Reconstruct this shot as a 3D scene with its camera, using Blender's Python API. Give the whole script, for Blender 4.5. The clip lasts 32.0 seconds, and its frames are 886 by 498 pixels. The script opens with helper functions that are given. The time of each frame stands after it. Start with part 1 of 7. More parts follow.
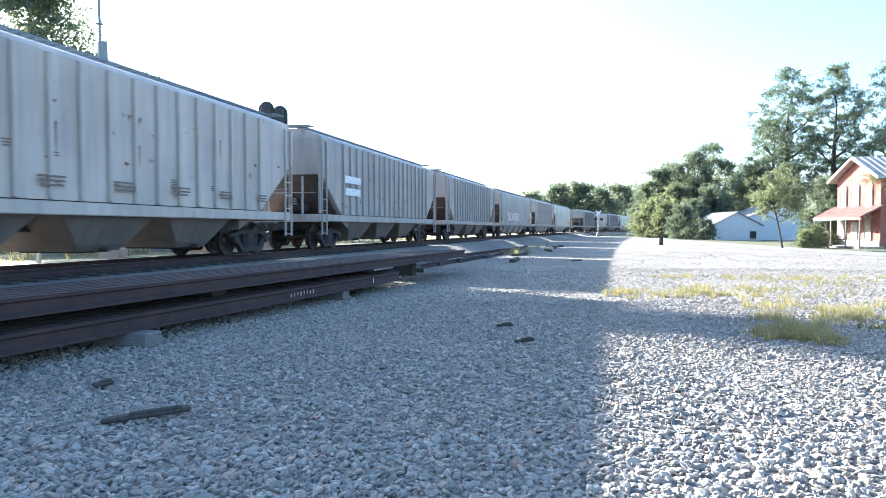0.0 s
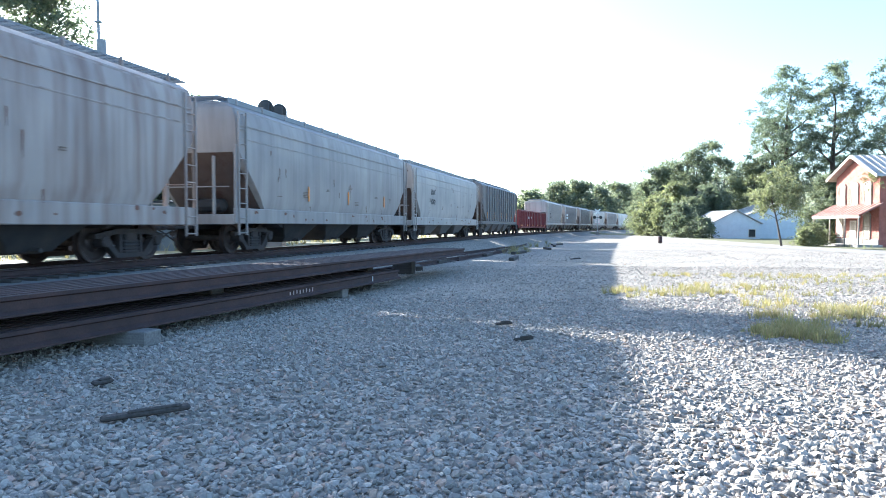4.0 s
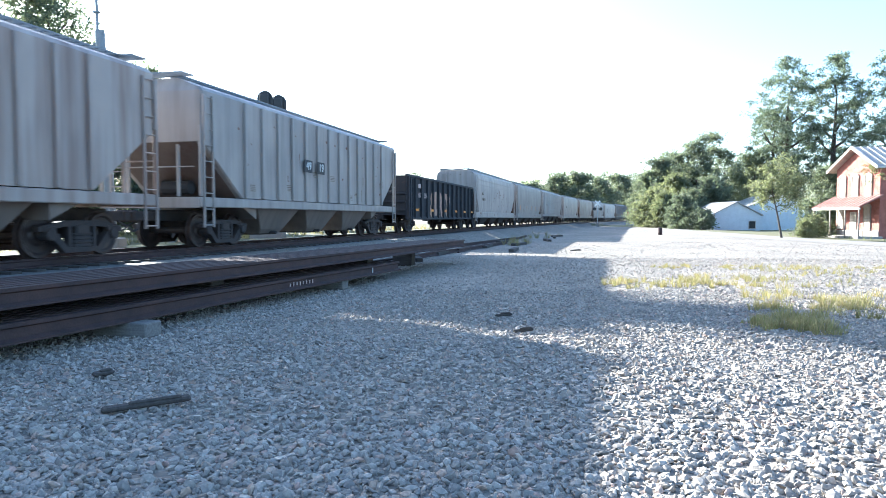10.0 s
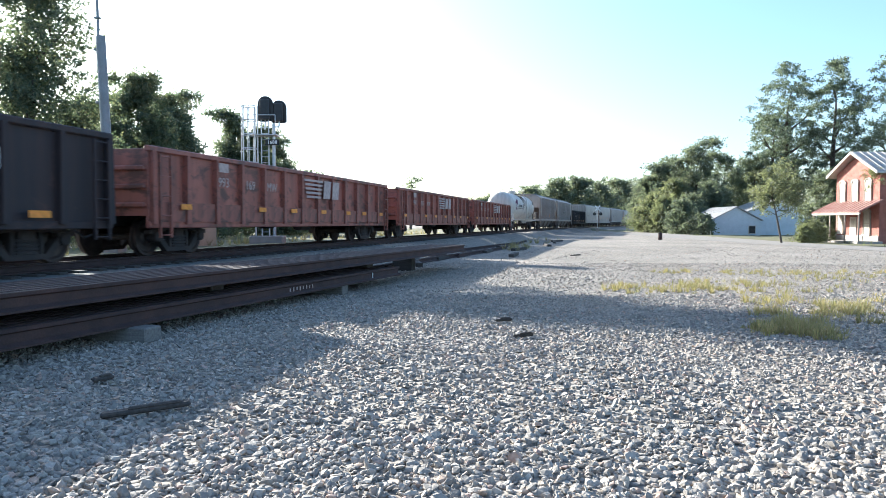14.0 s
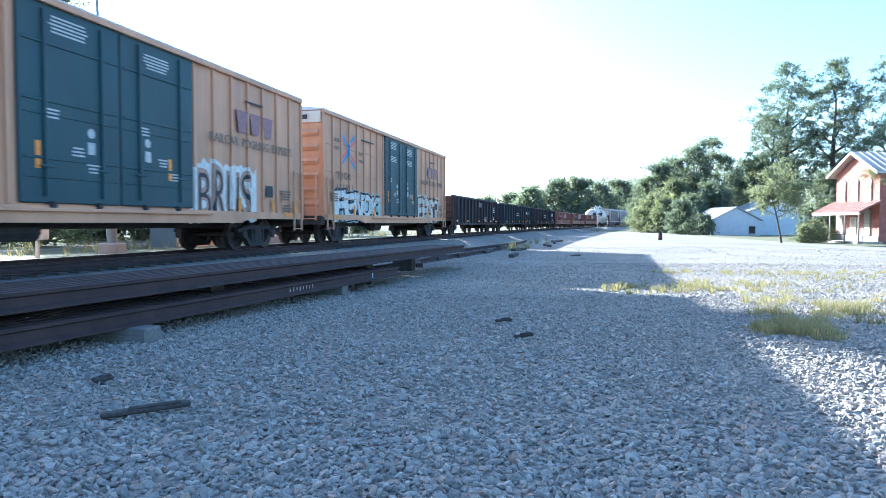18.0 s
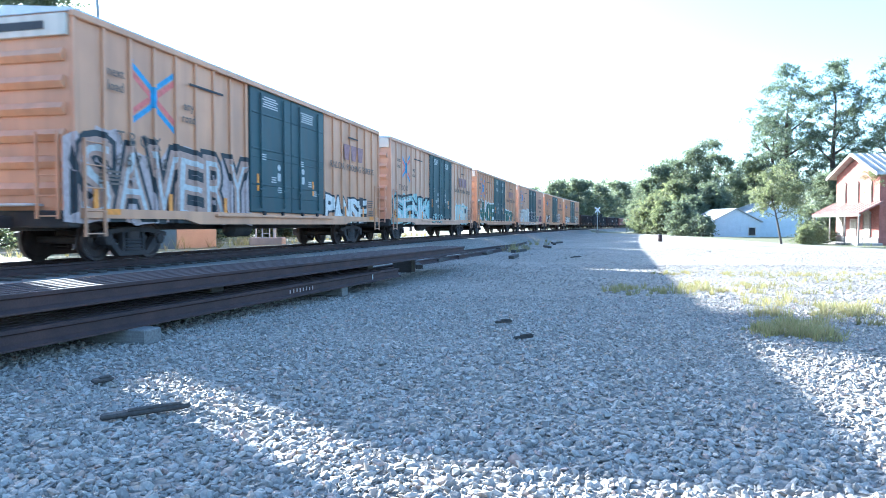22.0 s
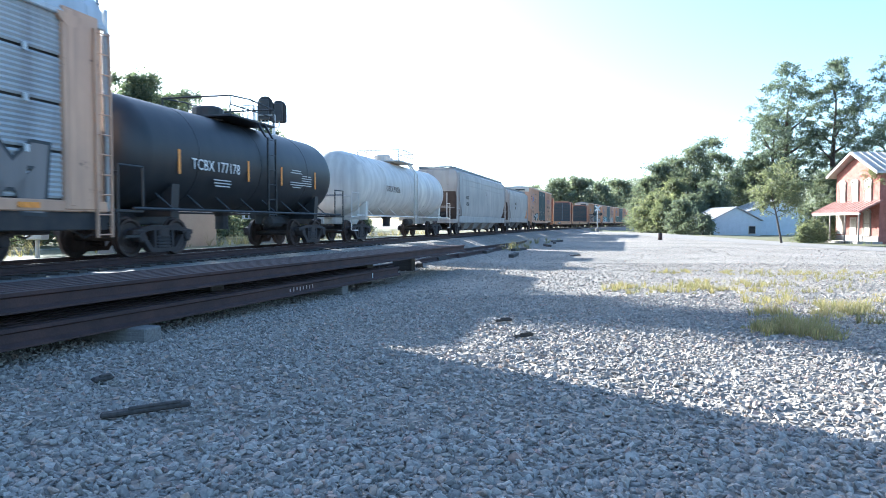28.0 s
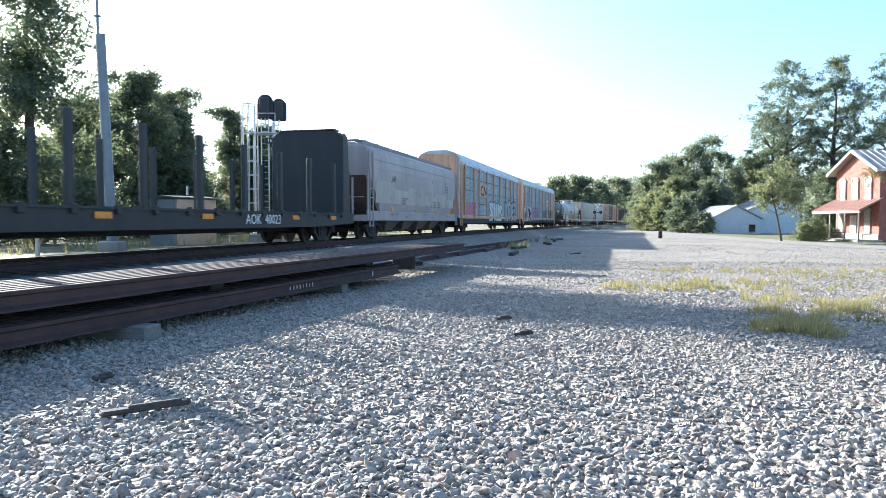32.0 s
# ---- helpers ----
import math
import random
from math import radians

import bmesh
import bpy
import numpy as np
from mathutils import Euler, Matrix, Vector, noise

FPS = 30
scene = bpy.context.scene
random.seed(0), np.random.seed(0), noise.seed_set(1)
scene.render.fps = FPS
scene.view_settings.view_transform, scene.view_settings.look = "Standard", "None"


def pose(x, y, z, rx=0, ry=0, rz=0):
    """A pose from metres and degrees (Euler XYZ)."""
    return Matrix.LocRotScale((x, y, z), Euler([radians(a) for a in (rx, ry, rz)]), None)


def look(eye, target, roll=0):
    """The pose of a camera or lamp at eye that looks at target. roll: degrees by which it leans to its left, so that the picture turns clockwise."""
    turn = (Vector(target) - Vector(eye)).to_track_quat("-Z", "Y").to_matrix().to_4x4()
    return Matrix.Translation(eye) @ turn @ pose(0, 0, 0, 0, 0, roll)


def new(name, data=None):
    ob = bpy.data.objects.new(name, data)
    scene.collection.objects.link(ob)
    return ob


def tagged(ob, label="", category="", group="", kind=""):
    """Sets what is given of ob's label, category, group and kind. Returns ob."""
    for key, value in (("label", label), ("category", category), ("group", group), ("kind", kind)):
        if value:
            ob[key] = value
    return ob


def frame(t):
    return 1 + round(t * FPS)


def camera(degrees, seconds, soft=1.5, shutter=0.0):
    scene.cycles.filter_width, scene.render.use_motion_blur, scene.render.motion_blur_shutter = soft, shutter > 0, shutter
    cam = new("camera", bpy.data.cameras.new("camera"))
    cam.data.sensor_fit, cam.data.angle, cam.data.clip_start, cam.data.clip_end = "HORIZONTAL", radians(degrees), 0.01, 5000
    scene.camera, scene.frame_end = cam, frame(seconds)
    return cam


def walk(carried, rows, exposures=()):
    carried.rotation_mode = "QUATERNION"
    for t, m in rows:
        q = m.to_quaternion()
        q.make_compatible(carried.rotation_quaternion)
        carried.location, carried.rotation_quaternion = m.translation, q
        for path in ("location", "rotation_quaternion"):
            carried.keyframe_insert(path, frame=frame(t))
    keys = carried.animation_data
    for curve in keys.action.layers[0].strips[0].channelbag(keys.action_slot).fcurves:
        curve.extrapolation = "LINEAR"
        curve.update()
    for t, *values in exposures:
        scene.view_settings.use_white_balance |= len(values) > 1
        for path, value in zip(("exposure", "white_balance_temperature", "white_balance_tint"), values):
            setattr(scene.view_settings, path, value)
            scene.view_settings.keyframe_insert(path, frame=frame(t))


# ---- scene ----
import functools

cam = camera(65.2, 32.0, soft=0.8, shutter=0.12)
CAM_Z = 1.15
F_LEN = 784 / math.tan(radians(65.2 / 2))


def aim(drop, side=0.0):
    """The fixed standpoint; drop: how far the horizon sits above the middle, side: a small turn."""
    return pose(0, 0, CAM_Z, 90 - math.degrees(math.atan(drop / F_LEN)), 0, side)


DROPS = [(0, 36.8), (0.5, 35.2), (1, 35.0), (1.5, 35.2), (2, 36.4), (2.5, 37.8), (3, 38.2), (3.5, 39.6), (5.5, 40.2), (6, 41.2),
         (6.5, 42.6), (7, 44), (7.5, 45.6), (8, 46.2), (8.5, 50.4), (9, 52.0), (9.5, 53.6), (10, 54.8), (10.5, 53.8), (11, 53.6),
         (11.5, 52), (12, 50.8), (12.5, 50.4), (13, 49), (13.5, 48.0), (14, 46), (14.5, 44.4), (16.5, 43.8), (17, 43.6), (17.5, 42.8),
         (18, 45.6), (18.5, 47), (19, 45.8), (19.5, 45.2), (20, 45.4), (20.5, 44.2), (21, 45.2), (21.5, 45), (22, 43), (22.5, 39.9),
         (23, 40.6), (23.5, 40.8), (24, 41.4), (24.5, 43.4), (25, 45.8), (25.5, 47), (27.5, 45.6), (28, 45.6), (28.5, 46), (29, 47),
         (29.5, 46.4), (30, 48.6), (30.5, 48.4), (31, 47.8), (31.5, 49.8), (32, 48.8)]
walk(cam, [(t, aim(d, 0.07 if t < 1.8 else 0.0)) for t, d in DROPS],
     exposures=[(0, 2.62, 5080, 3), (0.5, 2.57, 5080, 3), (1, 2.25, 5300, 3), (1.5, 2.15, 5430, 3), (2, 2.35, 5180, 3), (3, 2.62, 5080, 3), (8, 2.67, 5080, 3), (9, 2.36, 5180, 3), (10, 2.63, 5080, 3), (11.5, 2.53, 5080, 3), (12.5, 2.05, 5120, 3), (13, 2.03, 5250, 3), (14.5, 1.98, 5270, 3), (16.5, 1.98, 5270, 3), (17.0, 2.27, 4800, 2), (17.6, 2.58, 4630, 1), (18.1, 2.58, 4630, 1), (18.8, 2.8, 4630, 1), (21.5, 2.9, 4630, 1), (22.05, 2.92, 4690, 1), (22.4, 2.27, 5070, 3), (23, 1.93, 5270, 3), (24, 1.73, 5270, 3), (24.6, 2.35, 4820, 2), (25.5, 2.62, 4820, 2), (28, 2.37, 4950, 3), (29, 2.92, 4890, 1), (31, 2.92, 4890, 1), (31.6, 2.27, 5070, 3), (32, 2.15, 5180, 3)])

# ---- light ----
SUN_AZ, SUN_EL = radians(-45.2), radians(22.4)
world = bpy.data.worlds.new("sky")
scene.world = world
world.use_nodes = True
wn = world.node_tree
sky = wn.nodes.new("ShaderNodeTexSky")
sky.sky_type, sky.sun_disc = "NISHITA", False
sky.sun_elevation, sky.sun_rotation = SUN_EL, SUN_AZ
sky.dust_density, sky.air_density, sky.ozone_density = 1.9, 1.0, 1.0
wn.nodes["Background"].inputs["Strength"].default_value = 0.078
wn.links.new(sky.outputs[0], wn.nodes["Background"].inputs["Color"])
sun = new("sun", bpy.data.lights.new("sun", "SUN"))
sun.data.energy, sun.data.angle, sun.data.color = 4.75, radians(0.55), (1.0, 0.84, 0.66)
sun.matrix_world = look((0, 0, 40), Vector((0, 0, 40)) - Vector((math.sin(SUN_AZ) * math.cos(SUN_EL), math.cos(SUN_AZ) * math.cos(SUN_EL), math.sin(SUN_EL))))


# ---- materials ----
def nodes_of(name):
    m = bpy.data.materials.new(name)
    m.use_nodes = True
    return m, m.node_tree.nodes, m.node_tree.links, m.node_tree.nodes["Principled BSDF"]


def noise_node(N, L, scale, detail=4, stretch=None, kind="Object"):
    c = N.new("ShaderNodeTexCoord")
    n = N.new("ShaderNodeTexNoise")
    n.inputs["Scale"].default_value, n.inputs["Detail"].default_value = scale, detail
    if stretch:
        mp = N.new("ShaderNodeMapping")
        mp.inputs["Scale"].default_value = stretch
        L.new(c.outputs[kind], mp.inputs[0])
        L.new(mp.outputs[0], n.inputs["Vector"])
    else:
        L.new(c.outputs[kind], n.inputs["Vector"])
    return n


def ramp_node(N, L, src, stops):
    r = N.new("ShaderNodeValToRGB")
    e = r.color_ramp.elements
    while len(e) < len(stops):
        e.new(0.5)
    for k, (p, c) in enumerate(stops):
        e[k].position, e[k].color = p, (*c, 1)
    L.new(src, r.inputs[0])
    return r


def mix_node(N, L, fac, a, b, blend="MIX"):
    m = N.new("ShaderNodeMix")
    m.data_type, m.blend_type = "RGBA", blend
    for sock, v in ((m.inputs[0], fac), (m.inputs[6], a), (m.inputs[7], b)):
        if isinstance(v, (int, float)):
            sock.default_value = v
        elif isinstance(v, tuple):
            sock.default_value = (*v, 1)
        else:
            L.new(v, sock)
    return m


def bump_node(N, L, bsdf, src, strength, dist=0.02):
    b = N.new("ShaderNodeBump")
    b.inputs["Strength"].default_value, b.inputs["Distance"].default_value = strength, dist
    L.new(src, b.inputs["Height"])
    L.new(b.outputs[0], bsdf.inputs["Normal"])


def surface(name, col, col2=None, rough=0.6, metal=0.0, scale=3.0, amount=0.5, bump=0.15, stretch=None, fine=60.0):
    """A worn surface: two colours by a broad noise, a fine grain in colour and relief."""
    m, N, L, b = nodes_of(name)
    col2 = col2 or tuple(c * 0.6 for c in col)
    n1 = noise_node(N, L, scale, 6, stretch)
    r = ramp_node(N, L, n1.outputs[0], [(0.38, (0, 0, 0)), (0.68, (1, 1, 1))])
    fac = N.new("ShaderNodeMath")
    fac.operation = "MULTIPLY"
    fac.inputs[1].default_value = amount
    L.new(r.outputs[0], fac.inputs[0])
    mx = mix_node(N, L, fac.outputs[0], col, col2)
    n2 = noise_node(N, L, fine, 3)
    r2 = ramp_node(N, L, n2.outputs[0], [(0.3, (0.78, 0.78, 0.78)), (0.7, (1.1, 1.1, 1.1))])
    mx2 = mix_node(N, L, 1.0, mx.outputs[2], r2.outputs[0], "MULTIPLY")
    L.new(mx2.outputs[2], b.inputs["Base Color"])
    b.inputs["Roughness"].default_value, b.inputs["Metallic"].default_value = rough, metal
    if bump:
        bump_node(N, L, b, n2.outputs[0], bump, 0.01)
    return m


def paint(name, col, grime=(0.09, 0.075, 0.06), amount=0.55, rough=0.5, rust=0.0):
    """Railcar paint: streaks that run down, dirt along the bottom, rust spots."""
    m, N, L, b = nodes_of(name)
    st = noise_node(N, L, 1.0, 6, (3.0, 3.0, 0.22))
    r = ramp_node(N, L, st.outputs[0], [(0.42, (0, 0, 0)), (0.78, (1, 1, 1))])
    fac = N.new("ShaderNodeMath")
    fac.operation = "MULTIPLY"
    fac.inputs[1].default_value = amount
    L.new(r.outputs[0], fac.inputs[0])
    mx = mix_node(N, L, fac.outputs[0], col, grime)
    broad = noise_node(N, L, 0.55, 4)
    r3 = ramp_node(N, L, broad.outputs[0], [(0.3, (0.72, 0.72, 0.74)), (0.72, (1.12, 1.1, 1.06))])
    mx2 = mix_node(N, L, 0.8, mx.outputs[2], r3.outputs[0], "MULTIPLY")
    out = mx2
    if rust:
        sp = noise_node(N, L, 1.7, 9, (1.0, 1.0, 1.6))
        sp.inputs["Roughness"].default_value, sp.inputs["Distortion"].default_value = 0.66, 0.5
        r4 = ramp_node(N, L, sp.outputs[0], [(0.66 - 0.15 * rust, (0, 0, 0)), (0.74 - 0.12 * rust, (0.85, 0.85, 0.85))])
        out = mix_node(N, L, r4.outputs[0], mx2.outputs[2], (0.075, 0.038, 0.032))
    L.new(out.outputs[2], b.inputs["Base Color"])
    b.inputs["Roughness"].default_value = rough
    wav = noise_node(N, L, 1.6, 3)
    bump_node(N, L, b, wav.outputs[0], 0.12, 0.05)
    return m


def flat_mat(name, col, rough=0.6):
    m, N, L, b = nodes_of(name)
    n = noise_node(N, L, 9.0, 5)
    r = ramp_node(N, L, n.outputs[0], [(0.3, tuple(c * 0.75 for c in col)), (0.7, tuple(min(1, c * 1.1) for c in col))])
    L.new(r.outputs[0], b.inputs["Base Color"])
    b.inputs["Roughness"].default_value = rough
    return m


def stone_mat():
    m, N, L, b = nodes_of("gravel_stone")
    g = N.new("ShaderNodeNewGeometry")
    r = ramp_node(N, L, g.outputs["Random Per Island"], [(0.0, (0.20, 0.18, 0.16)), (0.25, (0.27, 0.245, 0.215)), (0.5, (0.325, 0.294, 0.256)),
                                                          (0.75, (0.37, 0.333, 0.288)), (0.9, (0.43, 0.392, 0.34)), (0.95, (0.41, 0.31, 0.235)), (1.0, (0.40, 0.29, 0.245))])
    n = noise_node(N, L, 45.0, 5)
    r2 = ramp_node(N, L, n.outputs[0], [(0.3, (0.75, 0.75, 0.76)), (0.7, (1.12, 1.1, 1.08))])
    mx = mix_node(N, L, 1.0, r.outputs[0], r2.outputs[0], "MULTIPLY")
    L.new(mx.outputs[2], b.inputs["Base Color"])
    b.inputs["Roughness"].default_value = 0.85
    bump_node(N, L, b, n.outputs[0], 0.4, 0.01)
    return m


def ground_mat():
    """Crushed stone lot that wears thin into dust and sparse dry grass."""
    m, N, L, b = nodes_of("gravel_ground")
    c = N.new("ShaderNodeTexCoord")
    v = N.new("ShaderNodeTexVoronoi")
    v.inputs["Scale"].default_value = 13.0
    L.new(c.outputs["Object"], v.inputs["Vector"])
    sep = N.new("ShaderNodeSeparateColor")
    L.new(v.outputs["Color"], sep.inputs[0])
    r = ramp_node(N, L, sep.outputs[0], [(0.0, (0.165, 0.145, 0.125)), (0.5, (0.255, 0.226, 0.195)), (1.0, (0.35, 0.31, 0.265))])
    n = noise_node(N, L, 0.22, 6)
    r2 = ramp_node(N, L, n.outputs[0], [(0.35, (0.82, 0.80, 0.76)), (0.65, (1.08, 1.06, 1.03))])
    mx = mix_node(N, L, 1.0, r.outputs[0], r2.outputs[0], "MULTIPLY")
    L.new(mx.outputs[2], b.inputs["Base Color"])
    b.inputs["Roughness"].default_value = 0.9
    d = N.new("ShaderNodeMath")
    d.operation = "SUBTRACT"
    d.inputs[0].default_value = 1.0
    L.new(v.outputs["Distance"], d.inputs[1])
    bump_node(N, L, b, d.outputs[0], 0.9, 0.05)
    return m


def leaf_mat(name, c1, c2, c3, glow=(1.32, 1.34, 1.02)):
    m, N, L, b = nodes_of(name)
    g = N.new("ShaderNodeNewGeometry")
    r = ramp_node(N, L, g.outputs["Random Per Island"], [(0.0, c1), (0.55, c2), (1.0, c3)])
    n = noise_node(N, L, 0.35, 3)
    r2 = ramp_node(N, L, n.outputs[0], [(0.3, (0.75, 0.78, 0.75)), (0.7, (1.25, 1.2, 1.1))])
    mx = mix_node(N, L, 1.0, r.outputs[0], r2.outputs[0], "MULTIPLY")
    L.new(mx.outputs[2], b.inputs["Base Color"])
    b.inputs["Roughness"].default_value = 0.55
    tr = N.new("ShaderNodeBsdfTranslucent")
    br = mix_node(N, L, 1.0, mx.outputs[2], glow, "MULTIPLY")
    L.new(br.outputs[2], tr.inputs[0])
    ms = N.new("ShaderNodeMixShader")
    ms.inputs[0].default_value = 0.52
    L.new(b.outputs[0], ms.inputs[1])
    L.new(tr.outputs[0], ms.inputs[2])
    L.new(ms.outputs[0], N["Material Output"].inputs[0])
    return m


M_STONE, M_GROUND = stone_mat(), ground_mat()
M_ASPHALT = surface("asphalt", (0.235, 0.21, 0.185), (0.17, 0.155, 0.14), 0.95, 0, 0.7, 0.6, 0.3, None, 90)
M_GRASS = leaf_mat("dry_grass", (0.29, 0.24, 0.12), (0.36, 0.31, 0.17), (0.23, 0.235, 0.09), (1.0, 1.0, 0.85))
M_VERGE = surface("verge_grass", (0.105, 0.105, 0.042), (0.155, 0.135, 0.065), 0.95, 0, 0.8, 0.8, 0.6, None, 25)
M_BALLAST = surface("track_ballast", (0.20, 0.19, 0.18), (0.12, 0.115, 0.11), 0.95, 0, 1.5, 0.5, 0.9, None, 28)
M_RAIL = surface("rusty_rail_steel", (0.045, 0.027, 0.025), (0.078, 0.042, 0.036), 0.8, 0.1, 4.0, 0.7, 0.2)
M_RAILHEAD = surface("worn_rail_head", (0.34, 0.31, 0.30), (0.20, 0.13, 0.11), 0.32, 0.85, 3.0, 0.6, 0.05)
M_TIE = surface("weathered_tie_wood", (0.072, 0.061, 0.053), (0.042, 0.035, 0.031), 0.9, 0, 3.0, 0.7, 0.6, (1, 14, 14), 40)
M_BLOCKWOOD = surface("grey_block_wood", (0.21, 0.195, 0.18), (0.11, 0.10, 0.095), 0.9, 0, 5.0, 0.6, 0.5, (1, 10, 10), 50)
M_TRUCK = surface("truck_cast_steel", (0.034, 0.03, 0.03), (0.07, 0.05, 0.042), 0.75, 0.2, 3.0, 0.7, 0.3)
M_WHEEL = surface("wheel_steel", (0.05, 0.038, 0.035), (0.10, 0.072, 0.062), 0.5, 0.5, 5.0, 0.6, 0.2)
M_UNDER = surface("underframe_black", (0.025, 0.025, 0.027), (0.07, 0.055, 0.045), 0.75, 0, 2.0, 0.6, 0.2)
M_GALV = surface("galvanized_steel", (0.56, 0.57, 0.58), (0.42, 0.42, 0.42), 0.45, 0.4, 4.0, 0.5, 0.1)
M_SIGNAL = surface("signal_black_paint", (0.02, 0.022, 0.025), (0.045, 0.045, 0.048), 0.5, 0, 3.0, 0.5, 0.05)
M_POLE = surface("grey_pole_steel", (0.22, 0.24, 0.26), (0.15, 0.16, 0.17), 0.5, 0.3, 3.0, 0.5, 0.1)
M_WHITE = flat_mat("white_lettering", (0.78, 0.78, 0.76))
M_BLACKTXT = flat_mat("black_lettering", (0.03, 0.03, 0.035))
M_REFLECT = flat_mat("yellow_reflective_strip", (0.76, 0.28, 0.03), 0.4)
M_BARK = surface("bark", (0.10, 0.08, 0.065), (0.05, 0.042, 0.036), 0.95, 0, 4.0, 0.7, 0.8, (6, 6, 1), 25)
M_LEAF_A = leaf_mat("broadleaf_foliage", (0.078, 0.104, 0.076), (0.118, 0.144, 0.102), (0.20, 0.208, 0.135))
M_LEAF_B = leaf_mat("dense_foliage", (0.108, 0.130, 0.104), (0.148, 0.172, 0.13), (0.20, 0.218, 0.158))
M_LEAF_C = leaf_mat("pine_foliage", (0.10, 0.127, 0.105), (0.135, 0.165, 0.13), (0.175, 0.20, 0.15))
M_LEAF_D = leaf_mat("light_shrub_foliage", (0.125, 0.14, 0.085), (0.165, 0.182, 0.112), (0.225, 0.232, 0.14))


# ---- mesh building ----
class Build:
    """Collects vertices and faces of one mesh."""

    def __init__(self):
        self.v, self.f = [], []

    def add(self, verts, faces):
        k = len(self.v)
        self.v += verts
        self.f += [tuple(i + k for i in q) for q in faces]
        return self

    def box(self, c, s, ch=0.0, m=None):
        """A box of size s about c; ch: chamfer of its upright and level edges."""
        x, y, z = (a / 2 for a in s)
        ch = min(ch, 0.45 * min(s))
        if ch <= 0:
            vs = [(-x, -y, -z), (x, -y, -z), (x, y, -z), (-x, y, -z), (-x, -y, z), (x, -y, z), (x, y, z), (-x, y, z)]
            fs = [(0, 3, 2, 1), (4, 5, 6, 7), (0, 1, 5, 4), (1, 2, 6, 5), (2, 3, 7, 6), (3, 0, 4, 7)]
        else:
            vs, fs = [], []
            for zz, ins in ((-z, ch), (-z + ch, 0), (z - ch, 0), (z, ch)):
                a, b = x - ins, y - ins
                vs += [(-a + ch, -b, zz), (a - ch, -b, zz), (a, -b + ch, zz), (a, b - ch, zz), (a - ch, b, zz), (-a + ch, b, zz), (-a, b - ch, zz), (-a, -b + ch, zz)]
            for k in range(3):
                for j in range(8):
                    fs.append((k * 8 + j, k * 8 + (j + 1) % 8, k * 8 + 8 + (j + 1) % 8, k * 8 + 8 + j))
            fs += [tuple(range(7, -1, -1)), tuple(range(24, 32))]
        out = []
        for p in vs:
            q = Vector(p)
            if m is not None:
                q = m @ q
            out.append((q.x + c[0], q.y + c[1], q.z + c[2]))
        return self.add(out, fs)

    def tube(self, p, q, r, n=8, r2=None, caps=True):
        p, q = Vector(p), Vector(q)
        d = (q - p).normalized()
        a = d.orthogonal().normalized()
        b = d.cross(a)
        r2 = r if r2 is None else r2
        vs = []
        for o, rr in ((p, r), (q, r2)):
            for k in range(n):
                t = 2 * math.pi * k / n
                w = o + (a * math.cos(t) + b * math.sin(t)) * rr
                vs.append(tuple(w))
        fs = [(k, (k + 1) % n, n + (k + 1) % n, n + k) for k in range(n)]
        if caps:
            fs += [tuple(range(n - 1, -1, -1)), tuple(range(n, 2 * n))]
        return self.add(vs, fs)

    def path(self, pts, r, n=6):
        for a, b in zip(pts[:-1], pts[1:]):
            self.tube(a, b, r, n)
        return self

    def rings(self, levels, ch=0.06):
        """Stacked oblong rings (z, half width, half length[, shift in y]), closed at both ends."""
        vs, fs = [], []
        for lv in levels:
            z, w, l = lv[:3]
            o = lv[3] if len(lv) > 3 else 0.0
            c = min(ch, 0.4 * w, 0.4 * l)
            vs += [(-w + c, -l + o, z), (w - c, -l + o, z), (w, -l + c + o, z), (w, l - c + o, z), (w - c, l + o, z), (-w + c, l + o, z), (-w, l - c + o, z), (-w, -l + c + o, z)]
        for k in range(len(levels) - 1):
            for j in range(8):
                fs.append((k * 8 + j, k * 8 + (j + 1) % 8, k * 8 + 8 + (j + 1) % 8, k * 8 + 8 + j))
        n = 8 * (len(levels) - 1)
        fs += [tuple(range(7, -1, -1)), tuple(range(n, n + 8))]
        return self.add(vs, fs)

    def prism(self, poly, x0, x1, axis="x"):
        """A polygon of (a, b) pairs drawn out along an axis from x0 to x1."""
        n = len(poly)
        put = {"x": lambda a, b, t: (t, a, b), "y": lambda a, b, t: (a, t, b), "z": lambda a, b, t: (a, b, t)}[axis]
        vs = [put(a, b, x0) for a, b in poly] + [put(a, b, x1) for a, b in poly]
        fs = [(k, (k + 1) % n, n + (k + 1) % n, n + k) for k in range(n)]
        fs += [tuple(range(n - 1, -1, -1)), tuple(range(n, 2 * n))]
        return self.add(vs, fs)

    def lathe(self, prof, n=20, axis="y", c=(0, 0, 0)):
        """A round body: (along, radius) pairs turned about an axis."""
        vs, fs = [], []
        for a, r in prof:
            for k in range(n):
                t = 2 * math.pi * (k + 0.5) / n
                u, w = r * math.cos(t), r * math.sin(t)
                p = {"y": (u, a, w), "x": (a, u, w), "z": (u, w, a)}[axis]
                vs.append((p[0] + c[0], p[1] + c[1], p[2] + c[2]))
        for i in range(len(prof) - 1):
            for k in range(n):
                fs.append((i * n + k, i * n + (k + 1) % n, (i + 1) * n + (k + 1) % n, (i + 1) * n + k))
        m = (len(prof) - 1) * n
        fs += [tuple(range(n - 1, -1, -1)), tuple(range(m, m + n))]
        return self.add(vs, fs)

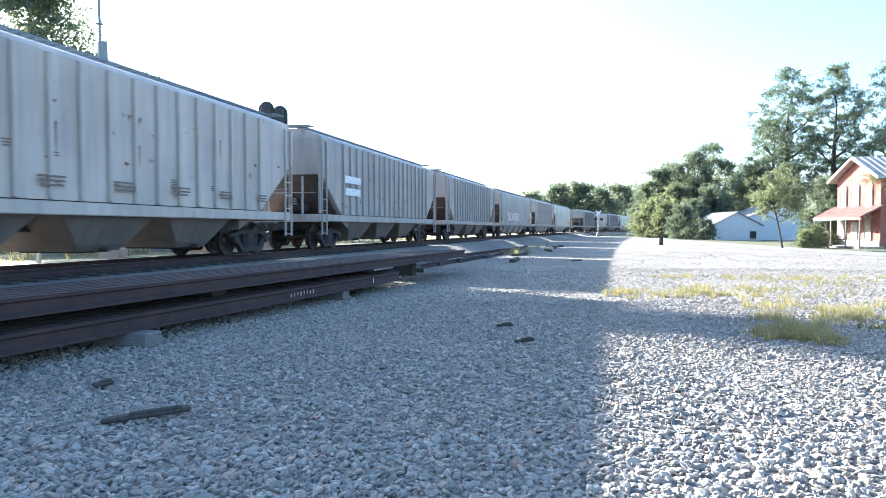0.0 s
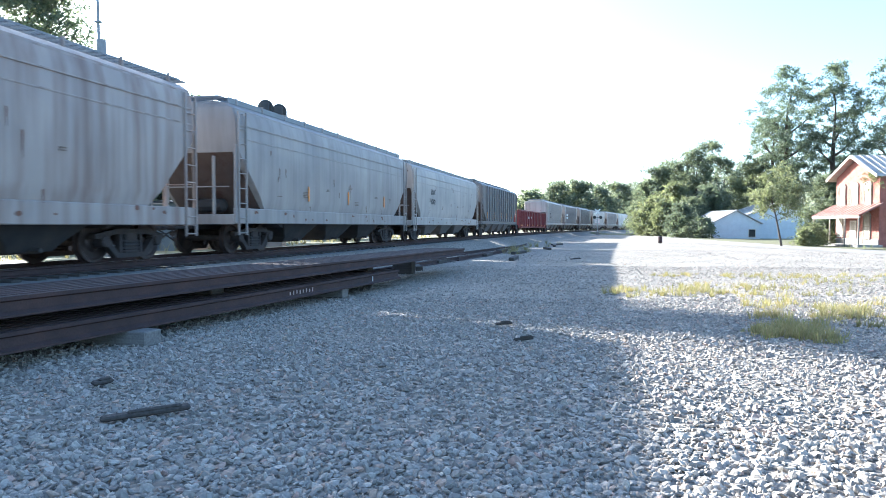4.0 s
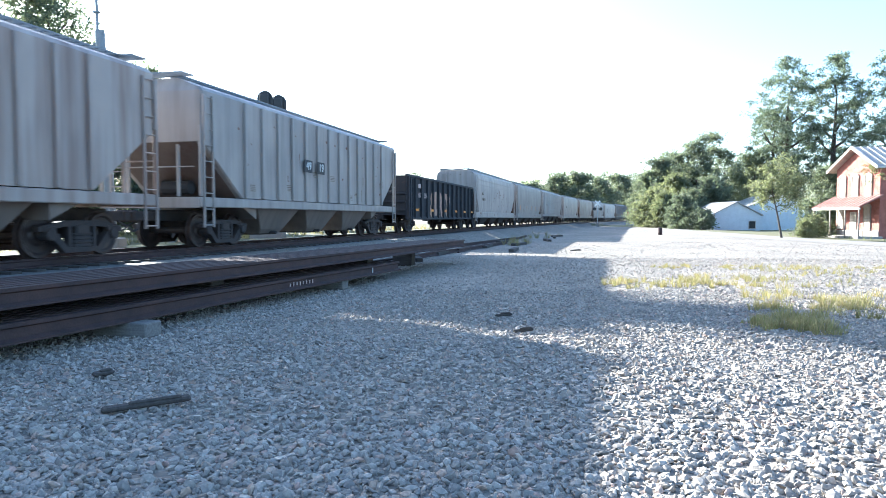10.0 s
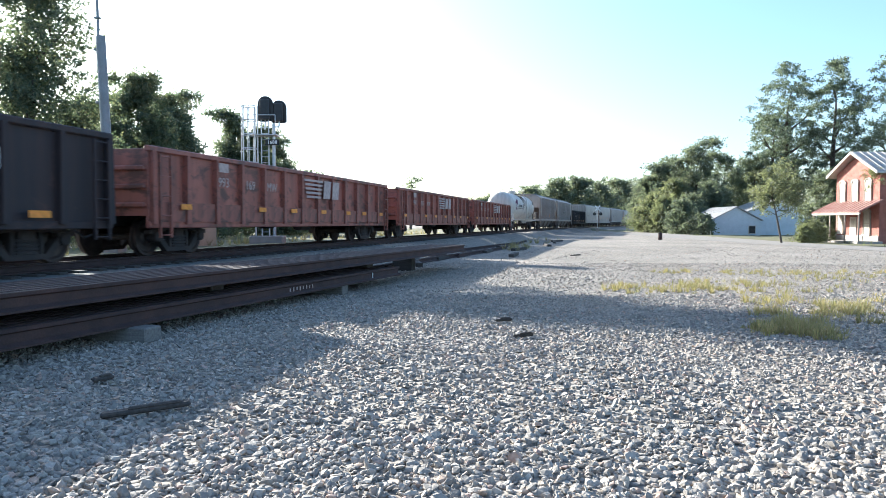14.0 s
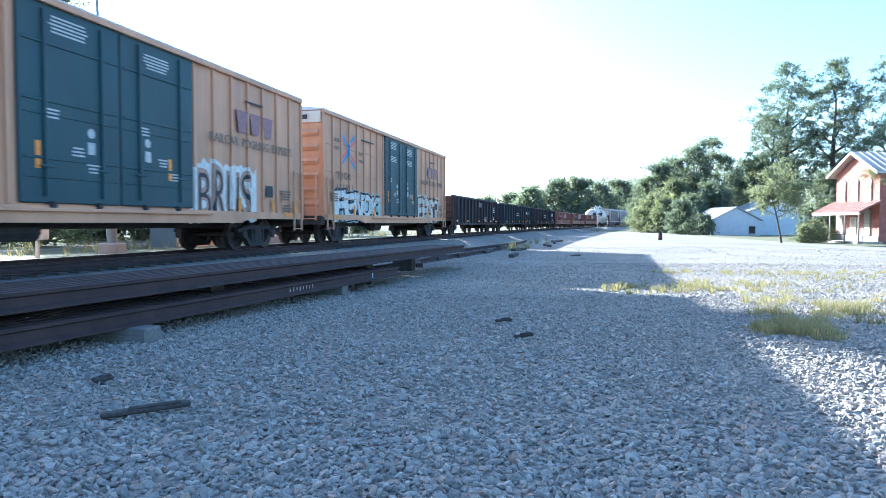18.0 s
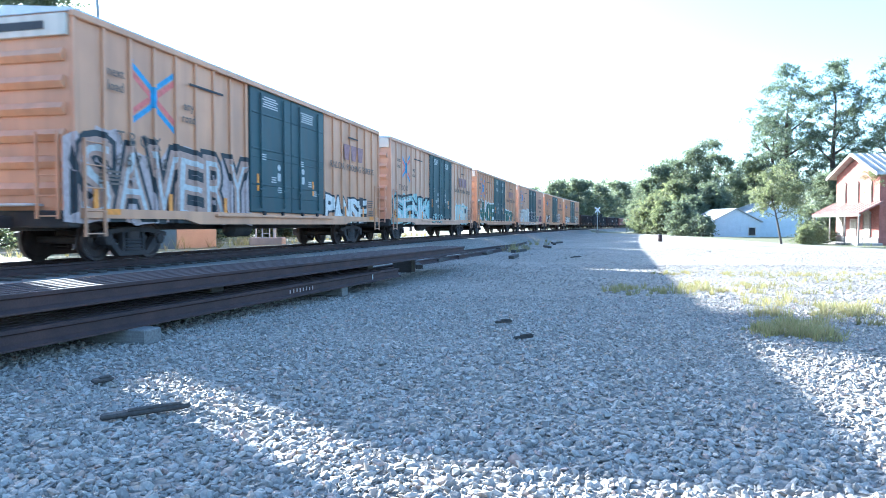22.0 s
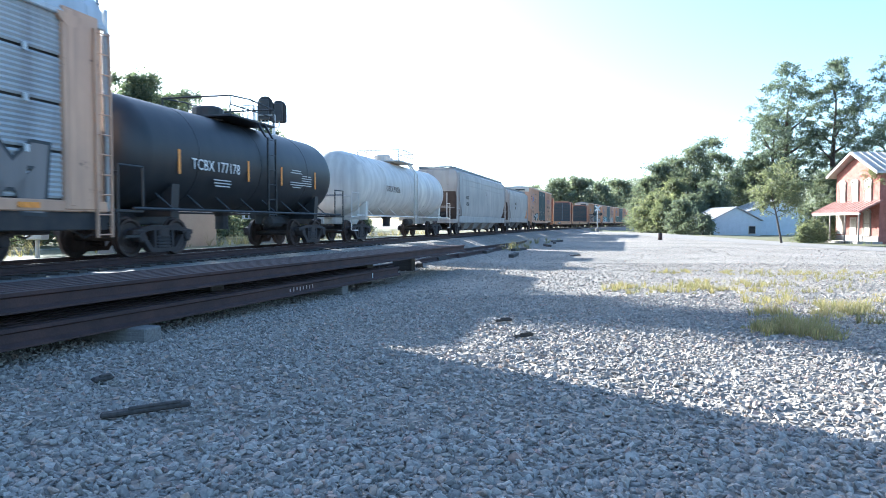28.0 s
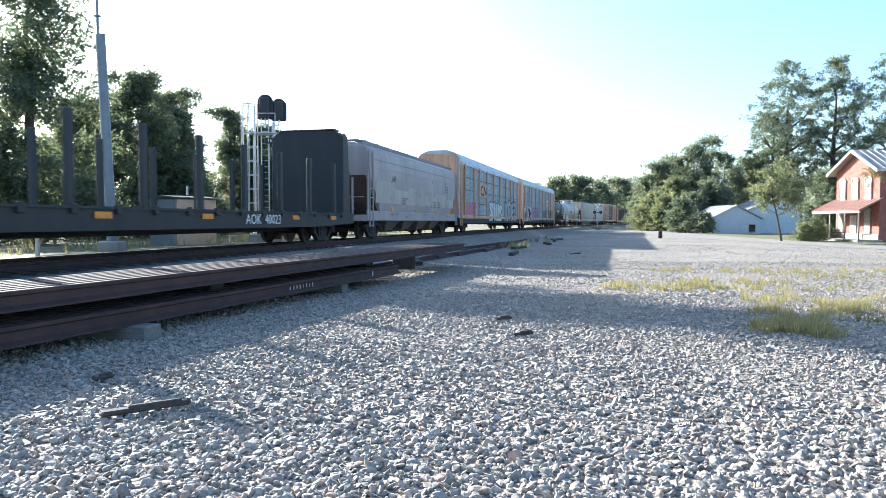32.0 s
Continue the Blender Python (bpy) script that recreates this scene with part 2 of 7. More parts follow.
    def mesh(self, name, mat, smooth=False):
        me = bpy.data.meshes.new(name)
        me.from_pydata(self.v, [], self.f)
        bm = bmesh.new()
        bm.from_mesh(me)
        bmesh.ops.recalc_face_normals(bm, faces=bm.faces)
        bm.to_mesh(me)
        bm.free()
        me.materials.append(mat)
        if smooth:
            me.shade_smooth()
            me.set_sharp_from_angle(angle=radians(40))
        return me


def part(name, b, mat, parent, label="", smooth=False, at=None):
    me = b.mesh(name, mat, smooth) if isinstance(b, Build) else b
    ob = new(name, me)
    ob.parent = parent
    if at is not None:
        ob.matrix_basis = at
    if label:
        tagged(ob, label)
    return ob


def thing(name, label, category, group="", at=None, kind=""):
    ob = new(name)
    ob.empty_display_size = 0.5
    if at is not None:
        ob.matrix_basis = at
    return tagged(ob, label, category, group, kind)


def solid(name, b, mat, label, category="", kind="", group="", smooth=False, at=None):
    ob = new(name, b.mesh(name, mat, smooth) if isinstance(b, Build) else b)
    if at is not None:
        ob.matrix_basis = at
    return tagged(ob, label, category, group, kind)


def text_mesh(words, size, mat, thick=0.004):
    """Lettering in the built-in font, drawn in its own x-y plane, centred."""
    cu = bpy.data.curves.new("lettering", "FONT")
    cu.body, cu.size, cu.align_x, cu.align_y, cu.extrude, cu.resolution_u = words, size, "CENTER", "CENTER", thick, 2
    tmp = bpy.data.objects.new("lettering", cu)
    me = bpy.data.meshes.new_from_object(tmp)
    bpy.data.objects.remove(tmp)
    bpy.data.curves.remove(cu)
    me.materials.clear()
    me.materials.append(mat)
    return me


# ---- the line of the railway ----
RAIL_Z = 0.36
TRACK_D, TRACK_TH, K0, K1, S_END = 11.5, radians(12.89), 0.455e-3, 0.5e-5, 250.0
_s = np.arange(-800, 1100.01, 0.5)
_sc = np.clip(_s, 0, S_END)
_th = TRACK_TH + K0 * _sc + 0.5 * K1 * _sc ** 2
_x = np.concatenate([[0], np.cumsum(np.sin((_th[1:] + _th[:-1]) / 2) * 0.5)])
_y = np.concatenate([[0], np.cumsum(np.cos((_th[1:] + _th[:-1]) / 2) * 0.5)])
_i0 = 1600
_x += -TRACK_D * math.cos(TRACK_TH) - _x[_i0]
_y += TRACK_D * math.sin(TRACK_TH) - _y[_i0]


def line_at(s, off=0.0):
    """Point at s metres along the railway, off metres to its right, and its heading from +y."""
    t = float(np.interp(s, _s, _th))
    return float(np.interp(s, _s, _x)) + off * math.cos(t), float(np.interp(s, _s, _y)) - off * math.sin(t), t


def offset_of(x, y):
    """Metres to the right of the railway (near part of the line)."""
    d2 = (_x - x) ** 2 + (_y - y) ** 2
    k = int(np.argmin(d2))
    return (x - _x[k]) * math.cos(_th[k]) - (y - _y[k]) * math.sin(_th[k])


def smooth(a, b, v):
    t = min(1.0, max(0.0, (v - a) / (b - a)))
    return t * t * (3 - 2 * t)


def ground_z(x, y):
    """The track lies on a low bank; the lot beside it is level and falls a little towards the road."""
    p = offset_of(x, y)
    z = 0.14 * smooth(-9, -3, p) - 0.50 * smooth(2.5, 4.0, p) - 0.26 * smooth(15, 33, p) - 0.25 * smooth(33, 60, p)
    return z + 0.02 * noise.noise((x * 0.25, y * 0.25, 3.0))


# ---- ground, road and track ----
def axis_lines(lo, hi, fine_lo, fine_hi, step, grow=1.16):
    vals = list(np.arange(fine_lo, fine_hi, step)) + [fine_hi]
    d = step
    while vals[-1] < hi:
        d *= grow
        vals.append(vals[-1] + d)
    d = step
    while vals[0] > lo:
        d *= grow
        vals.insert(0, vals[0] - d)
    return vals


def sheet(name, xs, ys, zfun, mat):
    vs = [(x, y, zfun(x, y)) for y in ys for x in xs]
    n = len(xs)
    fs = [(j * n + i, j * n + i + 1, (j + 1) * n + i + 1, (j + 1) * n + i) for j in range(len(ys) - 1) for i in range(n - 1)]
    me = bpy.data.meshes.new(name)
    me.from_pydata(vs, [], fs)
    me.materials.append(mat)
    me.shade_smooth()
    return me


GX = axis_lines(-900, 1300, -24, 60, 1.0)
GY = axis_lines(-300, 2200, -10, 110, 1.0)
tagged(new("ground", sheet("ground", GX, GY, ground_z, M_GROUND)), "pale crushed stone lot with thin dusty patches", "ground", kind="structure")


def ribbon(name, pts, left, right, lift, mat, label, category):
    """A strip laid on the ground along a line of (x, y), with left and right half widths."""
    vs, fs = [], []
    n = len(pts)
    for k, (x, y) in enumerate(pts):
        a, b = pts[max(0, k - 1)], pts[min(n - 1, k + 1)]
        d = Vector((b[0] - a[0], b[1] - a[1])).normalized()
        for j in range(7):
            w = -left + (left + right) * j / 6
            px, py = x + d.y * w, y - d.x * w
            edge = 0.03 if j in (0, 6) else 0.0
            vs.append((px, py, ground_z(px, py) + lift - edge))
    for k in range(n - 1):
        for j in range(6):
            fs.append((k * 7 + j, k * 7 + j + 1, (k + 1) * 7 + j + 1, (k + 1) * 7 + j))
    me = bpy.data.meshes.new(name)
    me.from_pydata(vs, [], fs)
    me.materials.append(mat)
    me.shade_smooth()
    return tagged(new(name, me), label, category, kind="structure")


ROAD = [(60, -20), (46, 8), (37.5, 26), (31, 40), (27.5, 52), (26.5, 66), (27, 80), (27.6, 95), (25.5, 112), (19.5, 124), (10, 131), (-8, 139), (-60, 158)]


def spline(pts, step=2.0):
    out = []
    for k in range(len(pts) - 1):
        p0, p1, p2, p3 = (Vector(pts[max(0, min(len(pts) - 1, k + i))]) for i in (-1, 0, 1, 2))
        n = max(2, int((p2 - p1).length / step))
        for i in range(n):
            t = i / n
            out.append(tuple(0.5 * ((2 * p1) + (p2 - p0) * t + (2 * p0 - 5 * p1 + 4 * p2 - p3) * t * t + (3 * p1 - p0 - 3 * p2 + p3) * t ** 3)))
    return out + [tuple(pts[-1])]


ribbon("road", spline(ROAD), 3.6, 3.6, 0.05, M_ASPHALT, "worn pale grey asphalt road beside the gravel lot", "road")
ribbon("verge", spline([(45, 33), (37.5, 44), (34.5, 56), (34.5, 70), (35, 90)]), 3.4, 5.0, 0.03, M_VERGE, "patchy dry grass verge in front of the house", "grass")
ribbon("verge", spline([(46, 62), (45, 90), (41, 112), (36, 128), (40, 150)]), 8, 16, 0.02, M_VERGE, "rough grass below the roadside trees", "grass")
ribbon("verge", spline([line_at(s, -8.4)[:2] for s in range(-60, 260, 10)]), 4.4, 5.5, 0.02, M_VERGE, "rough weedy grass close behind the railway", "grass")
ribbon("verge", spline([line_at(s, -26)[:2] for s in range(-60, 260, 10)]), 16, 14, 0.02, M_VERGE, "sunlit grass beyond the railway", "grass")


def swept(profile, s0, s1, step, off, z, mat, name, closed=True):
    """A section of (across, up) pairs swept along the railway."""
    vs, fs, n = [], [], len(profile)
    stations = np.arange(s0, s1 + 0.01, step)
    for s in stations:
        for a, b in profile:
            x, y, _ = line_at(s, off + a)
            vs.append((x, y, z + b))
    m = n if closed else n - 1
    for k in range(len(stations) - 1):
        for j in range(m):
            fs.append((k * n + j, k * n + (j + 1) % n, (k + 1) * n + (j + 1) % n, (k + 1) * n + j))
    return Build().add(vs, fs)


RAIL = [(-0.07, -0.168), (0.07, -0.168), (0.07, -0.15), (0.012, -0.125), (0.010, -0.05), (0.036, -0.035), (0.036, -0.004), (0.026, 0.0),
        (-0.026, 0.0), (-0.036, -0.004), (-0.036, -0.035), (-0.010, -0.05), (-0.012, -0.125), (-0.07, -0.15)]
track = tagged(new("railway_track", swept([(-2.9, -0.46), (-1.65, -0.215), (1.65, -0.215), (2.9, -0.46)], -760, 1000, 4.0, 0, RAIL_Z, M_BALLAST, "bed", False).mesh("ballast_bed", M_BALLAST)),
               "single railway track of rusty rails on wooden ties in dark ballast", "railway track", kind="structure")
for side in (-0.7525, 0.7525):
    rail = part("rail", swept(RAIL, -760, 1000, 4.0, side, RAIL_Z, M_RAIL, "rail"), M_RAIL, track, "rusty rail with a bright worn head")
    part("rail_head", swept([(-0.028, 0.0015), (0.028, 0.0015), (0.024, 0.003), (-0.024, 0.003)], -760, 1000, 4.0, side, RAIL_Z, M_RAILHEAD, "head"), M_RAILHEAD, rail)
tie_mesh = Build().box((0, 0, 0), (2.6, 0.23, 0.18), 0.012).mesh("tie", M_TIE)
for k in range(290):
    x, y, t = line_at(-10 + 0.55 * k)
    part("tie", tie_mesh, M_TIE, track, at=pose(x, y, RAIL_Z - 0.168 - 0.088, 0, 0, -math.degrees(t) + random.uniform(-0.8, 0.8)))

# crossing surface where the road meets the rails
crossing = Build()
for a, b in ((-2.4, -0.86), (-0.66, 0.66), (0.86, 2.6)):
    for k in range(8):
        x, y, t = line_at(125.3 + k * 1.05, (a + b) / 2)
        crossing.box((x, y, RAIL_Z - 0.05), (b - a, 1.02, 0.1), 0.01, pose(0, 0, 0, 0, 0, -math.degrees(t)))
solid("crossing_panel", crossing, M_TIE, "worn timber panels of the level crossing", "crossing", kind="structure")

# loose crushed stone over the near part of the lot
_ico = [(0, 0, 1)] + [(0.894 * math.cos(2 * math.pi * k / 5), 0.894 * math.sin(2 * math.pi * k / 5), 0.447) for k in range(5)] + \
       [(0.894 * math.cos(2 * math.pi * (k + 0.5) / 5), 0.894 * math.sin(2 * math.pi * (k + 0.5) / 5), -0.447) for k in range(5)] + [(0, 0, -1)]
_icof = [(0, 1 + k, 1 + (k + 1) % 5) for k in range(5)] + [(1 + k, 6 + k, 1 + (k + 1) % 5) for k in range(5)] + \
        [(1 + (k + 1) % 5, 6 + k, 6 + (k + 1) % 5) for k in range(5)] + [(11, 6 + (k + 1) % 5, 6 + k) for k in range(5)]


_blk = [(a, b, c) for c in (-0.8, 0.8) for a, b in ((-1, -1), (1, -1), (1, 1), (-1, 1))]
_blkf = [(0, 2, 1), (0, 3, 2), (4, 5, 6), (4, 6, 7), (0, 1, 5), (0, 5, 4), (1, 2, 6), (1, 6, 5), (2, 3, 7), (2, 7, 6), (3, 0, 4), (3, 4, 7)]
_oct = [(1, 0, 0), (0, 1, 0), (-1, 0, 0), (0, -1, 0), (0, 0, 1), (0, 0, -1)]
_octf = [(k, (k + 1) % 4, 4) for k in range(4)] + [((k + 1) % 4, k, 5) for k in range(4)]


def scatter_stones(name, places, sizes, seed, mat=None, label="", coarse=0):
    rng = np.random.default_rng(seed)
    base, faces = [(np.array(_ico), np.array(_icof)), (np.array(_blk, float) * 0.72, np.array(_blkf)), (np.array(_oct, float), np.array(_octf))][coarse]
    nv = len(base)
    n = len(places)
    v = np.repeat(base[None], n, 0) * rng.uniform(0.80, 1.14, (n, nv, 1)) * rng.uniform(0.86, 1.12, (n, nv, 3))
    v *= rng.uniform(0.58, 1.38, (n, 1, 3)) * np.array([1.0, 1.0, 0.5])
    q = rng.normal(size=(n, 4))
    q[:, 1:3] *= 0.34
    q /= np.linalg.norm(q, axis=1)[:, None]
    w, x, y, z = q.T
    R = np.stack([np.stack([1 - 2 * (y * y + z * z), 2 * (x * y - z * w), 2 * (x * z + y * w)], 1),
                  np.stack([2 * (x * y + z * w), 1 - 2 * (x * x + z * z), 2 * (y * z - x * w)], 1),
                  np.stack([2 * (x * z - y * w), 2 * (y * z + x * w), 1 - 2 * (x * x + y * y)], 1)], 1)
    v = np.einsum("nij,nkj->nki", R, v) * sizes[:, None, None] + places[:, None, :]
    f = (faces[None] + (np.arange(n) * nv)[:, None, None]).reshape(-1, 3)
    me = bpy.data.meshes.new(name)
    me.vertices.add(n * nv)
    me.vertices.foreach_set("co", v.reshape(-1))
    me.loops.add(len(f) * 3)
    me.loops.foreach_set("vertex_index", f.reshape(-1).astype(np.int32))
    me.polygons.add(len(f))
    me.polygons.foreach_set("loop_start", np.arange(0, len(f) * 3, 3, dtype=np.int32))
    me.update(calc_edges=True)
    me.validate()
    me.shade_flat()
    me.materials.append(mat or M_STONE)
    return tagged(new(name, me), label or "loose pale grey crushed stone covering the lot", "gravel", kind="stuff")


def stone_field(y0, y1, per_m2, lo, hi, seed):
    rng = np.random.default_rng(seed)
    area = 0.72 * (y1 ** 2 - y0 ** 2) + 1.6 * (y1 - y0)
    n = int(area * per_m2)
    y = np.sqrt(rng.uniform(y0 ** 2, y1 ** 2, n))
    x = rng.uniform(-1, 1, n) * (0.72 * y + 0.8)
    pos, size = [], []
    for a, b in zip(x, y):
        p = offset_of(a, b)
        if p < 2.4:
            continue
        k = lo + (hi - lo) * rng.random() ** 1.6
        if noise.noise((a * 0.5, b * 0.5, 0)) < -0.25:
            k *= 0.75
        pos.append((a, b, ground_z(a, b) + k * rng.uniform(0.05, 0.42)))
        size.append(k)
    return np.array(pos), np.array(size)


for nm, (y0, y1, dens, lo, hi) in enumerate(((2.5, 5.0, 860, 0.012, 0.042), (5.0, 14.4, 540, 0.014, 0.036), (14.4, 26, 110, 0.018, 0.034), (26, 44, 12, 0.024, 0.04))):
    scatter_stones("gravel", *stone_field(y0, y1, dens, lo, hi, 10 + nm), seed=nm, coarse=min(nm, 2))


# ---- rolling stock: x to the right of travel, y along it, z up from the rail head ----
def wheel_mesh():
    return Build().lathe([(-0.07, 0.16), (-0.07, 0.30), (-0.045, 0.36), (-0.07, 0.40), (-0.07, 0.49), (-0.035, 0.49), (-0.03, 0.457), (0.065, 0.452),
                          (0.065, 0.39), (0.03, 0.35), (0.03, 0.22), (0.085, 0.16), (0.085, 0.09)], 18, "x").mesh("wheel", M_WHEEL, True)


def sideframe_mesh():
    b = Build()
    # the frame as bars round its windows
    b.prism([(-1.16, 0.52), (-1.16, 0.62), (-0.5, 0.74), (0.5, 0.74), (1.16, 0.62), (1.16, 0.52), (0.5, 0.62), (-0.5, 0.62)], -0.08, 0.08)
    b.prism([(-0.95, 0.52), (-0.78, 0.56), (-0.42, 0.20), (0.42, 0.20), (0.78, 0.56), (0.95, 0.52), (0.5, 0.10), (-0.5, 0.10)], -0.08, 0.08)
    b.box((0, -0.34, 0.42), (0.15, 0.09, 0.46), 0.015).box((0, 0.34, 0.42), (0.15, 0.09, 0.46), 0.015)
    for y in (-0.889, 0.889):
        b.lathe([(-0.12, 0.13), (0.13, 0.13), (0.15, 0.10)], 12, "x", (0, y, 0.47))
        b.box((0, y, 0.58), (0.2, 0.34, 0.12), 0.02)
    return b.mesh("side_frame", M_TRUCK)


def spring_mesh():
    lv = []
    for k in range(4):
        lv += [(0.19 + 0.078 * k, 0.075, 0.25), (0.21 + 0.078 * k, 0.09, 0.27), (0.24 + 0.078 * k, 0.09, 0.27), (0.258 + 0.078 * k, 0.075, 0.25)]
    return Build().rings(lv, 0.04).mesh("spring", M_TRUCK)


WHEEL, FRAME, SPRING = wheel_mesh(), sideframe_mesh(), spring_mesh()
AXLE = Build().tube((-0.85, 0, 0), (0.85, 0, 0), 0.085, 10).mesh("axle", M_TRUCK)
BOLSTER = Build().box((0, 0, 0.56), (2.2, 0.4, 0.26), 0.04).tube((0, 0, 0.6), (0, 0, 0.84), 0.2, 12).mesh("truck", M_TRUCK)
BRAKE = Build().box((0, 0, 0.42), (1.9, 0.1, 0.12), 0.02).mesh("brake_beam", M_TRUCK)


def add_truck(car, y):
    t = part("truck", BOLSTER, M_TRUCK, car, "dark cast steel truck", at=pose(0, y, 0))
    for dy in (-0.889, 0.889):
        part("axle", AXLE, M_TRUCK, t, at=pose(0, dy, 0.457))
        for sx in (-1, 1):
            part("wheel", WHEEL, M_WHEEL, t, at=pose(0.7525 * sx, dy, 0.457, 0, 0, 0 if sx > 0 else 180))
        part("brake_beam", BRAKE, M_TRUCK, t, at=pose(0, dy * 0.55, 0))
    for sx in (-1, 1):
        part("side_frame", FRAME, M_TRUCK, t, at=pose(1.0 * sx, 0, 0, 0, 0, 0 if sx > 0 else 180))
        part("spring", SPRING, M_TRUCK, t, at=pose(1.0 * sx, 0, 0))
    return t


COUPLER = Build().box((0, 0.25, 0), (0.22, 0.9, 0.24), 0.03).box((0, 0.72, 0), (0.34, 0.26, 0.3), 0.05).mesh("coupler", M_TRUCK)
HOSE = Build().path([(0, 0, 0), (0.05, 0.25, -0.12), (0.05, 0.5, -0.25), (0, 0.75, -0.2)], 0.025, 6).mesh("air_hose", M_UNDER)


def running_gear(car, length, inset):
    """Trucks, couplers and hoses of a car of that body length."""
    for sg in (-1, 1):
        add_truck(car, sg * (length / 2 - inset))
        part("coupler", COUPLER, M_TRUCK, car, at=pose(0, sg * (length / 2 - 0.1), 0.84, 0, 0, 0 if sg > 0 else 180))
        part("air_hose", HOSE, M_UNDER, car, at=pose(0.35 * sg, sg * length / 2, 0.72, 0, 0, 0 if sg > 0 else 180))


def ladder(x, y, z0, z1, mat, car, wide=0.42, along="y", rungs=None, name="ladder"):
    b = Build()
    n = rungs or max(2, int((z1 - z0) / 0.40))
    ends = [(0, -wide / 2), (0, wide / 2)] if along == "y" else [(-wide / 2, 0), (wide / 2, 0)]
    for dx, dy in ends:
        b.box((dx, dy, (z0 + z1) / 2), (0.05, 0.05, z1 - z0))
    for k in range(n + 1):
        z = z0 + 0.06 + (z1 - z0 - 0.12) * k / n
        b.tube((ends[0][0], ends[0][1], z), (ends[1][0], ends[1][1], z), 0.016, 6)
    return part(name, b, mat, car, at=pose(x, y, 0))


SIDE = {1: Matrix(((0, 0, 1, 0), (1, 0, 0, 0), (0, 1, 0, 0), (0, 0, 0, 1)))}  # lettering on the side that faces right of travel


def on_side(x, y, z):
    """Pose that puts drawn-in-plane lettering on the right-hand side, reading along travel."""
    return Matrix.Translation((x, y, z)) @ SIDE[1]


def lettering(car, words, size, x, y, z, mat, label=""):
    return part("lettering", text_mesh(words, size, mat), mat, car, label, at=on_side(x, y, z))


def bars(car, x, y, z, rows, width, height, gap, mat, seed=0, name="stencil"):
    """Lines of small print as plain bars."""
    rng = random.Random(seed)
    b = Build()
    for k in range(rows):
        w = width * rng.uniform(0.7, 1.0)
        b.box((0.002, 0, -k * (height + gap)), (0.006, w, height))
    return part(name, b, mat, car, at=pose(x, y, z))


def strips(car, x, z, ys, mat=None, w=0.45, h=0.11, name="reflector_strip"):
    for y in ys:
        part(name, Build().box((0, 0, 0), (0.008, w, h)), mat or M_REFLECT, car, at=pose(x, y, z))


def follow_ribs(b, name, mat, ribs, high=0.058):
    """A thin painted shape laid over a side: it climbs over each upright rib (y, half width)."""
    bm = bmesh.new()
    vs = [bm.verts.new(p) for p in b.v]
    for q in b.f:
        bm.faces.new([vs[i] for i in q])
    lo, hi = min(p[1] for p in b.v), max(p[1] for p in b.v)
    near = [r for r in ribs if lo - 0.1 < r[0] < hi + 0.1]
    for y, hw in near:
        for e in (-hw - 0.012, -hw, hw, hw + 0.012):
            bmesh.ops.bisect_plane(bm, geom=bm.verts[:] + bm.edges[:] + bm.faces[:], plane_co=(0, y + e, 0), plane_no=(0, 1, 0), dist=1e-5)
    for v in bm.verts:
        if any(abs(v.co.y - y) < hw + 0.002 for y, hw in near):
            v.co.x += high
    me = bpy.data.meshes.new(name)
    bm.to_mesh(me)
    bm.free()
    me.materials.append(mat)
    return me


@functools.lru_cache(None)
def glyph(ch, grow):
    """A letter of the built-in font as flat (points, faces), fitted to a unit square before it is fattened by grow."""
    box = None
    for g in (0.0, grow):
        cu = bpy.data.curves.new("letter", "FONT")
        cu.body, cu.size, cu.offset, cu.resolution_u = ch, 1.0, g, 3
        tmp = bpy.data.objects.new("letter", cu)
        me = bpy.data.meshes.new_from_object(tmp)
        pts, faces = [tuple(v.co[:2]) for v in me.vertices], [tuple(p.vertices) for p in me.polygons]
        bpy.data.objects.remove(tmp)
        bpy.data.curves.remove(cu)
        bpy.data.meshes.remove(me)
        if box is None:
            xs, ys = [p[0] for p in pts], [p[1] for p in pts]
            box = (min(xs), max(xs) - min(xs), min(ys), max(ys) - min(ys))
    w, h = max(box[1], 0.25), max(box[3], 0.25)
    return [((a - box[0] - box[1] / 2) / w, (b - box[2] - box[3] / 2) / h) for a, b in pts], faces


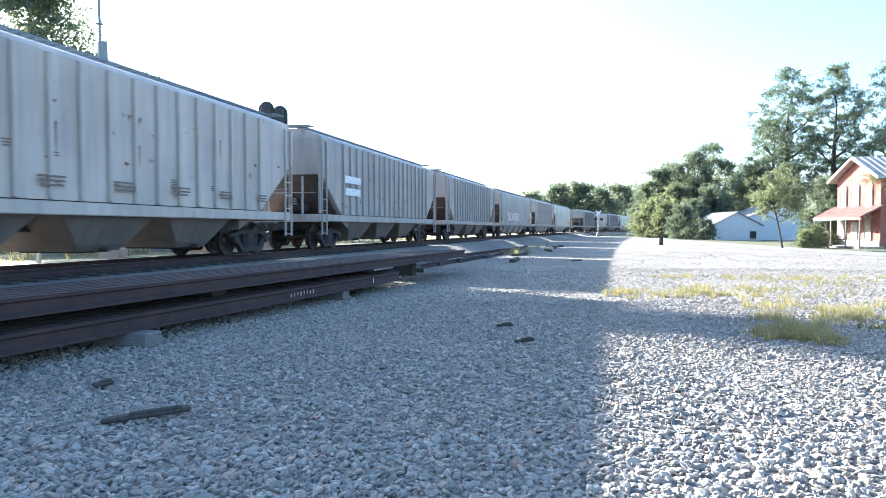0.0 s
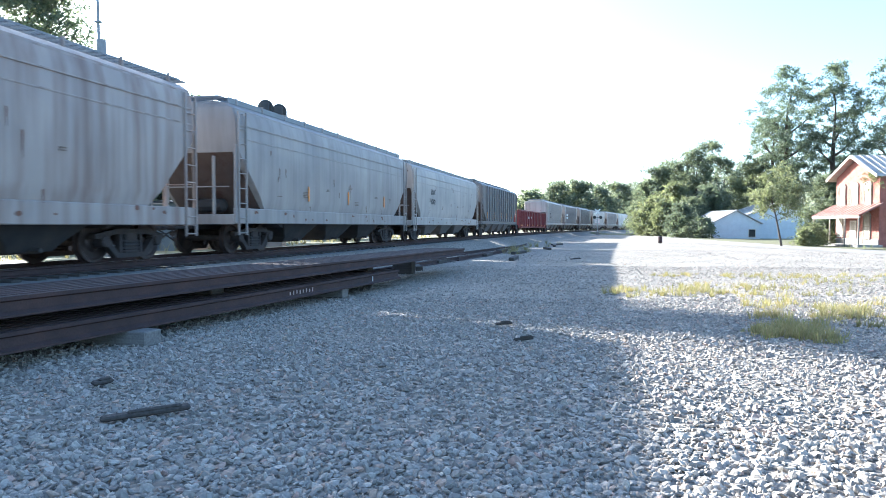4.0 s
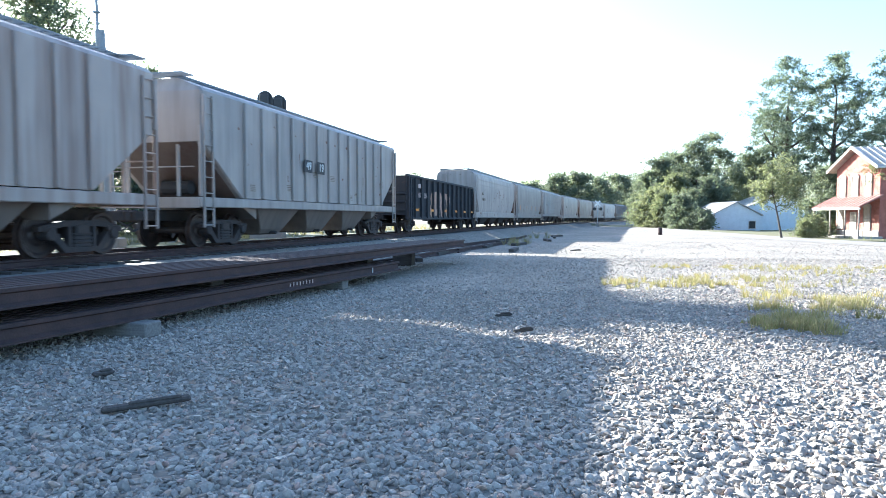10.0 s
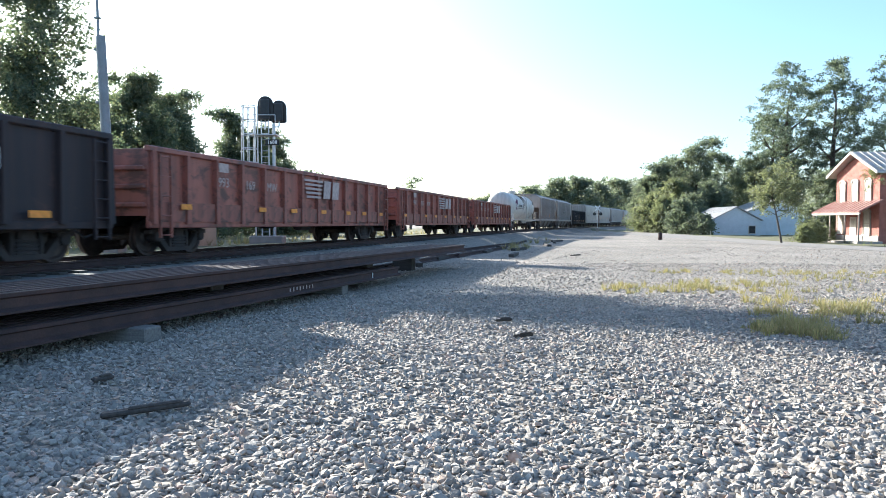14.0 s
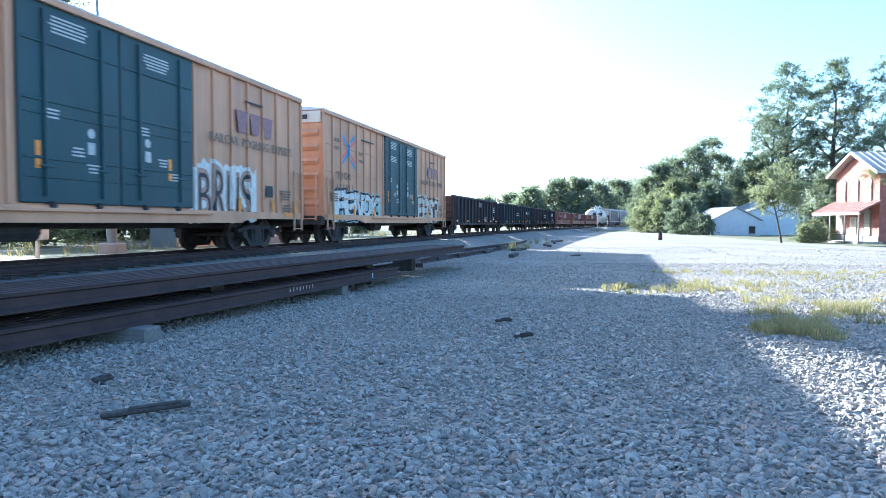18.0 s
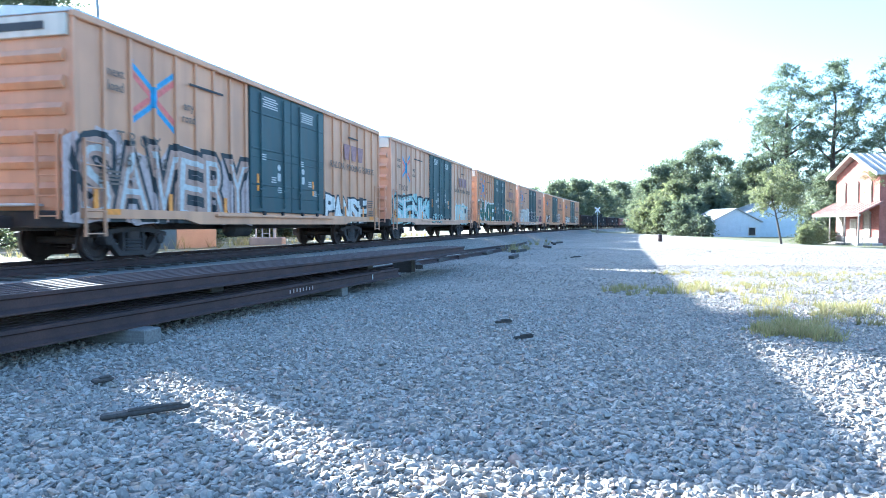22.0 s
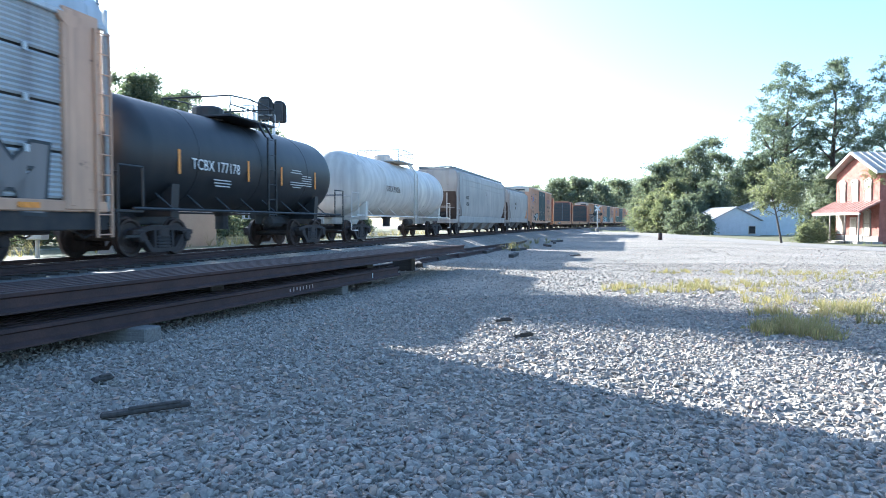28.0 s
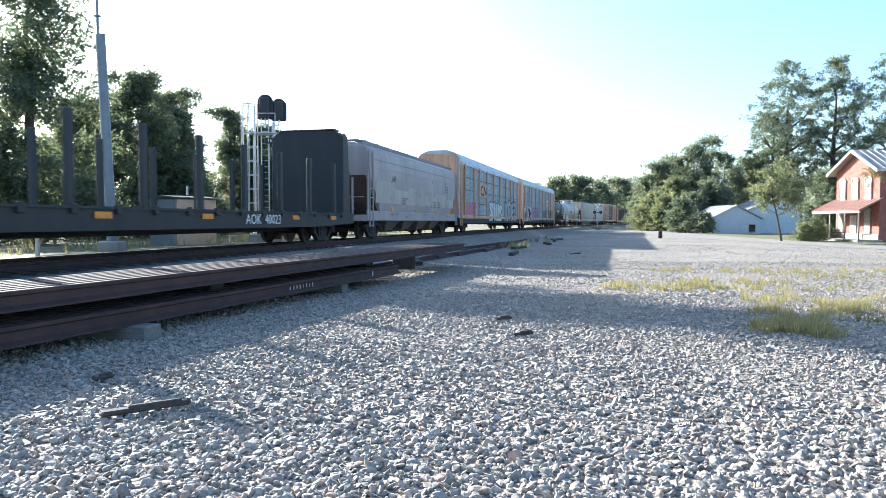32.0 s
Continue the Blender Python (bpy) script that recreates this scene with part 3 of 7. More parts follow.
def graffiti(car, x, y0, y1, z0, z1, words, fill, line, seed, ribs=(), accent=None, fat=0.05, rim=0.06, high=0.058, cloud=None):
    """Spray-painted block letters, each an outline with its fill and, where asked, an inner shade; cloud: paint sprayed behind them."""
    rng = random.Random(seed)
    w, h = (y1 - y0) / len(words), z1 - z0
    if cloud:
        b = Build()
        n = 4 * len(words)
        edge = [(y0 - 0.3 + (y1 - y0 + 0.6) * i / n, z1 + rng.uniform(-0.12, 0.2) * h) for i in range(n + 1)]
        edge += [(y1 + 0.3 - (y1 - y0 + 0.6) * i / n, z0 - rng.uniform(0.0, 0.1) * h) for i in range(n + 1)]
        for i in range(n):
            p, q, r, t = edge[i], edge[i + 1], edge[2 * n - i], edge[2 * n + 1 - i]
            b.add([(0.002, *p), (0.002, *q), (0.002, *r), (0.002, *t)], [(0, 1, 2, 3)])
        part("graffiti_cloud", follow_ribs(b, "graffiti_cloud", cloud, ribs, high), cloud, car, "sprayed patch behind graffiti", at=pose(x, 0, 0))
    for k, ch in enumerate(words):
        sw, sh = w * rng.uniform(0.80, 0.96), h * rng.uniform(0.84, 0.98)
        lean, turn = rng.uniform(-0.16, 0.2), radians(rng.uniform(-7, 7))
        cy, cz = y0 + w * (k + 0.5), (z0 + z1) / 2 + h * rng.uniform(-0.05, 0.05)
        owner = car
        for name, mat, grow, lift, dy in (("graffiti_letter", line, fat + rim, 0.004, 0), ("letter_fill", fill, fat, 0.010, 0), ("letter_shade", accent, -0.012, 0.014, 0.03)):
            if mat is None:
                continue
            pts, faces = glyph(ch, grow)
            b = Build()
            for a, c in pts:
                a, c = (a + lean * c) * sw, c * sh
                a, c = a * math.cos(turn) - c * math.sin(turn) + dy * w, a * math.sin(turn) + c * math.cos(turn) - dy * h * 0.6
                b.v.append((lift + 0.0003 * (k % 3), cy + a, max(cz + c, z0 - 0.1)))
            b.f = list(faces)
            ob = part(name, follow_ribs(b, name, mat, ribs, high), mat, owner, "spray-painted graffiti letter" if owner is car else "", at=pose(x, 0, 0) if owner is car else None)
            owner = ob if owner is car else owner
    return owner


def weather_marks(car, x, L2, seed, z0=1.4, z1=2.3):
    """Small stencils, rust drips and scuffs on a plain side."""
    rng = random.Random(seed)
    for k in range(7):
        y = -L2 + 2.4 + (2 * L2 - 4.8) * (k + rng.uniform(0.1, 0.9)) / 7
        bars(car, x, y, rng.uniform(z0, z1), rng.choice((1, 2, 3, 4)), rng.uniform(0.2, 0.55), 0.025, 0.03, M_GREYTXT, seed + k)
    for k in range(10):
        y = rng.uniform(-L2 + 2.2, L2 - 2.2)
        part("rust_drip", Build().prism([(-0.015, 0), (0.02, 0.01), (0.025, -0.04), (0.006, -rng.uniform(0.1, 0.6)), (-0.012, -0.05)], 0, 0.004), M_RUSTMARK, car, at=pose(x, y, rng.uniform(z0 - 0.2, z1 + 0.9)))
    for k in range(18):
        y, u = rng.uniform(-L2 + 0.8, L2 - 0.8), rng.uniform(0.03, 0.09)
        poly = [(u * rng.uniform(0.6, 1.3) * math.cos(a), u * rng.uniform(0.4, 0.9) * math.sin(a)) for a in (0, 0.9, 1.8, 2.7, 3.6, 4.5, 5.4)]
        part("rust_spot", Build().prism(poly, 0, 0.004), M_RUSTMARK, car, at=pose(x, y, rng.choice((1.02, 1.12, 1.2)) if "smooth" in car["label"] else rng.uniform(1.7, 3.6)))


def covered_hopper(label, body_mat, length=17.0, ribs=True, bays=3, eave=4.05, sill=1.32, bay_mat=None, rib_n=17, group="covered hoppers", sill_mat=None, walk_rail=False, rib_mat=None):
    """A covered hopper wagon with sloped ends, outlet bays, roof hatches, running boards and ladders."""
    car = thing("covered_hopper", label, "hopper wagon", group)
    L2 = length / 2
    bay_mat, sill_mat = bay_mat or body_mat, sill_mat or body_mat
    w = 1.53 if ribs else 1.56
    slope = sill + (eave - sill) * 0.52
    if ribs:
        lv = [(sill, w - 0.02, L2 - 2.1), (slope, w - 0.02, L2 - 0.15), (eave, w - 0.02, L2 - 0.15), (eave + 0.10, w - 0.10, L2 - 0.18), (eave + 0.36, 0.75, L2 - 0.3)]
    else:
        lv = [(sill - 0.02, w - 0.16, L2 - 2.0), (sill + 0.5, w - 0.03, L2 - 1.45), (slope + 0.2, w, L2 - 0.2), (eave - 0.35, w - 0.03, L2 - 0.15),
              (eave, w - 0.12, L2 - 0.15), (eave + 0.15, w - 0.34, L2 - 0.2), (eave + 0.25, 0.75, L2 - 0.3)]
    part("body", Build().rings(lv, 0.05), body_mat, car, smooth=not ribs)
    if ribs:
        first = Build().box((0, 0, 0), (0.09, 0.10, eave - sill - 0.02), 0.012).mesh("side_rib", rib_mat or body_mat)
        for k in range(rib_n):
            y = -L2 + 2.25 + (length - 4.5) * k / (rib_n - 1)
            part("side_rib", first, body_mat, car, at=pose(w + 0.02, y, (eave + sill) / 2))
        for sg in (-1, 1):
            part("side_rib", first, body_mat, car, at=pose(w + 0.02, sg * (L2 - 0.2), eave - 0.7) @ Matrix.Diagonal((1, 1, 0.42, 1)))
    else:
        for dz in (0.05, 0.46, 0.84):
            part("side_seam", Build().box((0, 0, 0), (0.02, length - 0.5, 0.035)), body_mat, car, at=pose(w - 0.012 - (0.1 if dz < 0.1 else 0), 0, eave - dz))
    # sills and end platforms
    for sx in (-1, 1):
        part("side_sill", Build().box((0, 0, 0), (0.10, length - 0.1, 0.26 if ribs else 0.44), 0.02), sill_mat, car, at=pose(sx * (w - 0.05), 0, sill - (0.15 if ribs else 0.06)))
    part("centre_sill", Build().box((0, 0, 0.86), (0.42, length - 0.3, 0.3), 0.02), M_UNDER, car)
    for sg in (-1, 1):
        line = [(L2 - 2.1, sill), (L2 - 0.17, slope)] if ribs else [(L2 - 2.0, sill - 0.02), (L2 - 1.45, sill + 0.5), (L2 - 0.22, slope + 0.2)]
        # overlay on the slope: rust brown, coloured dark for the shadow under the end
        part("end_shade_sheet", Build().prism([(sg * (a + 0.02), z - 0.012) for a, z in line] + [(sg * (a + 0.005), z - 0.002) for a, z in line[::-1]], -w + 0.2, w - 0.2), P_ENDSHADE, car, "rusty overlay on the end slope, darkened for its shadow")
        part("end_platform", Build().box((0, 0, 0), (2.9, 1.7, 0.08), 0.01).box((0, sg * 0.82, -0.1), (2.95, 0.08, 0.28), 0.01), sill_mat, car, at=pose(0, sg * (L2 - 0.9), sill - 0.06))
        for sx in (-1, 1):
            part("end_post", Build().tube((sx * 0.75, sg * (L2 - 0.25), sill), (sx * 0.75, sg * (L2 - 0.25), slope + 0.1), 0.05, 6), sill_mat, car)
            part("corner_post", Build().box((sx * (w - 0.05), sg * (L2 - 0.12), (sill + slope) / 2 + 0.2), (0.08, 0.08, slope - sill + 0.4), 0.01), sill_mat, car)
        ladder(w + 0.02, sg * (L2 - 0.38), 0.55, eave - 0.1, sill_mat if not ribs else body_mat, car)
        ladder(-0.9, sg * (L2 - 0.02), sill - 0.2, eave, sill_mat, car, 0.42, "x")
        part("end_grab_rail", Build().tube((-1.2, sg * (L2 - 0.02), sill + 0.75), (1.35, sg * (L2 - 0.02), sill + 0.75), 0.018, 6), sill_mat, car)
        part("air_tank", Build().lathe([(-0.5, 0.1), (-0.42, 0.2), (0.42, 0.2), (0.5, 0.1)], 12, "x", (0, sg * (L2 - 1.3), sill + 0.28)), M_UNDER, car)
    # outlet bays
    span = length - 6.3
    for k in range(bays):
        y = -span / 2 + span * (k + 0.5) / bays
        hl = span / bays / 2 - 0.03
        bay = part("outlet_bay", Build().rings([(0.30, 0.9, hl * 0.40, 0), (0.44, 1.0, hl * 0.46, 0), (sill - 0.05, w - 0.16, hl, 0)], 0.03), bay_mat, car, at=pose(0, y, 0))
        part("outlet_gate", Build().box((0, 0, 0.31), (1.5, 0.85, 0.1), 0.02).tube((0.7, 0, 0.33), (1.15, 0, 0.33), 0.05, 8), M_UNDER, bay)
    for sg in (-1, 1):
        part("slope_sheet", Build().prism([(sg * (span / 2), sill - 0.05), (sg * (span / 2 + 1.25), sill - 0.05), (sg * (span / 2), 0.75)], -w + 0.16, w - 0.16), bay_mat, car)
    # roof
    part("roof_hatch", Build().box((0, 0, eave + (0.40 if ribs else 0.29)), (0.62, length - 2.2, 0.08), 0.02), body_mat, car, smooth=False)
    board = Build()
    bx, bz, bw = (0.62, eave + 0.42, 0.4) if ribs else (0.98, eave + 0.29, 0.42)
    for sx in (-1, 1):
        for k in range(5):
            board.box((sx * bx - bw / 2 + bw * k / 4, 0, bz), (0.016, length - 0.5, 0.035))
        for k in range(int(length / 0.28)):
            board.box((sx * bx, -L2 + 0.3 + 0.28 * k, bz), (bw, 0.016, 0.03))
    for sg in (-1, 1):
        for k in range(7):
            board.box((0, sg * (L2 - 0.15) - 0.25 + 0.5 * k / 6, bz), (2.3, 0.02, 0.035))
    rb = part("running_board", board, M_POLE, car, "steel grating running board")
    if walk_rail:
        for sx in (-1, 1):
            part("board_edge", Build().box((sx * 1.20, 0, eave + 0.24), (0.03, length - 0.5, 0.16)), M_POLE, rb, "dark running board edge")
    sup = Build().box((0, 0, 0), (0.07, 0.05, 0.22))
    supm = sup.mesh("board_bracket", body_mat)
    for k in range(0 if ribs else 11):
        y = -L2 + 0.7 + (length - 1.4) * k / 10
        for sx in (-1, 1):
            part("board_bracket", supm, body_mat, rb, at=pose(sx * 1.20, y, eave + 0.24))
    running_gear(car, length, 1.95)
    return car


def gondola(label, mat, length=17.0, top=2.5, bottom=0.72, ribs=13, heavy=True, group="gondolas"):
    """An open wagon with ribbed sides, top chord and stepped lower panel."""
    car = thing("gondola", label, "gondola wagon", group)
    L2, w = length / 2, 1.50
    part("floor", Build().box((0, 0, 1.15), (2 * w - 0.1, length - 0.1, 0.12)), M_UNDER, car)
    for sx in (-1, 1):
        part("side", Build().box((sx * (w - 0.05), 0, (top + bottom) / 2), (0.05, length, top - bottom), 0.01), mat, car)
        part("top_chord", Build().box((sx * (w - 0.02), 0, top), (0.16, length + 0.04, 0.14), 0.025), mat, car)
        part("side_sill", Build().box((sx * (w - 0.02), 0, bottom + 0.03), (0.12, length, 0.16), 0.02), mat, car)
    ribm = Build().prism([(-0.09, bottom + 0.05), (0.09, bottom + 0.05), (0.055, top - 0.05), (-0.055, top - 0.05)], 0, 0.14).mesh("side_rib", mat)
    pm = Build().prism([(-(length / ribs) / 2 + 0.12, 0), ((length / ribs) / 2 - 0.12, 0), ((length / ribs) / 2 - 0.12, 0.46), (-(length / ribs) / 2 + 0.12, 0.46)], 0, 0.10).mesh("lower_panel", mat)
    for k in range(ribs + 1):
        y = -L2 + 0.12 + (length - 0.24) * k / ribs
        part("side_rib", ribm, mat, car, at=pose(w - 0.03, y, 0))
        if heavy and k < ribs:
            part("lower_panel", pm, mat, car, at=pose(w - 0.03, y + length / ribs / 2, bottom + 0.10))
    for sg in (-1, 1):
        end = Build().box((0, sg * (L2 - 0.03), (top + 0.95) / 2), (2 * w, 0.06, top - 0.95), 0.01)
        part("end_wall", end, mat, car)
        for k in range(3):
            part("end_rib", Build().box((0, sg * (L2 + 0.03), 1.2 + 0.42 * k), (2 * w - 0.1, 0.1, 0.12), 0.03), mat, car)
        ladder(w + 0.13, sg * (L2 - 0.45), 0.45, top - 0.1, mat, car, 0.4)
        ladder(-w + 0.4, sg * (L2 + 0.1), 0.8, top - 0.1, mat, car, 0.4, "x")
    part("centre_sill", Build().box((0, 0, 0.86), (0.42, length, 0.3), 0.02), M_UNDER, car)
    part("brake_rigging", Build().lathe([(-0.45, 0.08), (-0.4, 0.2), (0.4, 0.2), (0.45, 0.08)], 10, "y", (0.7, 1.2, 0.72)).box((0.6, -1.3, 0.74), (0.3, 0.5, 0.26), 0.03), M_UNDER, car)
    running_gear(car, length, 1.75)
    return car


def boxcar(label, mat, door_mat, length=19.0, seed=0, group="boxcars", raised=True, doors=(0.25, 5.3), horizontal=False, roof_mat=None):
    """A high boxcar: ribbed side panels, a pair of plug doors, ribbed ends, roof, ladders."""
    car = thing("boxcar", label, "boxcar", group)
    L2, w, bot, top = length / 2, 1.50, 1.02, 4.92
    part("body", Build().rings([(bot, w - 0.04, L2 - 0.06), (top, w - 0.04, L2 - 0.06)], 0.03), mat, car)
    part("roof", Build().prism([(-w - 0.03, top), (w + 0.03, top), (w + 0.03, top + 0.06), (0, top + 0.20), (-w - 0.03, top + 0.06)], -L2, L2, "y"), roof_mat or M_GALV, car, "pale galvanized roof")
    for k in range(14):
        part("roof_seam", Build().prism([(-w, top + 0.07), (w, top + 0.07), (0, top + 0.225)], -0.04, 0.04, "y"), roof_mat or M_GALV, car, at=pose(0, -L2 + 0.7 + (length - 1.4) * k / 13, 0))
    for sx in (-1, 1):
        part("top_chord", Build().box((sx * w, 0, top - 0.04), (0.10, length, 0.14), 0.02), mat, car)
        part("side_sill", Build().prism([(-L2 + 0.2, bot + 0.1), (L2 - 0.2, bot + 0.1), (L2 - 0.2, bot - 0.1), (L2 - 3.6, bot - 0.1), (L2 - 4.2, bot - 0.22),
                                         (-L2 + 4.2, bot - 0.22), (-L2 + 3.6, bot - 0.1), (-L2 + 0.2, bot - 0.1)], sx * w - 0.05, sx * w + 0.05), mat, car)
    d0, dw = doors[0] - doors[1] / 2, doors[1]
    d1 = d0 + dw
    ribm = Build().box((0, 0, 0), (0.07, 0.09, top - bot - 0.2), 0.012).mesh("side_rib", mat)
    left = [-L2 + 0.08 + (d0 - 0.1 + L2 - 0.16) * k / 8 for k in range(9)]
    right = [d1 + 0.1 + (L2 - 0.16 - d1) * k / 7 for k in range(8)]
    for y in left + right:
        part("side_rib", ribm, mat, car, at=pose(w - 0.01, y, (top + bot) / 2))
    if horizontal:
        for run in (left, right):
            for a, b in zip(run[:-1], run[1:]):
                for z in (1.75, 2.75, 3.75):
                    part("panel_seam", Build().box((0, 0, 0), (0.03, (b - a) - 0.12, 0.05), 0.01), mat, car, at=pose(w - 0.03, (a + b) / 2, z))
    for k in range(2):
        a = d0 + dw / 2 * k
        door = part("door", Build().box((0, 0, 0), (0.10, dw / 2 - 0.05, top - bot - 0.24), 0.02), door_mat, car, "dark green plug door", at=pose(w - 0.015, a + dw / 4, (top + bot) / 2 + 0.02))
        for z in (-1.0, 0.05, 1.1):
            part("door_panel_edge", Build().box((0.055, 0, z), (0.03, dw / 2 - 0.2, 0.06), 0.01), door_mat, door)
        for dy in (-0.28, 0.28):
            part("lock_rod", Build().tube((0.09, dy * dw / 2, -1.7), (0.09, dy * dw / 2, 1.7), 0.028, 6), door_mat, door)
            part("lock_handle", Build().box((0.11, dy * dw / 2, -1.15), (0.03, 0.32, 0.05), 0.01), door_mat, door)
        for dy in (-0.6, 0.6):
            part("roller", Build().tube((0.06, dy, -1.86), (0.13, dy, -1.86), 0.07, 10), M_UNDER, door)
        bars(door, 0.052, -0.1, 1.62 - 0.08 * k, 5, dw * 0.19, 0.035, 0.035, M_NOTICE, seed + k, "door_notice")
        if raised:
            bars(door, 0.052, -0.1, 0.95, 4, dw * 0.17, 0.035, 0.035, M_NOTICE, seed + 5 + k, "door_notice")
        for j in range(3):
            bars(door, 0.052, (-0.55, 0.1, 0.5)[j], (-0.1, -0.75, -1.05)[j], 3, 0.36, 0.035, 0.035, M_NOTICE, seed + 9 + j + k, "door_notice")
        part("reflector_strip", Build().box((0.056, (-0.9, 0.35)[k] * dw / 5.3, -0.95), (0.008, 0.12, 0.5)), M_REFLECT, door, "orange marker strip")
        part("placard", Build().box((0.056, 0.45 - 0.9 * k, -0.72), (0.01, 0.2, 0.24)), M_NOTICE, door, "small white placard")
        part("placard", Build().lathe([(0.05, 0.1), (0.058, 0.1)], 12, "x", (0, 0.45 - 0.9 * k, -0.42)), M_NOTICE, door, "round white placard")
        for zz in (-1.35, -0.2):
            part("door_stiffener", Build().box((0.052, 0, zz), (0.02, dw / 2 - 0.25, 0.04), 0.008), door_mat, door)
    part("door_track", Build().box((w + 0.09, (d0 + d1) / 2 - 0.6, bot + 0.02), (0.10, dw + 2.6, 0.07), 0.01), mat, car)
    part("door_track", Build().box((w + 0.07, (d0 + d1) / 2 - 0.6, top - 0.1), (0.08, dw + 2.4, 0.06), 0.01), mat, car)
    for sg in (-1, 1):
        for k in range(6):
            part("end_rib", Build().rings([(-0.12, w - 0.2, 0.02), (0.0, w - 0.2, 0.09), (0.12, w - 0.2, 0.02)], 0.01), mat, car, at=pose(0, sg * (L2 - 0.03), 1.5 + 0.52 * k))
        part("end_board", Build().box((0, sg * (L2 - 0.02), top - 0.25), (2 * w - 0.2, 0.09, 0.42), 0.01), M_PALEYEL, car, "pale end board")
        part("number_board", Build().box((0.35, sg * (L2 + 0.035), top - 0.25), (1.1, 0.01, 0.16)), M_BLACKTXT, car)
        ladder(w + 0.07, sg * (L2 - 0.5), 0.55, 2.5, mat, car, 0.55, rungs=4)
        ladder(1.0, sg * (L2 + 0.12), 0.9, 2.6, mat, car, 0.5, "x", rungs=4)
        part("end_sill", Build().box((0, sg * (L2 - 0.1), bot - 0.12), (2.9, 0.3, 0.34), 0.03), M_UNDER, car)
        part("cross_platform", Build().box((0, sg * (L2 + 0.1), 1.18), (1.5, 0.3, 0.05), 0.01), M_GALV, car)
    part("placard_frame", Build().box((w + 0.03, -L2 + 4.6, 4.25), (0.03, 1.5, 0.05)).box((w + 0.03, L2 - 3.3, 4.25), (0.03, 1.0, 0.05)), M_BLACKTXT, car)
    part("underframe", Build().box((0, 0, 0.82), (0.5, length - 0.4, 0.32), 0.02).box((0, 0, 0.88), (2.4, 5.0, 0.12), 0.02), M_UNDER, car)
    part("reservoir", Build().lathe([(-0.55, 0.08), (-0.48, 0.22), (0.48, 0.22), (0.55, 0.08)], 12, "y", (0.75, -1.8, 0.65)), M_UNDER, car)
    strips(car, w + 0.045, 1.30, [-L2 + 0.55, -L2 + 3.0, -L2 + 5.4, L2 - 4.2, L2 - 2.2, L2 - 0.6], w=0.14, h=0.42)
    strips(car, w + 0.06, 1.06, [-L2 + 1.0, L2 - 1.2], w=0.5, h=0.12)
    running_gear(car, length, 2.3)
    # crossed arrows of blue and red, painted over the ribs
    ribs = [(y, 0.045) for y in left + right]
    cy, cz = -L2 + 2.5, 3.68
    for sy in (-1, 1):
        for sz in (-1, 1):
            for mt, drop, lift in ((M_BLUE, 0.17, 0.004), (M_RED, -0.02, 0.006)):
                b = Build()
                for p, q in ((0.05, 0.28), (0.28, 0.52), (0.52, 0.78)):
                    z0, z1 = (p * 0.62 + drop) * sz, (q * 0.62 + drop) * sz
                    b.add([(lift, cy + sy * p, cz + z0 - 0.075), (lift, cy + sy * q, cz + z1 - 0.075), (lift, cy + sy * q, cz + z1 + 0.075), (lift, cy + sy * p, cz + z0 + 0.075)], [(0, 1, 2, 3)])
                part("emblem", follow_ribs(b, "emblem", mt, ribs), mt, car, at=pose(w - 0.04, 0, 0))
    b = Build().add([(0.008, cy - 0.09, cz - 0.24), (0.008, cy + 0.09, cz - 0.24), (0.008, cy + 0.09, cz + 0.24), (0.008, cy - 0.09, cz + 0.24)], [(0, 1, 2, 3)])
    part("emblem", follow_ribs(b, "emblem", M_BLUE, ribs), M_BLUE, car, at=pose(w - 0.04, 0, 0))
    # faded purple company mark as plain blocks
    ly, lz = L2 - 3.2, 3.65
    for k in range(3):
        part("emblem", Build().prism([(-0.32, 0.3), (0.32, 0.3), (0.2, -0.3), (-0.2, -0.3)], 0, 0.008), M_PURPLE, car, at=pose(w + 0.03, ly - 0.8 + 0.75 * k, lz))
    lettering(car, "next\nload", 0.3, w + 0.028, cy - 1.3, cz + 0.15, M_GREYTXT)
    lettering(car, "any\nroad", 0.3, w + 0.028, cy + 1.3, cz - 0.15, M_GREYTXT)
    return car, ribs


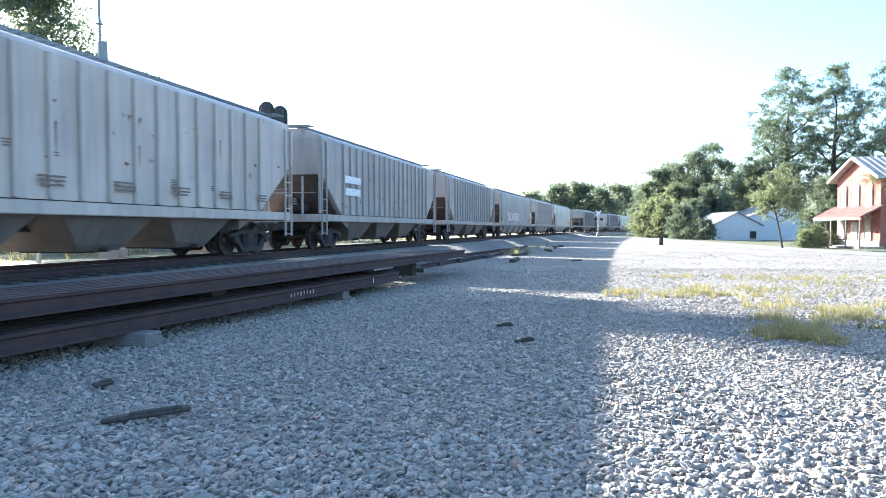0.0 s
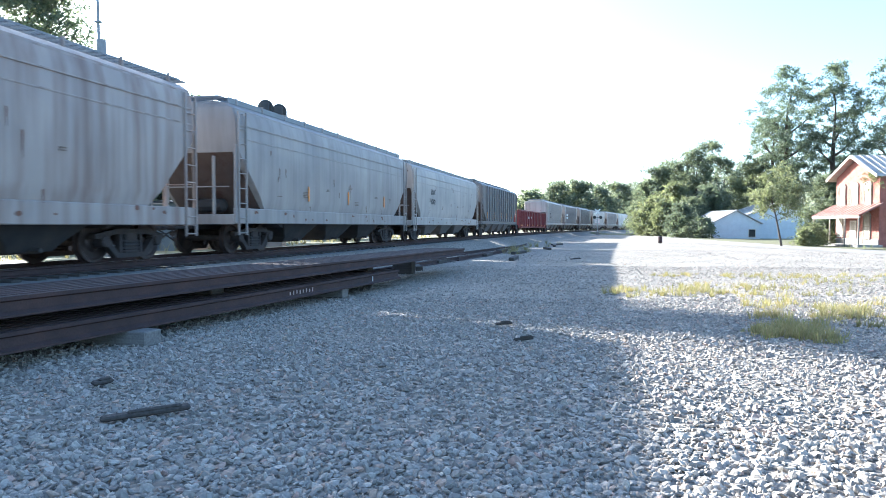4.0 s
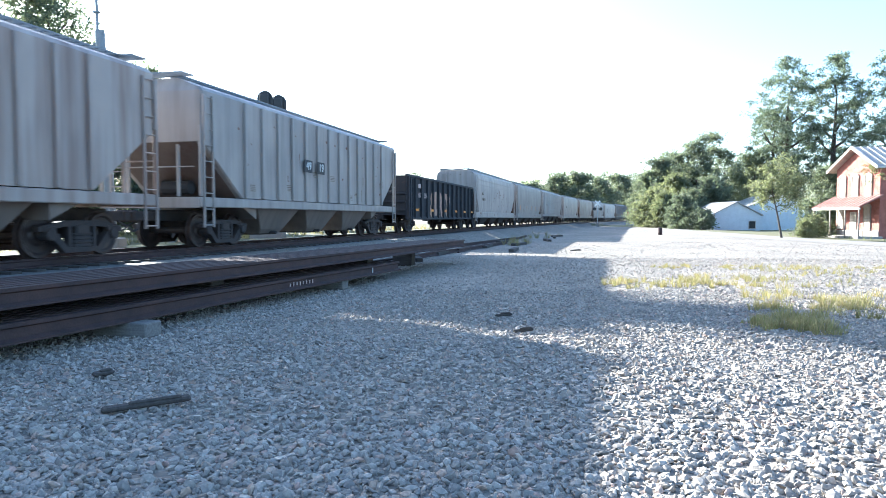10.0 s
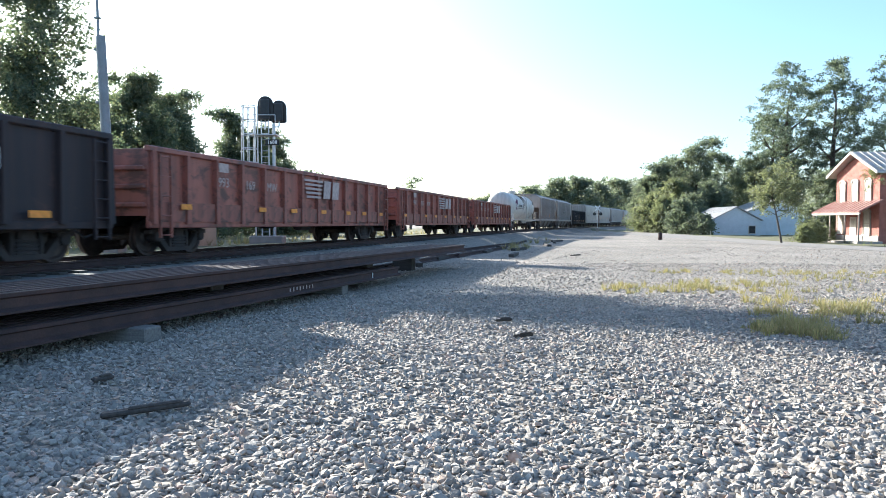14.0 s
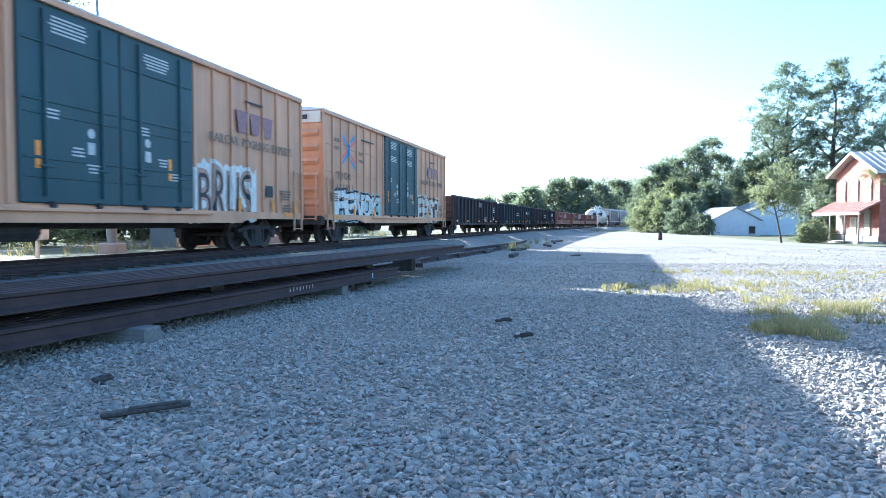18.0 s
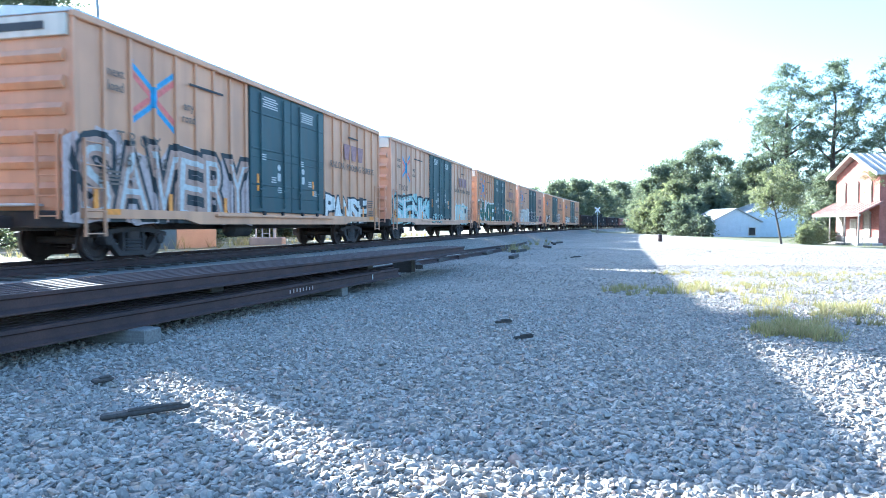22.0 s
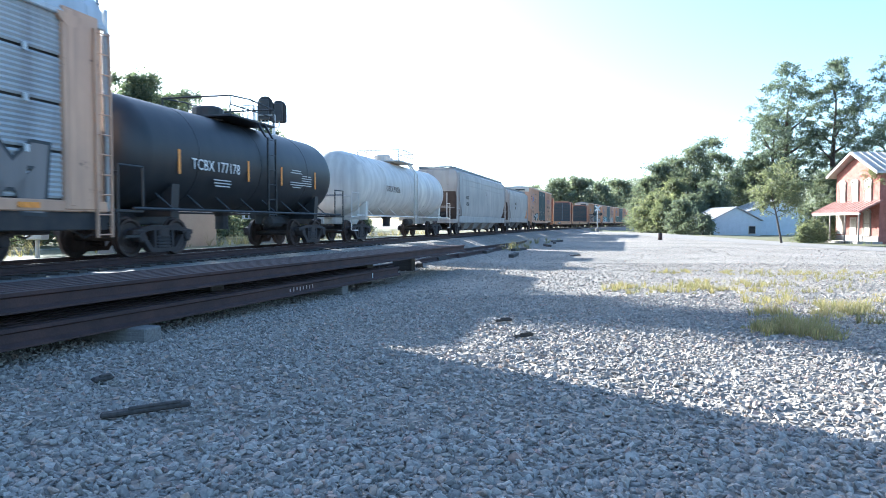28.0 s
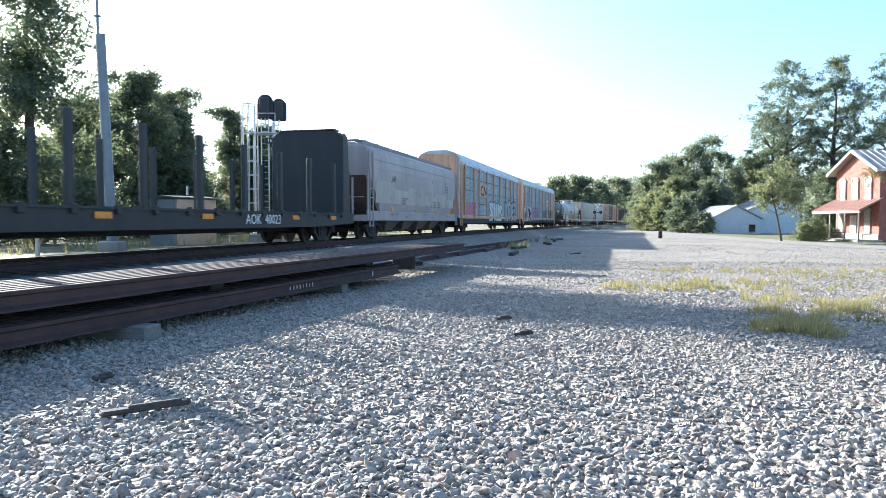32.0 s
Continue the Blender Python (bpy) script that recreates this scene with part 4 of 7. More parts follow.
def tank_car(label, mat, length=17.6, dia=2.85, zc=2.55, text="", text_mat=None, sill_mat=None, group="tank cars", text_z=0.05, bare=1.15):
    """A tank wagon: domed shell, top platform with railings, side running rail, end platforms."""
    car = thing("tank_car", label, "tank wagon", group)
    L2, r = length / 2, dia / 2
    half = L2 - bare
    prof = [(-half, 0.02), (-half + 0.02, 0.35 * r), (-half + 0.12, 0.68 * r), (-half + 0.34, 0.90 * r), (-half + 0.62, 0.985 * r), (-half + 0.85, r),
            (half - 0.85, r), (half - 0.62, 0.985 * r), (half - 0.34, 0.90 * r), (half - 0.12, 0.68 * r), (half - 0.02, 0.35 * r), (half, 0.02)]
    part("shell", Build().lathe(prof, 40, "y", (0, 0, zc)), mat, car, smooth=True)
    for y in (-half * 0.55, 0.0, half * 0.55):
        part("shell_weld", Build().lathe([(y - 0.03, r + 0.006), (y + 0.03, r + 0.006)], 40, "y", (0, 0, zc)), mat, car, smooth=True)
    sm = sill_mat or mat
    part("dome", Build().lathe([(0, 0.32), (0.28, 0.32), (0.34, 0.26)], 16, "z", (0, 0.2, zc + r - 0.05)), mat, car)
    part("valve_housing", Build().lathe([(0, 0.46), (0.36, 0.46), (0.42, 0.4)], 16, "z", (0, -0.7, zc + r - 0.08)), mat, car)
    part("top_platform", Build().box((0, 0, zc + r + 0.0), (2.3, 2.6, 0.06), 0.01), sm, car)
    rail = Build()
    for sx in (-1, 1):
        x, zt = sx * 1.1, zc + r
        rail.path([(x, -1.3, zt), (x, -1.3, zt + 0.55), (x, -0.2, zt + 0.62), (x, 1.3, zt + 0.55), (x, 1.3, zt)], 0.025)
        rail.path([(x, -1.3, zt + 0.3), (x, 1.3, zt + 0.3)], 0.02)
        rail.path([(x, 0, zt), (x, 0, zt + 0.60)], 0.02)
    rail.path([(-1.1, -1.3, zc + r + 0.55), (1.1, -1.3, zc + r + 0.55)], 0.025).path([(-1.1, 1.3, zc + r + 0.55), (1.1, 1.3, zc + r + 0.55)], 0.025)
    part("railing", rail, sm, car, "thin platform railings")
    ladder(r + 0.10, 0.45, 1.0, zc + 0.9, sm, car, 0.5)
    part("platform_bracket", Build().prism([(1.05, zc + r), (1.15, zc + r), (r + 0.06, zc + 0.9), (r + 0.01, zc + 0.9)], 0.2, 0.26, "y").prism([(1.05, zc + r), (1.15, zc + r), (r + 0.06, zc + 0.9), (r + 0.01, zc + 0.9)], 0.64, 0.70, "y"), sm, car)
    for sx in (-1, 1):
        part("side_rail", Build().tube((sx * 1.48, -L2 + 0.5, 1.12), (sx * 1.48, L2 - 0.5, 1.12), 0.035, 8), sm, car)
        for k in range(8):
            y = -half + 1.4 + (2 * half - 2.8) * k / 7
            part("rail_bracket", Build().tube((sx * 1.48, y, 1.12), (sx * 1.12, y - 0.2, 1.5), 0.022, 6), sm, car)
    for sg in (-1, 1):
        part("stub_sill", Build().box((0, sg * (L2 - 2.0), 0.92), (0.5, 4.0, 0.34), 0.03), sm, car)
        part("saddle", Build().prism([(-1.25, 0.95), (1.25, 0.95), (1.3, 1.75), (0.8, 1.35), (0, 1.2), (-0.8, 1.35), (-1.3, 1.75)], sg * (L2 - 2.3) - 0.15, sg * (L2 - 2.3) + 0.15, "y"), sm, car)
        part("end_platform", Build().box((0, sg * (L2 - 0.45), 1.06), (2.9, 0.9, 0.06), 0.01), sm, car)
        hr = Build()
        for sx in (-1, 1):
            hr.path([(sx * 1.43, sg * (L2 - 0.9), 1.08), (sx * 1.43, sg * (L2 - 0.9), 2.05), (sx * 1.43, sg * (L2 - 0.08), 2.05), (sx * 1.43, sg * (L2 - 0.08), 0.5)], 0.025)
        hr.path([(-1.43, sg * (L2 - 0.08), 1.9), (1.43, sg * (L2 - 0.08), 1.9)], 0.022)
        part("end_handrail", hr, sm, car)
        part("step", Build().box((1.43, sg * (L2 - 0.5), 0.5), (0.06, 0.5, 0.05)), sm, car)
    part("outlet_valve", Build().lathe([(0.62, 0.2), (1.0, 0.2), (1.15, 0.3)], 12, "z"), M_UNDER, car)
    part("brake_reservoir", Build().lathe([(-0.5, 0.08), (-0.42, 0.2), (0.42, 0.2), (0.5, 0.08)], 10, "y", (0.4, 2.6, 0.85)), M_UNDER, car)
    if text:
        lettering(car, text, 0.40, math.sqrt(r * r - text_z * text_z) + 0.045, -half * 0.42, zc + text_z, text_mat or M_BLACKTXT)
    running_gear(car, length, 2.15)
    return car


def bulkhead_flat(label, mat, length=22.0, top=4.45, deck=1.10, stakes=0, group="flat cars", inner=None, planks=12, back=None):
    """A flat wagon with a tall ribbed bulkhead at each end and, where asked, side stakes."""
    car = thing("bulkhead_flat", label, "flat wagon", group)
    L2, w = length / 2, 1.50
    inner = inner or M_PLANK
    part("deck", Build().box((0, 0, deck - 0.04), (2 * w, length, 0.08), 0.01), M_PLANK, car, "worn timber deck")
    for sx in (-1, 1):
        part("side_sill", Build().prism([(-L2, deck), (L2, deck), (L2, deck - 0.38), (L2 - 3.5, deck - 0.5), (-L2 + 3.5, deck - 0.5), (-L2, deck - 0.38)], sx * w - 0.05, sx * w + 0.05), mat, car)
        part("sill_flange", Build().box((sx * (w + 0.04), 0, deck - 0.03), (0.12, length, 0.05)), mat, car)
    part("centre_sill", Build().box((0, 0, 0.72), (0.6, length - 1.0, 0.55), 0.03), M_UNDER, car)
    pk = Build().box((0, 0, 0), (0.09, 0.16, 0.20), 0.01).mesh("stake_pocket", mat)
    n = 16
    for k in range(n):
        part("stake_pocket", pk, mat, car, at=pose(w + 0.07, -L2 + 1.3 + (length - 2.6) * k / (n - 1), deck - 0.06))
    for sg in (-1, 1):
        y = sg * (L2 - (0.62 if sg < 0 else 0.85))
        bh = part("bulkhead", Build().prism([(-w, deck), (w, deck), (w, top - 0.3), (w - 0.3, top), (-w + 0.3, top), (-w, top - 0.3)], y - sg * 0.12 - 0.05, y - sg * 0.12 + 0.05, "y"), back or mat, car, "tall end bulkhead with planked face")
        for x in (-w + 0.03, w - 0.03):
            part("corner_post", Build().prism([(y + sg * 0.62, deck), (y - sg * 0.14, deck), (y - sg * 0.14, top - 0.25), (y + sg * 0.06, top - 0.12), (y + sg * 0.34, top - 0.25)], x - 0.04, x + 0.04), mat, bh)
        for x in (-0.95, -0.3, 0.3, 0.72, 1.05):
            part("bulkhead_post", Build().prism([(y + sg * (0.42 if abs(x) > 0.5 else 0.3), deck), (y - sg * 0.06, deck), (y - sg * 0.06, top - 0.1), (y + sg * 0.12, top - 0.1)], x - 0.035, x + 0.035), mat, bh)
        for z in (deck + 0.12, deck + (top - deck) * 0.52, top - 0.14):
            part("bulkhead_rail", Build().box((0, y + sg * 0.10, z), (2 * w - 0.3, 0.26, 0.09), 0.02), mat, bh)
        for k in range(planks):
            part("plank", Build().box((0, y - sg * 0.20, deck + 0.14 + 0.262 * k), (2 * w - 0.22 - (0.5 if k == 11 else 0), 0.05, 0.245), 0.008), inner, bh)
        part("top_cap", Build().box((0, y + sg * 0.05, top + 0.02), (2 * w - 0.64, 0.5, 0.07), 0.02), mat, bh)
        ladder(1.22, sg * (L2 - 0.12), 0.6, deck + (top - deck) * 0.52, mat, car, 0.36, "x")
        for k in range(9):
            part("rivet", Build().lathe([(0, 0.022), (0.012, 0.012)], 6, "x", (w + 0.01, y + sg * 0.02, deck + 0.3 + 0.32 * k)), mat, bh)
    stk = Build().box((0, 0, 0), (0.14, 0.16, 1.9), 0.015).mesh("stake", mat)
    for k in range(stakes):
        for sx in (-1, 1):
            part("stake", stk, mat, car, at=pose(sx * (w - 0.02), -L2 + 1.9 + (length - 3.8) * k / (stakes - 1), deck + 0.92))
    running_gear(car, length, 2.0)
    return car


def rack_posts(length):
    """Where the side posts of an autorack stand along it."""
    h = length / 2
    return [-h + 1.75, -h + 4.75, -h + 6.6] + [-h + 9.6 + 2.95 * k for k in range(5)] + [h - 4.0, h - 1.15]


def autorack(label, length=27.3, seed=0, group="autoracks"):
    """A closed car-carrying wagon: slatted side screens between posts, curved roof, end doors."""
    car = thing("autorack", label, "autorack wagon", group)
    L2, w, bot, top, peak = length / 2, 1.50, 1.12, 4.88, 5.68
    part("side_sill", Build().box((w - 0.05, 0, 0.86), (0.10, length - 0.2, 0.42), 0.02).box((-w + 0.05, 0, 0.86), (0.10, length - 0.2, 0.42), 0.02), M_UNDER, car)
    part("floor", Build().box((0, 0, 1.02), (2 * w, length - 0.3, 0.12), 0.01), M_UNDER, car)
    part("base_rail", Build().box((w, 0, bot), (0.09, length - 0.3, 0.22), 0.02).box((-w, 0, bot), (0.09, length - 0.3, 0.22), 0.02), M_RACKYEL, car, "yellow base rail")
    prof = [(-w - 0.02, top - 0.1), (-w + 0.01, top + 0.22), (-w + 0.18, top + 0.5), (-w + 0.5, peak - 0.12), (-0.6, peak), (0.6, peak), (w - 0.5, peak - 0.12), (w - 0.18, top + 0.5), (w - 0.01, top + 0.22), (w + 0.02, top - 0.1)]
    part("roof", Build().prism(prof, -L2 + 0.15, L2 - 0.15, "y"), M_ROOFSILVER, car, "silver curved roof", smooth=True)
    for k in range(20):
        y = -L2 + 0.6 + (length - 1.2) * k / 19
        part("roof_seam", Build().prism([(a * 1.006, (z if z < top else z + 0.012)) for a, z in prof], y - 0.03, y + 0.03, "y"), M_ROOFSILVER, car)
    part("eave_rail", Build().box((w + 0.02, 0, top - 0.1), (0.08, length - 0.3, 0.12), 0.02), M_ROOFSILVER, car)
    posts = rack_posts(length)
    # added near-black sheets stand for the shaded inside seen between the screens
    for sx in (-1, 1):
        part("gap_shade_sheet", Build().box((sx * (w - 0.10), 0, (bot + top) / 2), (0.03, length - 1.5, top - bot)), M_GAPSHADE, car)
    pm = Build().box((0, 0, 0), (0.12, 0.19, top - bot), 0.02).prism([(-0.3, top - bot - 0.1 - (top - bot) / 2), (0.3, top - bot - 0.1 - (top - bot) / 2), (0.28, top - bot - 0.2 - (top - bot) / 2), (0.1, top - bot - 0.34 - (top - bot) / 2), (-0.1, top - bot - 0.34 - (top - bot) / 2), (-0.28, top - bot - 0.2 - (top - bot) / 2)], -0.03, 0.062).mesh("side_post", M_RACKYEL)
    for y in posts:
        part("side_post", pm, M_RACKYEL, car, at=pose(w + 0.02, y, (bot + top) / 2))
    edges = posts
    for a, b in zip(edges[:-1], edges[1:]):
        ln = b - a - 0.26
        for k in range(4):
            z0 = bot + 0.12 + k * 0.90
            vs, fs = [], []
            for j in range(19):
                zz = z0 + 0.02 + j * 0.0472
                dx = 0.026 if j % 2 else 0.0
                vs += [(dx, -ln / 2, zz), (dx, ln / 2, zz)]
                if j:
                    fs.append((2 * j - 2, 2 * j - 1, 2 * j + 1, 2 * j))
            slat = Build().add(vs, fs)
            part("side_screen", slat, M_SCREEN, car, at=pose(w - 0.03, (a + b) / 2, 0))
            if k < 3:
                for yy in (-0.15, 0.15):
                    part("screen_clip", Build().box((0, 0, 0), (0.05, 0.10, 0.15), 0.01), M_GALV, car, at=pose(w + 0.02, (a + b) / 2 + yy * ln, z0 + 0.89))
    for sg in (-1, 1):
        y = sg * (L2 - (0.62 if sg < 0 else 0.85))
        part("end_panel", Build().box((w + 0.01, y, (bot + top) / 2 - 0.02), (0.12, 0.95, top - bot + 0.1), 0.02), M_RACKYEL, car, "orange-yellow end side panel")
        part("end_door", Build().rings([(bot, w - 0.08, 0.08), (top, w - 0.08, 0.08), (top + 0.55, w - 0.25, 0.08)], 0.03), M_RACKYEL, car, "folding end door", at=pose(0, sg * (L2 - 0.16), 0))
        part("end_canopy", Build().prism([(-w + 0.05, top + 0.4), (-w + 0.45, peak - 0.2), (-0.6, peak - 0.06), (0.6, peak - 0.06), (w - 0.45, peak - 0.2), (w - 0.05, top + 0.4)], sg * (L2 - 0.16) - 0.05, sg * (L2 - 0.16) + 0.05, "y"), M_ROOFSILVER, car)
        for k in range(6):
            part("door_rib", Build().box((-w + 0.3 + k * 0.48, sg * (L2 - 0.06), 3.3), (0.07, 0.05, 4.0), 0.01), M_RACKYEL, car)
        ladder(w + 0.10, sg * (L2 - 0.32), 0.5, top - 0.2, M_RACKYEL, car, 0.42)
        part("seal_post", Build().box((w, sg * (L2 - 0.08), (bot + top) / 2 + 0.1), (0.10, 0.10, top - bot + 0.4), 0.02), M_GALV, car)
    strips(car, w + 0.06, bot, [-L2 + 2.0 + 4.6 * k for k in range(6)], w=0.5, h=0.1)
    part("centre_sill", Build().box((0, 0, 0.75), (0.6, length - 0.6, 0.4), 0.03), M_UNDER, car)
    running_gear(car, length, 3.2)
    return car


# ---- paints of the train ----
M_PALEYEL = paint("pale_end_paint", (0.66, 0.60, 0.50), amount=0.3)
M_RACKYEL = paint("rack_yellow_paint", (0.62, 0.38, 0.24), amount=0.35, rust=0.3)
M_ROOFSILVER = paint("silver_roof_sheet", (0.50, 0.53, 0.56), amount=0.3, rough=0.4)
M_SCREEN = paint("grey_screen_sheet", (0.42, 0.44, 0.45), amount=0.45, rough=0.5)
# near-black colour in place of the shade behind the autorack screens
M_GAPSHADE = flat_mat("screen_gap_shade", (0.03, 0.03, 0.03))
M_PLANK = surface("bulkhead_plank", (0.055, 0.06, 0.062), (0.10, 0.09, 0.08), 0.8, 0, 2.0, 0.6, 0.4, (1, 1, 8), 30)
M_BLUE = flat_mat("emblem_blue", (0.09, 0.29, 0.50))
M_RED = flat_mat("emblem_red", (0.62, 0.16, 0.13))
M_PURPLE = flat_mat("emblem_purple", (0.30, 0.16, 0.16))
M_FADED = flat_mat("faded_white_lettering", (0.46, 0.36, 0.33))
M_NOTICE = flat_mat("dull_white_notice", (0.52, 0.51, 0.48))
M_RUSTMARK = flat_mat("rust_mark", (0.16, 0.075, 0.045))
M_GREYTXT = flat_mat("faded_grey_lettering", (0.17, 0.13, 0.10))
M_GR_WHITE, M_GR_BLACK = flat_mat("spray_white", (0.70, 0.66, 0.60)), flat_mat("spray_black", (0.03, 0.035, 0.04))
M_GR_GREEN, M_GR_TEAL = flat_mat("spray_green", (0.085, 0.15, 0.11)), flat_mat("spray_teal", (0.40, 0.53, 0.50))
M_GR_PINK, M_GR_PURP = flat_mat("spray_pink", (0.50, 0.19, 0.25)), flat_mat("spray_purple", (0.17, 0.05, 0.12))
M_GR_DUSK = flat_mat("spray_dark_violet", (0.06, 0.055, 0.075))
M_GR_RUST = flat_mat("spray_faded_tan", (0.42, 0.27, 0.20))
M_DOOR = paint("dark_green_door_paint", (0.018, 0.058, 0.07), (0.06, 0.06, 0.055), 0.4)
# rust brown with the shadow of the hopper ends put into the colour
P_ENDSHADE = paint("rusty_shaded_end_paint", (0.13, 0.095, 0.08), (0.08, 0.05, 0.04), 0.7, rust=0.4)
P_CREAM = paint("cream_hopper_paint", (0.52, 0.455, 0.40), amount=0.35, rust=0.1)
# bay dirt, its colour also lowered for the shade below the sill
P_DIRTYSHADE = paint("dirty_shaded_bay_paint", (0.17, 0.14, 0.12), amount=0.7)
P_PALE = paint("pale_grey_hopper_paint", (0.42, 0.375, 0.345), (0.16, 0.13, 0.11), 0.6, rust=0.15)
P_GREY = paint("grey_hopper_paint", (0.33, 0.30, 0.28), (0.15, 0.13, 0.12), 0.6)
P_DARK = paint("dark_grey_hopper_paint", (0.18, 0.165, 0.16), (0.08, 0.07, 0.065), 0.5)
P_BROWN = paint("dusty_brown_hopper_paint", (0.36, 0.31, 0.28), (0.15, 0.085, 0.065), 0.9)
P_MAUVE = paint("mauve_grey_hopper_paint", (0.40, 0.345, 0.335), (0.27, 0.22, 0.19), 0.5)
P_WHITE = paint("white_car_paint", (0.64, 0.59, 0.53), (0.22, 0.17, 0.13), 0.5, rust=0.1)
P_DULLWH = paint("dull_white_hopper_paint", (0.42, 0.385, 0.355), (0.20, 0.17, 0.15), 0.5, rust=0.15)
P_BLACK = paint("black_car_paint", (0.015, 0.018, 0.022), (0.045, 0.042, 0.04), 0.35, 0.5)
P_OXIDE = paint("oxide_red_paint", (0.33, 0.11, 0.08), (0.09, 0.04, 0.03), 0.8, rust=1.05)
P_CRIMSON = paint("faded_crimson_paint", (0.25, 0.05, 0.052), (0.10, 0.045, 0.045), 0.7, rust=0.6)
P_COAL = paint("worn_black_gondola_paint", (0.016, 0.019, 0.026), (0.05, 0.038, 0.036), 0.5, 0.7, rust=0.2)
P_RUSTBLK = paint("rusty_black_gondola_paint", (0.026, 0.02, 0.023), (0.07, 0.036, 0.03), 0.6, 0.7, rust=0.5)
P_BOX = [paint("boxcar_yellow_paint_%s" % n, c, (0.30, 0.18, 0.11), 0.4) for n, c in
         (("warm", (0.60, 0.325, 0.18)), ("faded", (0.62, 0.375, 0.245)), ("tan", (0.56, 0.31, 0.18)))]
P_FLAT = paint("flat_car_yellow_paint", (0.48, 0.25, 0.13), (0.16, 0.08, 0.04), 0.6, rust=0.4)
# red-brown bulkhead plate, coloured darker for the shade in its recess
P_BULKRECESS = paint("red_brown_recess_shade", (0.26, 0.115, 0.085), (0.09, 0.05, 0.04), 0.7, rust=0.6)

SPEED = 22.5
TRAIN = []


def place(car, front, rear):
    """Enter a car into the train by where its ends are along the line at the start."""
    TRAIN.append((car, (front + rear) / 2))
    return car


# the cars ahead, already far down the line
for k, (m, rb) in enumerate(((P_PALE, True), (P_WHITE, False), (P_GREY, True), (P_BROWN, False), (P_PALE, True))):
    q = 231 - 19.2 * k
    place(covered_hopper("weathered covered hopper wagon far down the line", m, 17.4, rb), q, q - 17.4)
place(covered_hopper("pale smooth-sided covered hopper wagon", P_WHITE, 16.9, False), 119.3, 102.4)
place(covered_hopper("cream ribbed covered hopper wagon", P_CREAM, 16.6, True), 100.8, 84.2)
c = place(covered_hopper("pale smooth-sided covered hopper wagon with red graffiti", P_PALE, 19.2, False, 4), 80.9, 61.6)
graffiti(c, 1.57, -6, 1, 1.5, 2.3, "SOREK", M_GR_WHITE, M_GR_PINK, 3)
place(covered_hopper("pale ribbed covered hopper wagon", P_PALE, 16.6, True, bay_mat=P_DIRTYSHADE), 59.0, 42.4)
c = place(covered_hopper("off-white ribbed covered hopper wagon streaked with grey", P_PALE, 16.6, True, bay_mat=P_DIRTYSHADE, rib_n=18), 39.8, 23.2)
bars(c, 1.60, -5.2, 2.7, 2, 2.2, 0.28, 0.2, M_WHITE, 4)
c = place(covered_hopper("cream ribbed covered hopper wagon with brown-dusted bays darkened for shade", P_CREAM, 16.4, True, bay_mat=P_DIRTYSHADE, rib_n=16), 21.1, 4.6)
lettering(c, "MWCK", 0.36, 1.60, -4.9, 2.55, M_BLACKTXT)
lettering(c, "463436", 0.36, 1.60, -4.9, 2.05, M_BLACKTXT)
for k in range(6):
    bars(c, 1.60, -2 + 2.0 * k, 1.75, 3, 0.7, 0.04, 0.04, M_GREYTXT, k)
c = place(gondola("faded crimson gondola wagon with peeling graffiti", P_CRIMSON, 20.4, 2.52, 0.70, 16, False), 3.4, -17.1)
lettering(c, "337", 0.32, 1.63, -3.3, 1.78, M_WHITE)
lettering(c, "188", 0.32, 1.63, -2.3, 1.78, M_WHITE)
bars(c, 1.63, -4.25, 1.78, 1, 0.5, 0.24, 0, M_WHITE)
graffiti(c, 1.478, 3.5, 8.6, 1.2, 2.2, "OUEBS", M_GR_RUST, M_GR_PURP, 8, fat=0.0, rim=0.03)
strips(c, 1.64, 0.92, [-9.4, -8.3, -5.0, -1.2, 2.6, 6.4, 9.2], w=0.5, h=0.13)
c = place(covered_hopper("dark grey ribbed covered hopper wagon with four outlet bays", P_DARK, 17.6, True, 4, 4.10, 1.25, rib_n=13), -18.6, -36.2)
strips(c, 1.63, 1.75, [-6.8, -3.6, -0.6, 2.3, 5.1], w=0.1, h=0.5)
c = place(covered_hopper("pale smooth-sided covered hopper wagon with black lettering", P_DULLWH, 17.3, False, 3, 4.0, 1.15, bay_mat=P_DARK, walk_rail=True), -37.6, -54.9)
lettering(c, "STLX", 0.42, 1.58, -4.6, 2.75, M_BLACKTXT)
lettering(c, "6262", 0.42, 1.58, -4.6, 2.2, M_BLACKTXT)
c = place(covered_hopper("grey smooth-sided covered hopper wagon stained by soot", P_GREY, 16.6, False, 3, 4.1, 1.15, bay_mat=M_UNDER, walk_rail=True), -55.9, -72.6)
strips(c, 1.57, 1.9, [-3.5, 0.2, 4.6], w=0.1, h=0.5)
place(covered_hopper("dusty brown smooth-sided covered hopper wagon", P_BROWN, 18.2, False, 4, 4.15, 1.1, bay_mat=M_UNDER), -74.3, -92.5)
c = place(covered_hopper("pale smooth-sided covered hopper wagon spotted with rust", P_PALE, 18.4, False, 3, 4.15, 1.1, bay_mat=M_UNDER, walk_rail=True), -94.8, -113.3)
lettering(c, "AE", 0.5, 1.58, -5.6, 2.55, M_BLACKTXT)
c = place(covered_hopper("grey ribbed covered hopper wagon with pale ribs", P_GREY, 19.6, True, 3, 4.2, 1.3, bay_mat=M_UNDER, rib_n=14, rib_mat=P_WHITE), -114.5, -134.2)
lettering(c, "AEX", 0.36, 1.62, -6.4, 2.55, M_BLACKTXT)
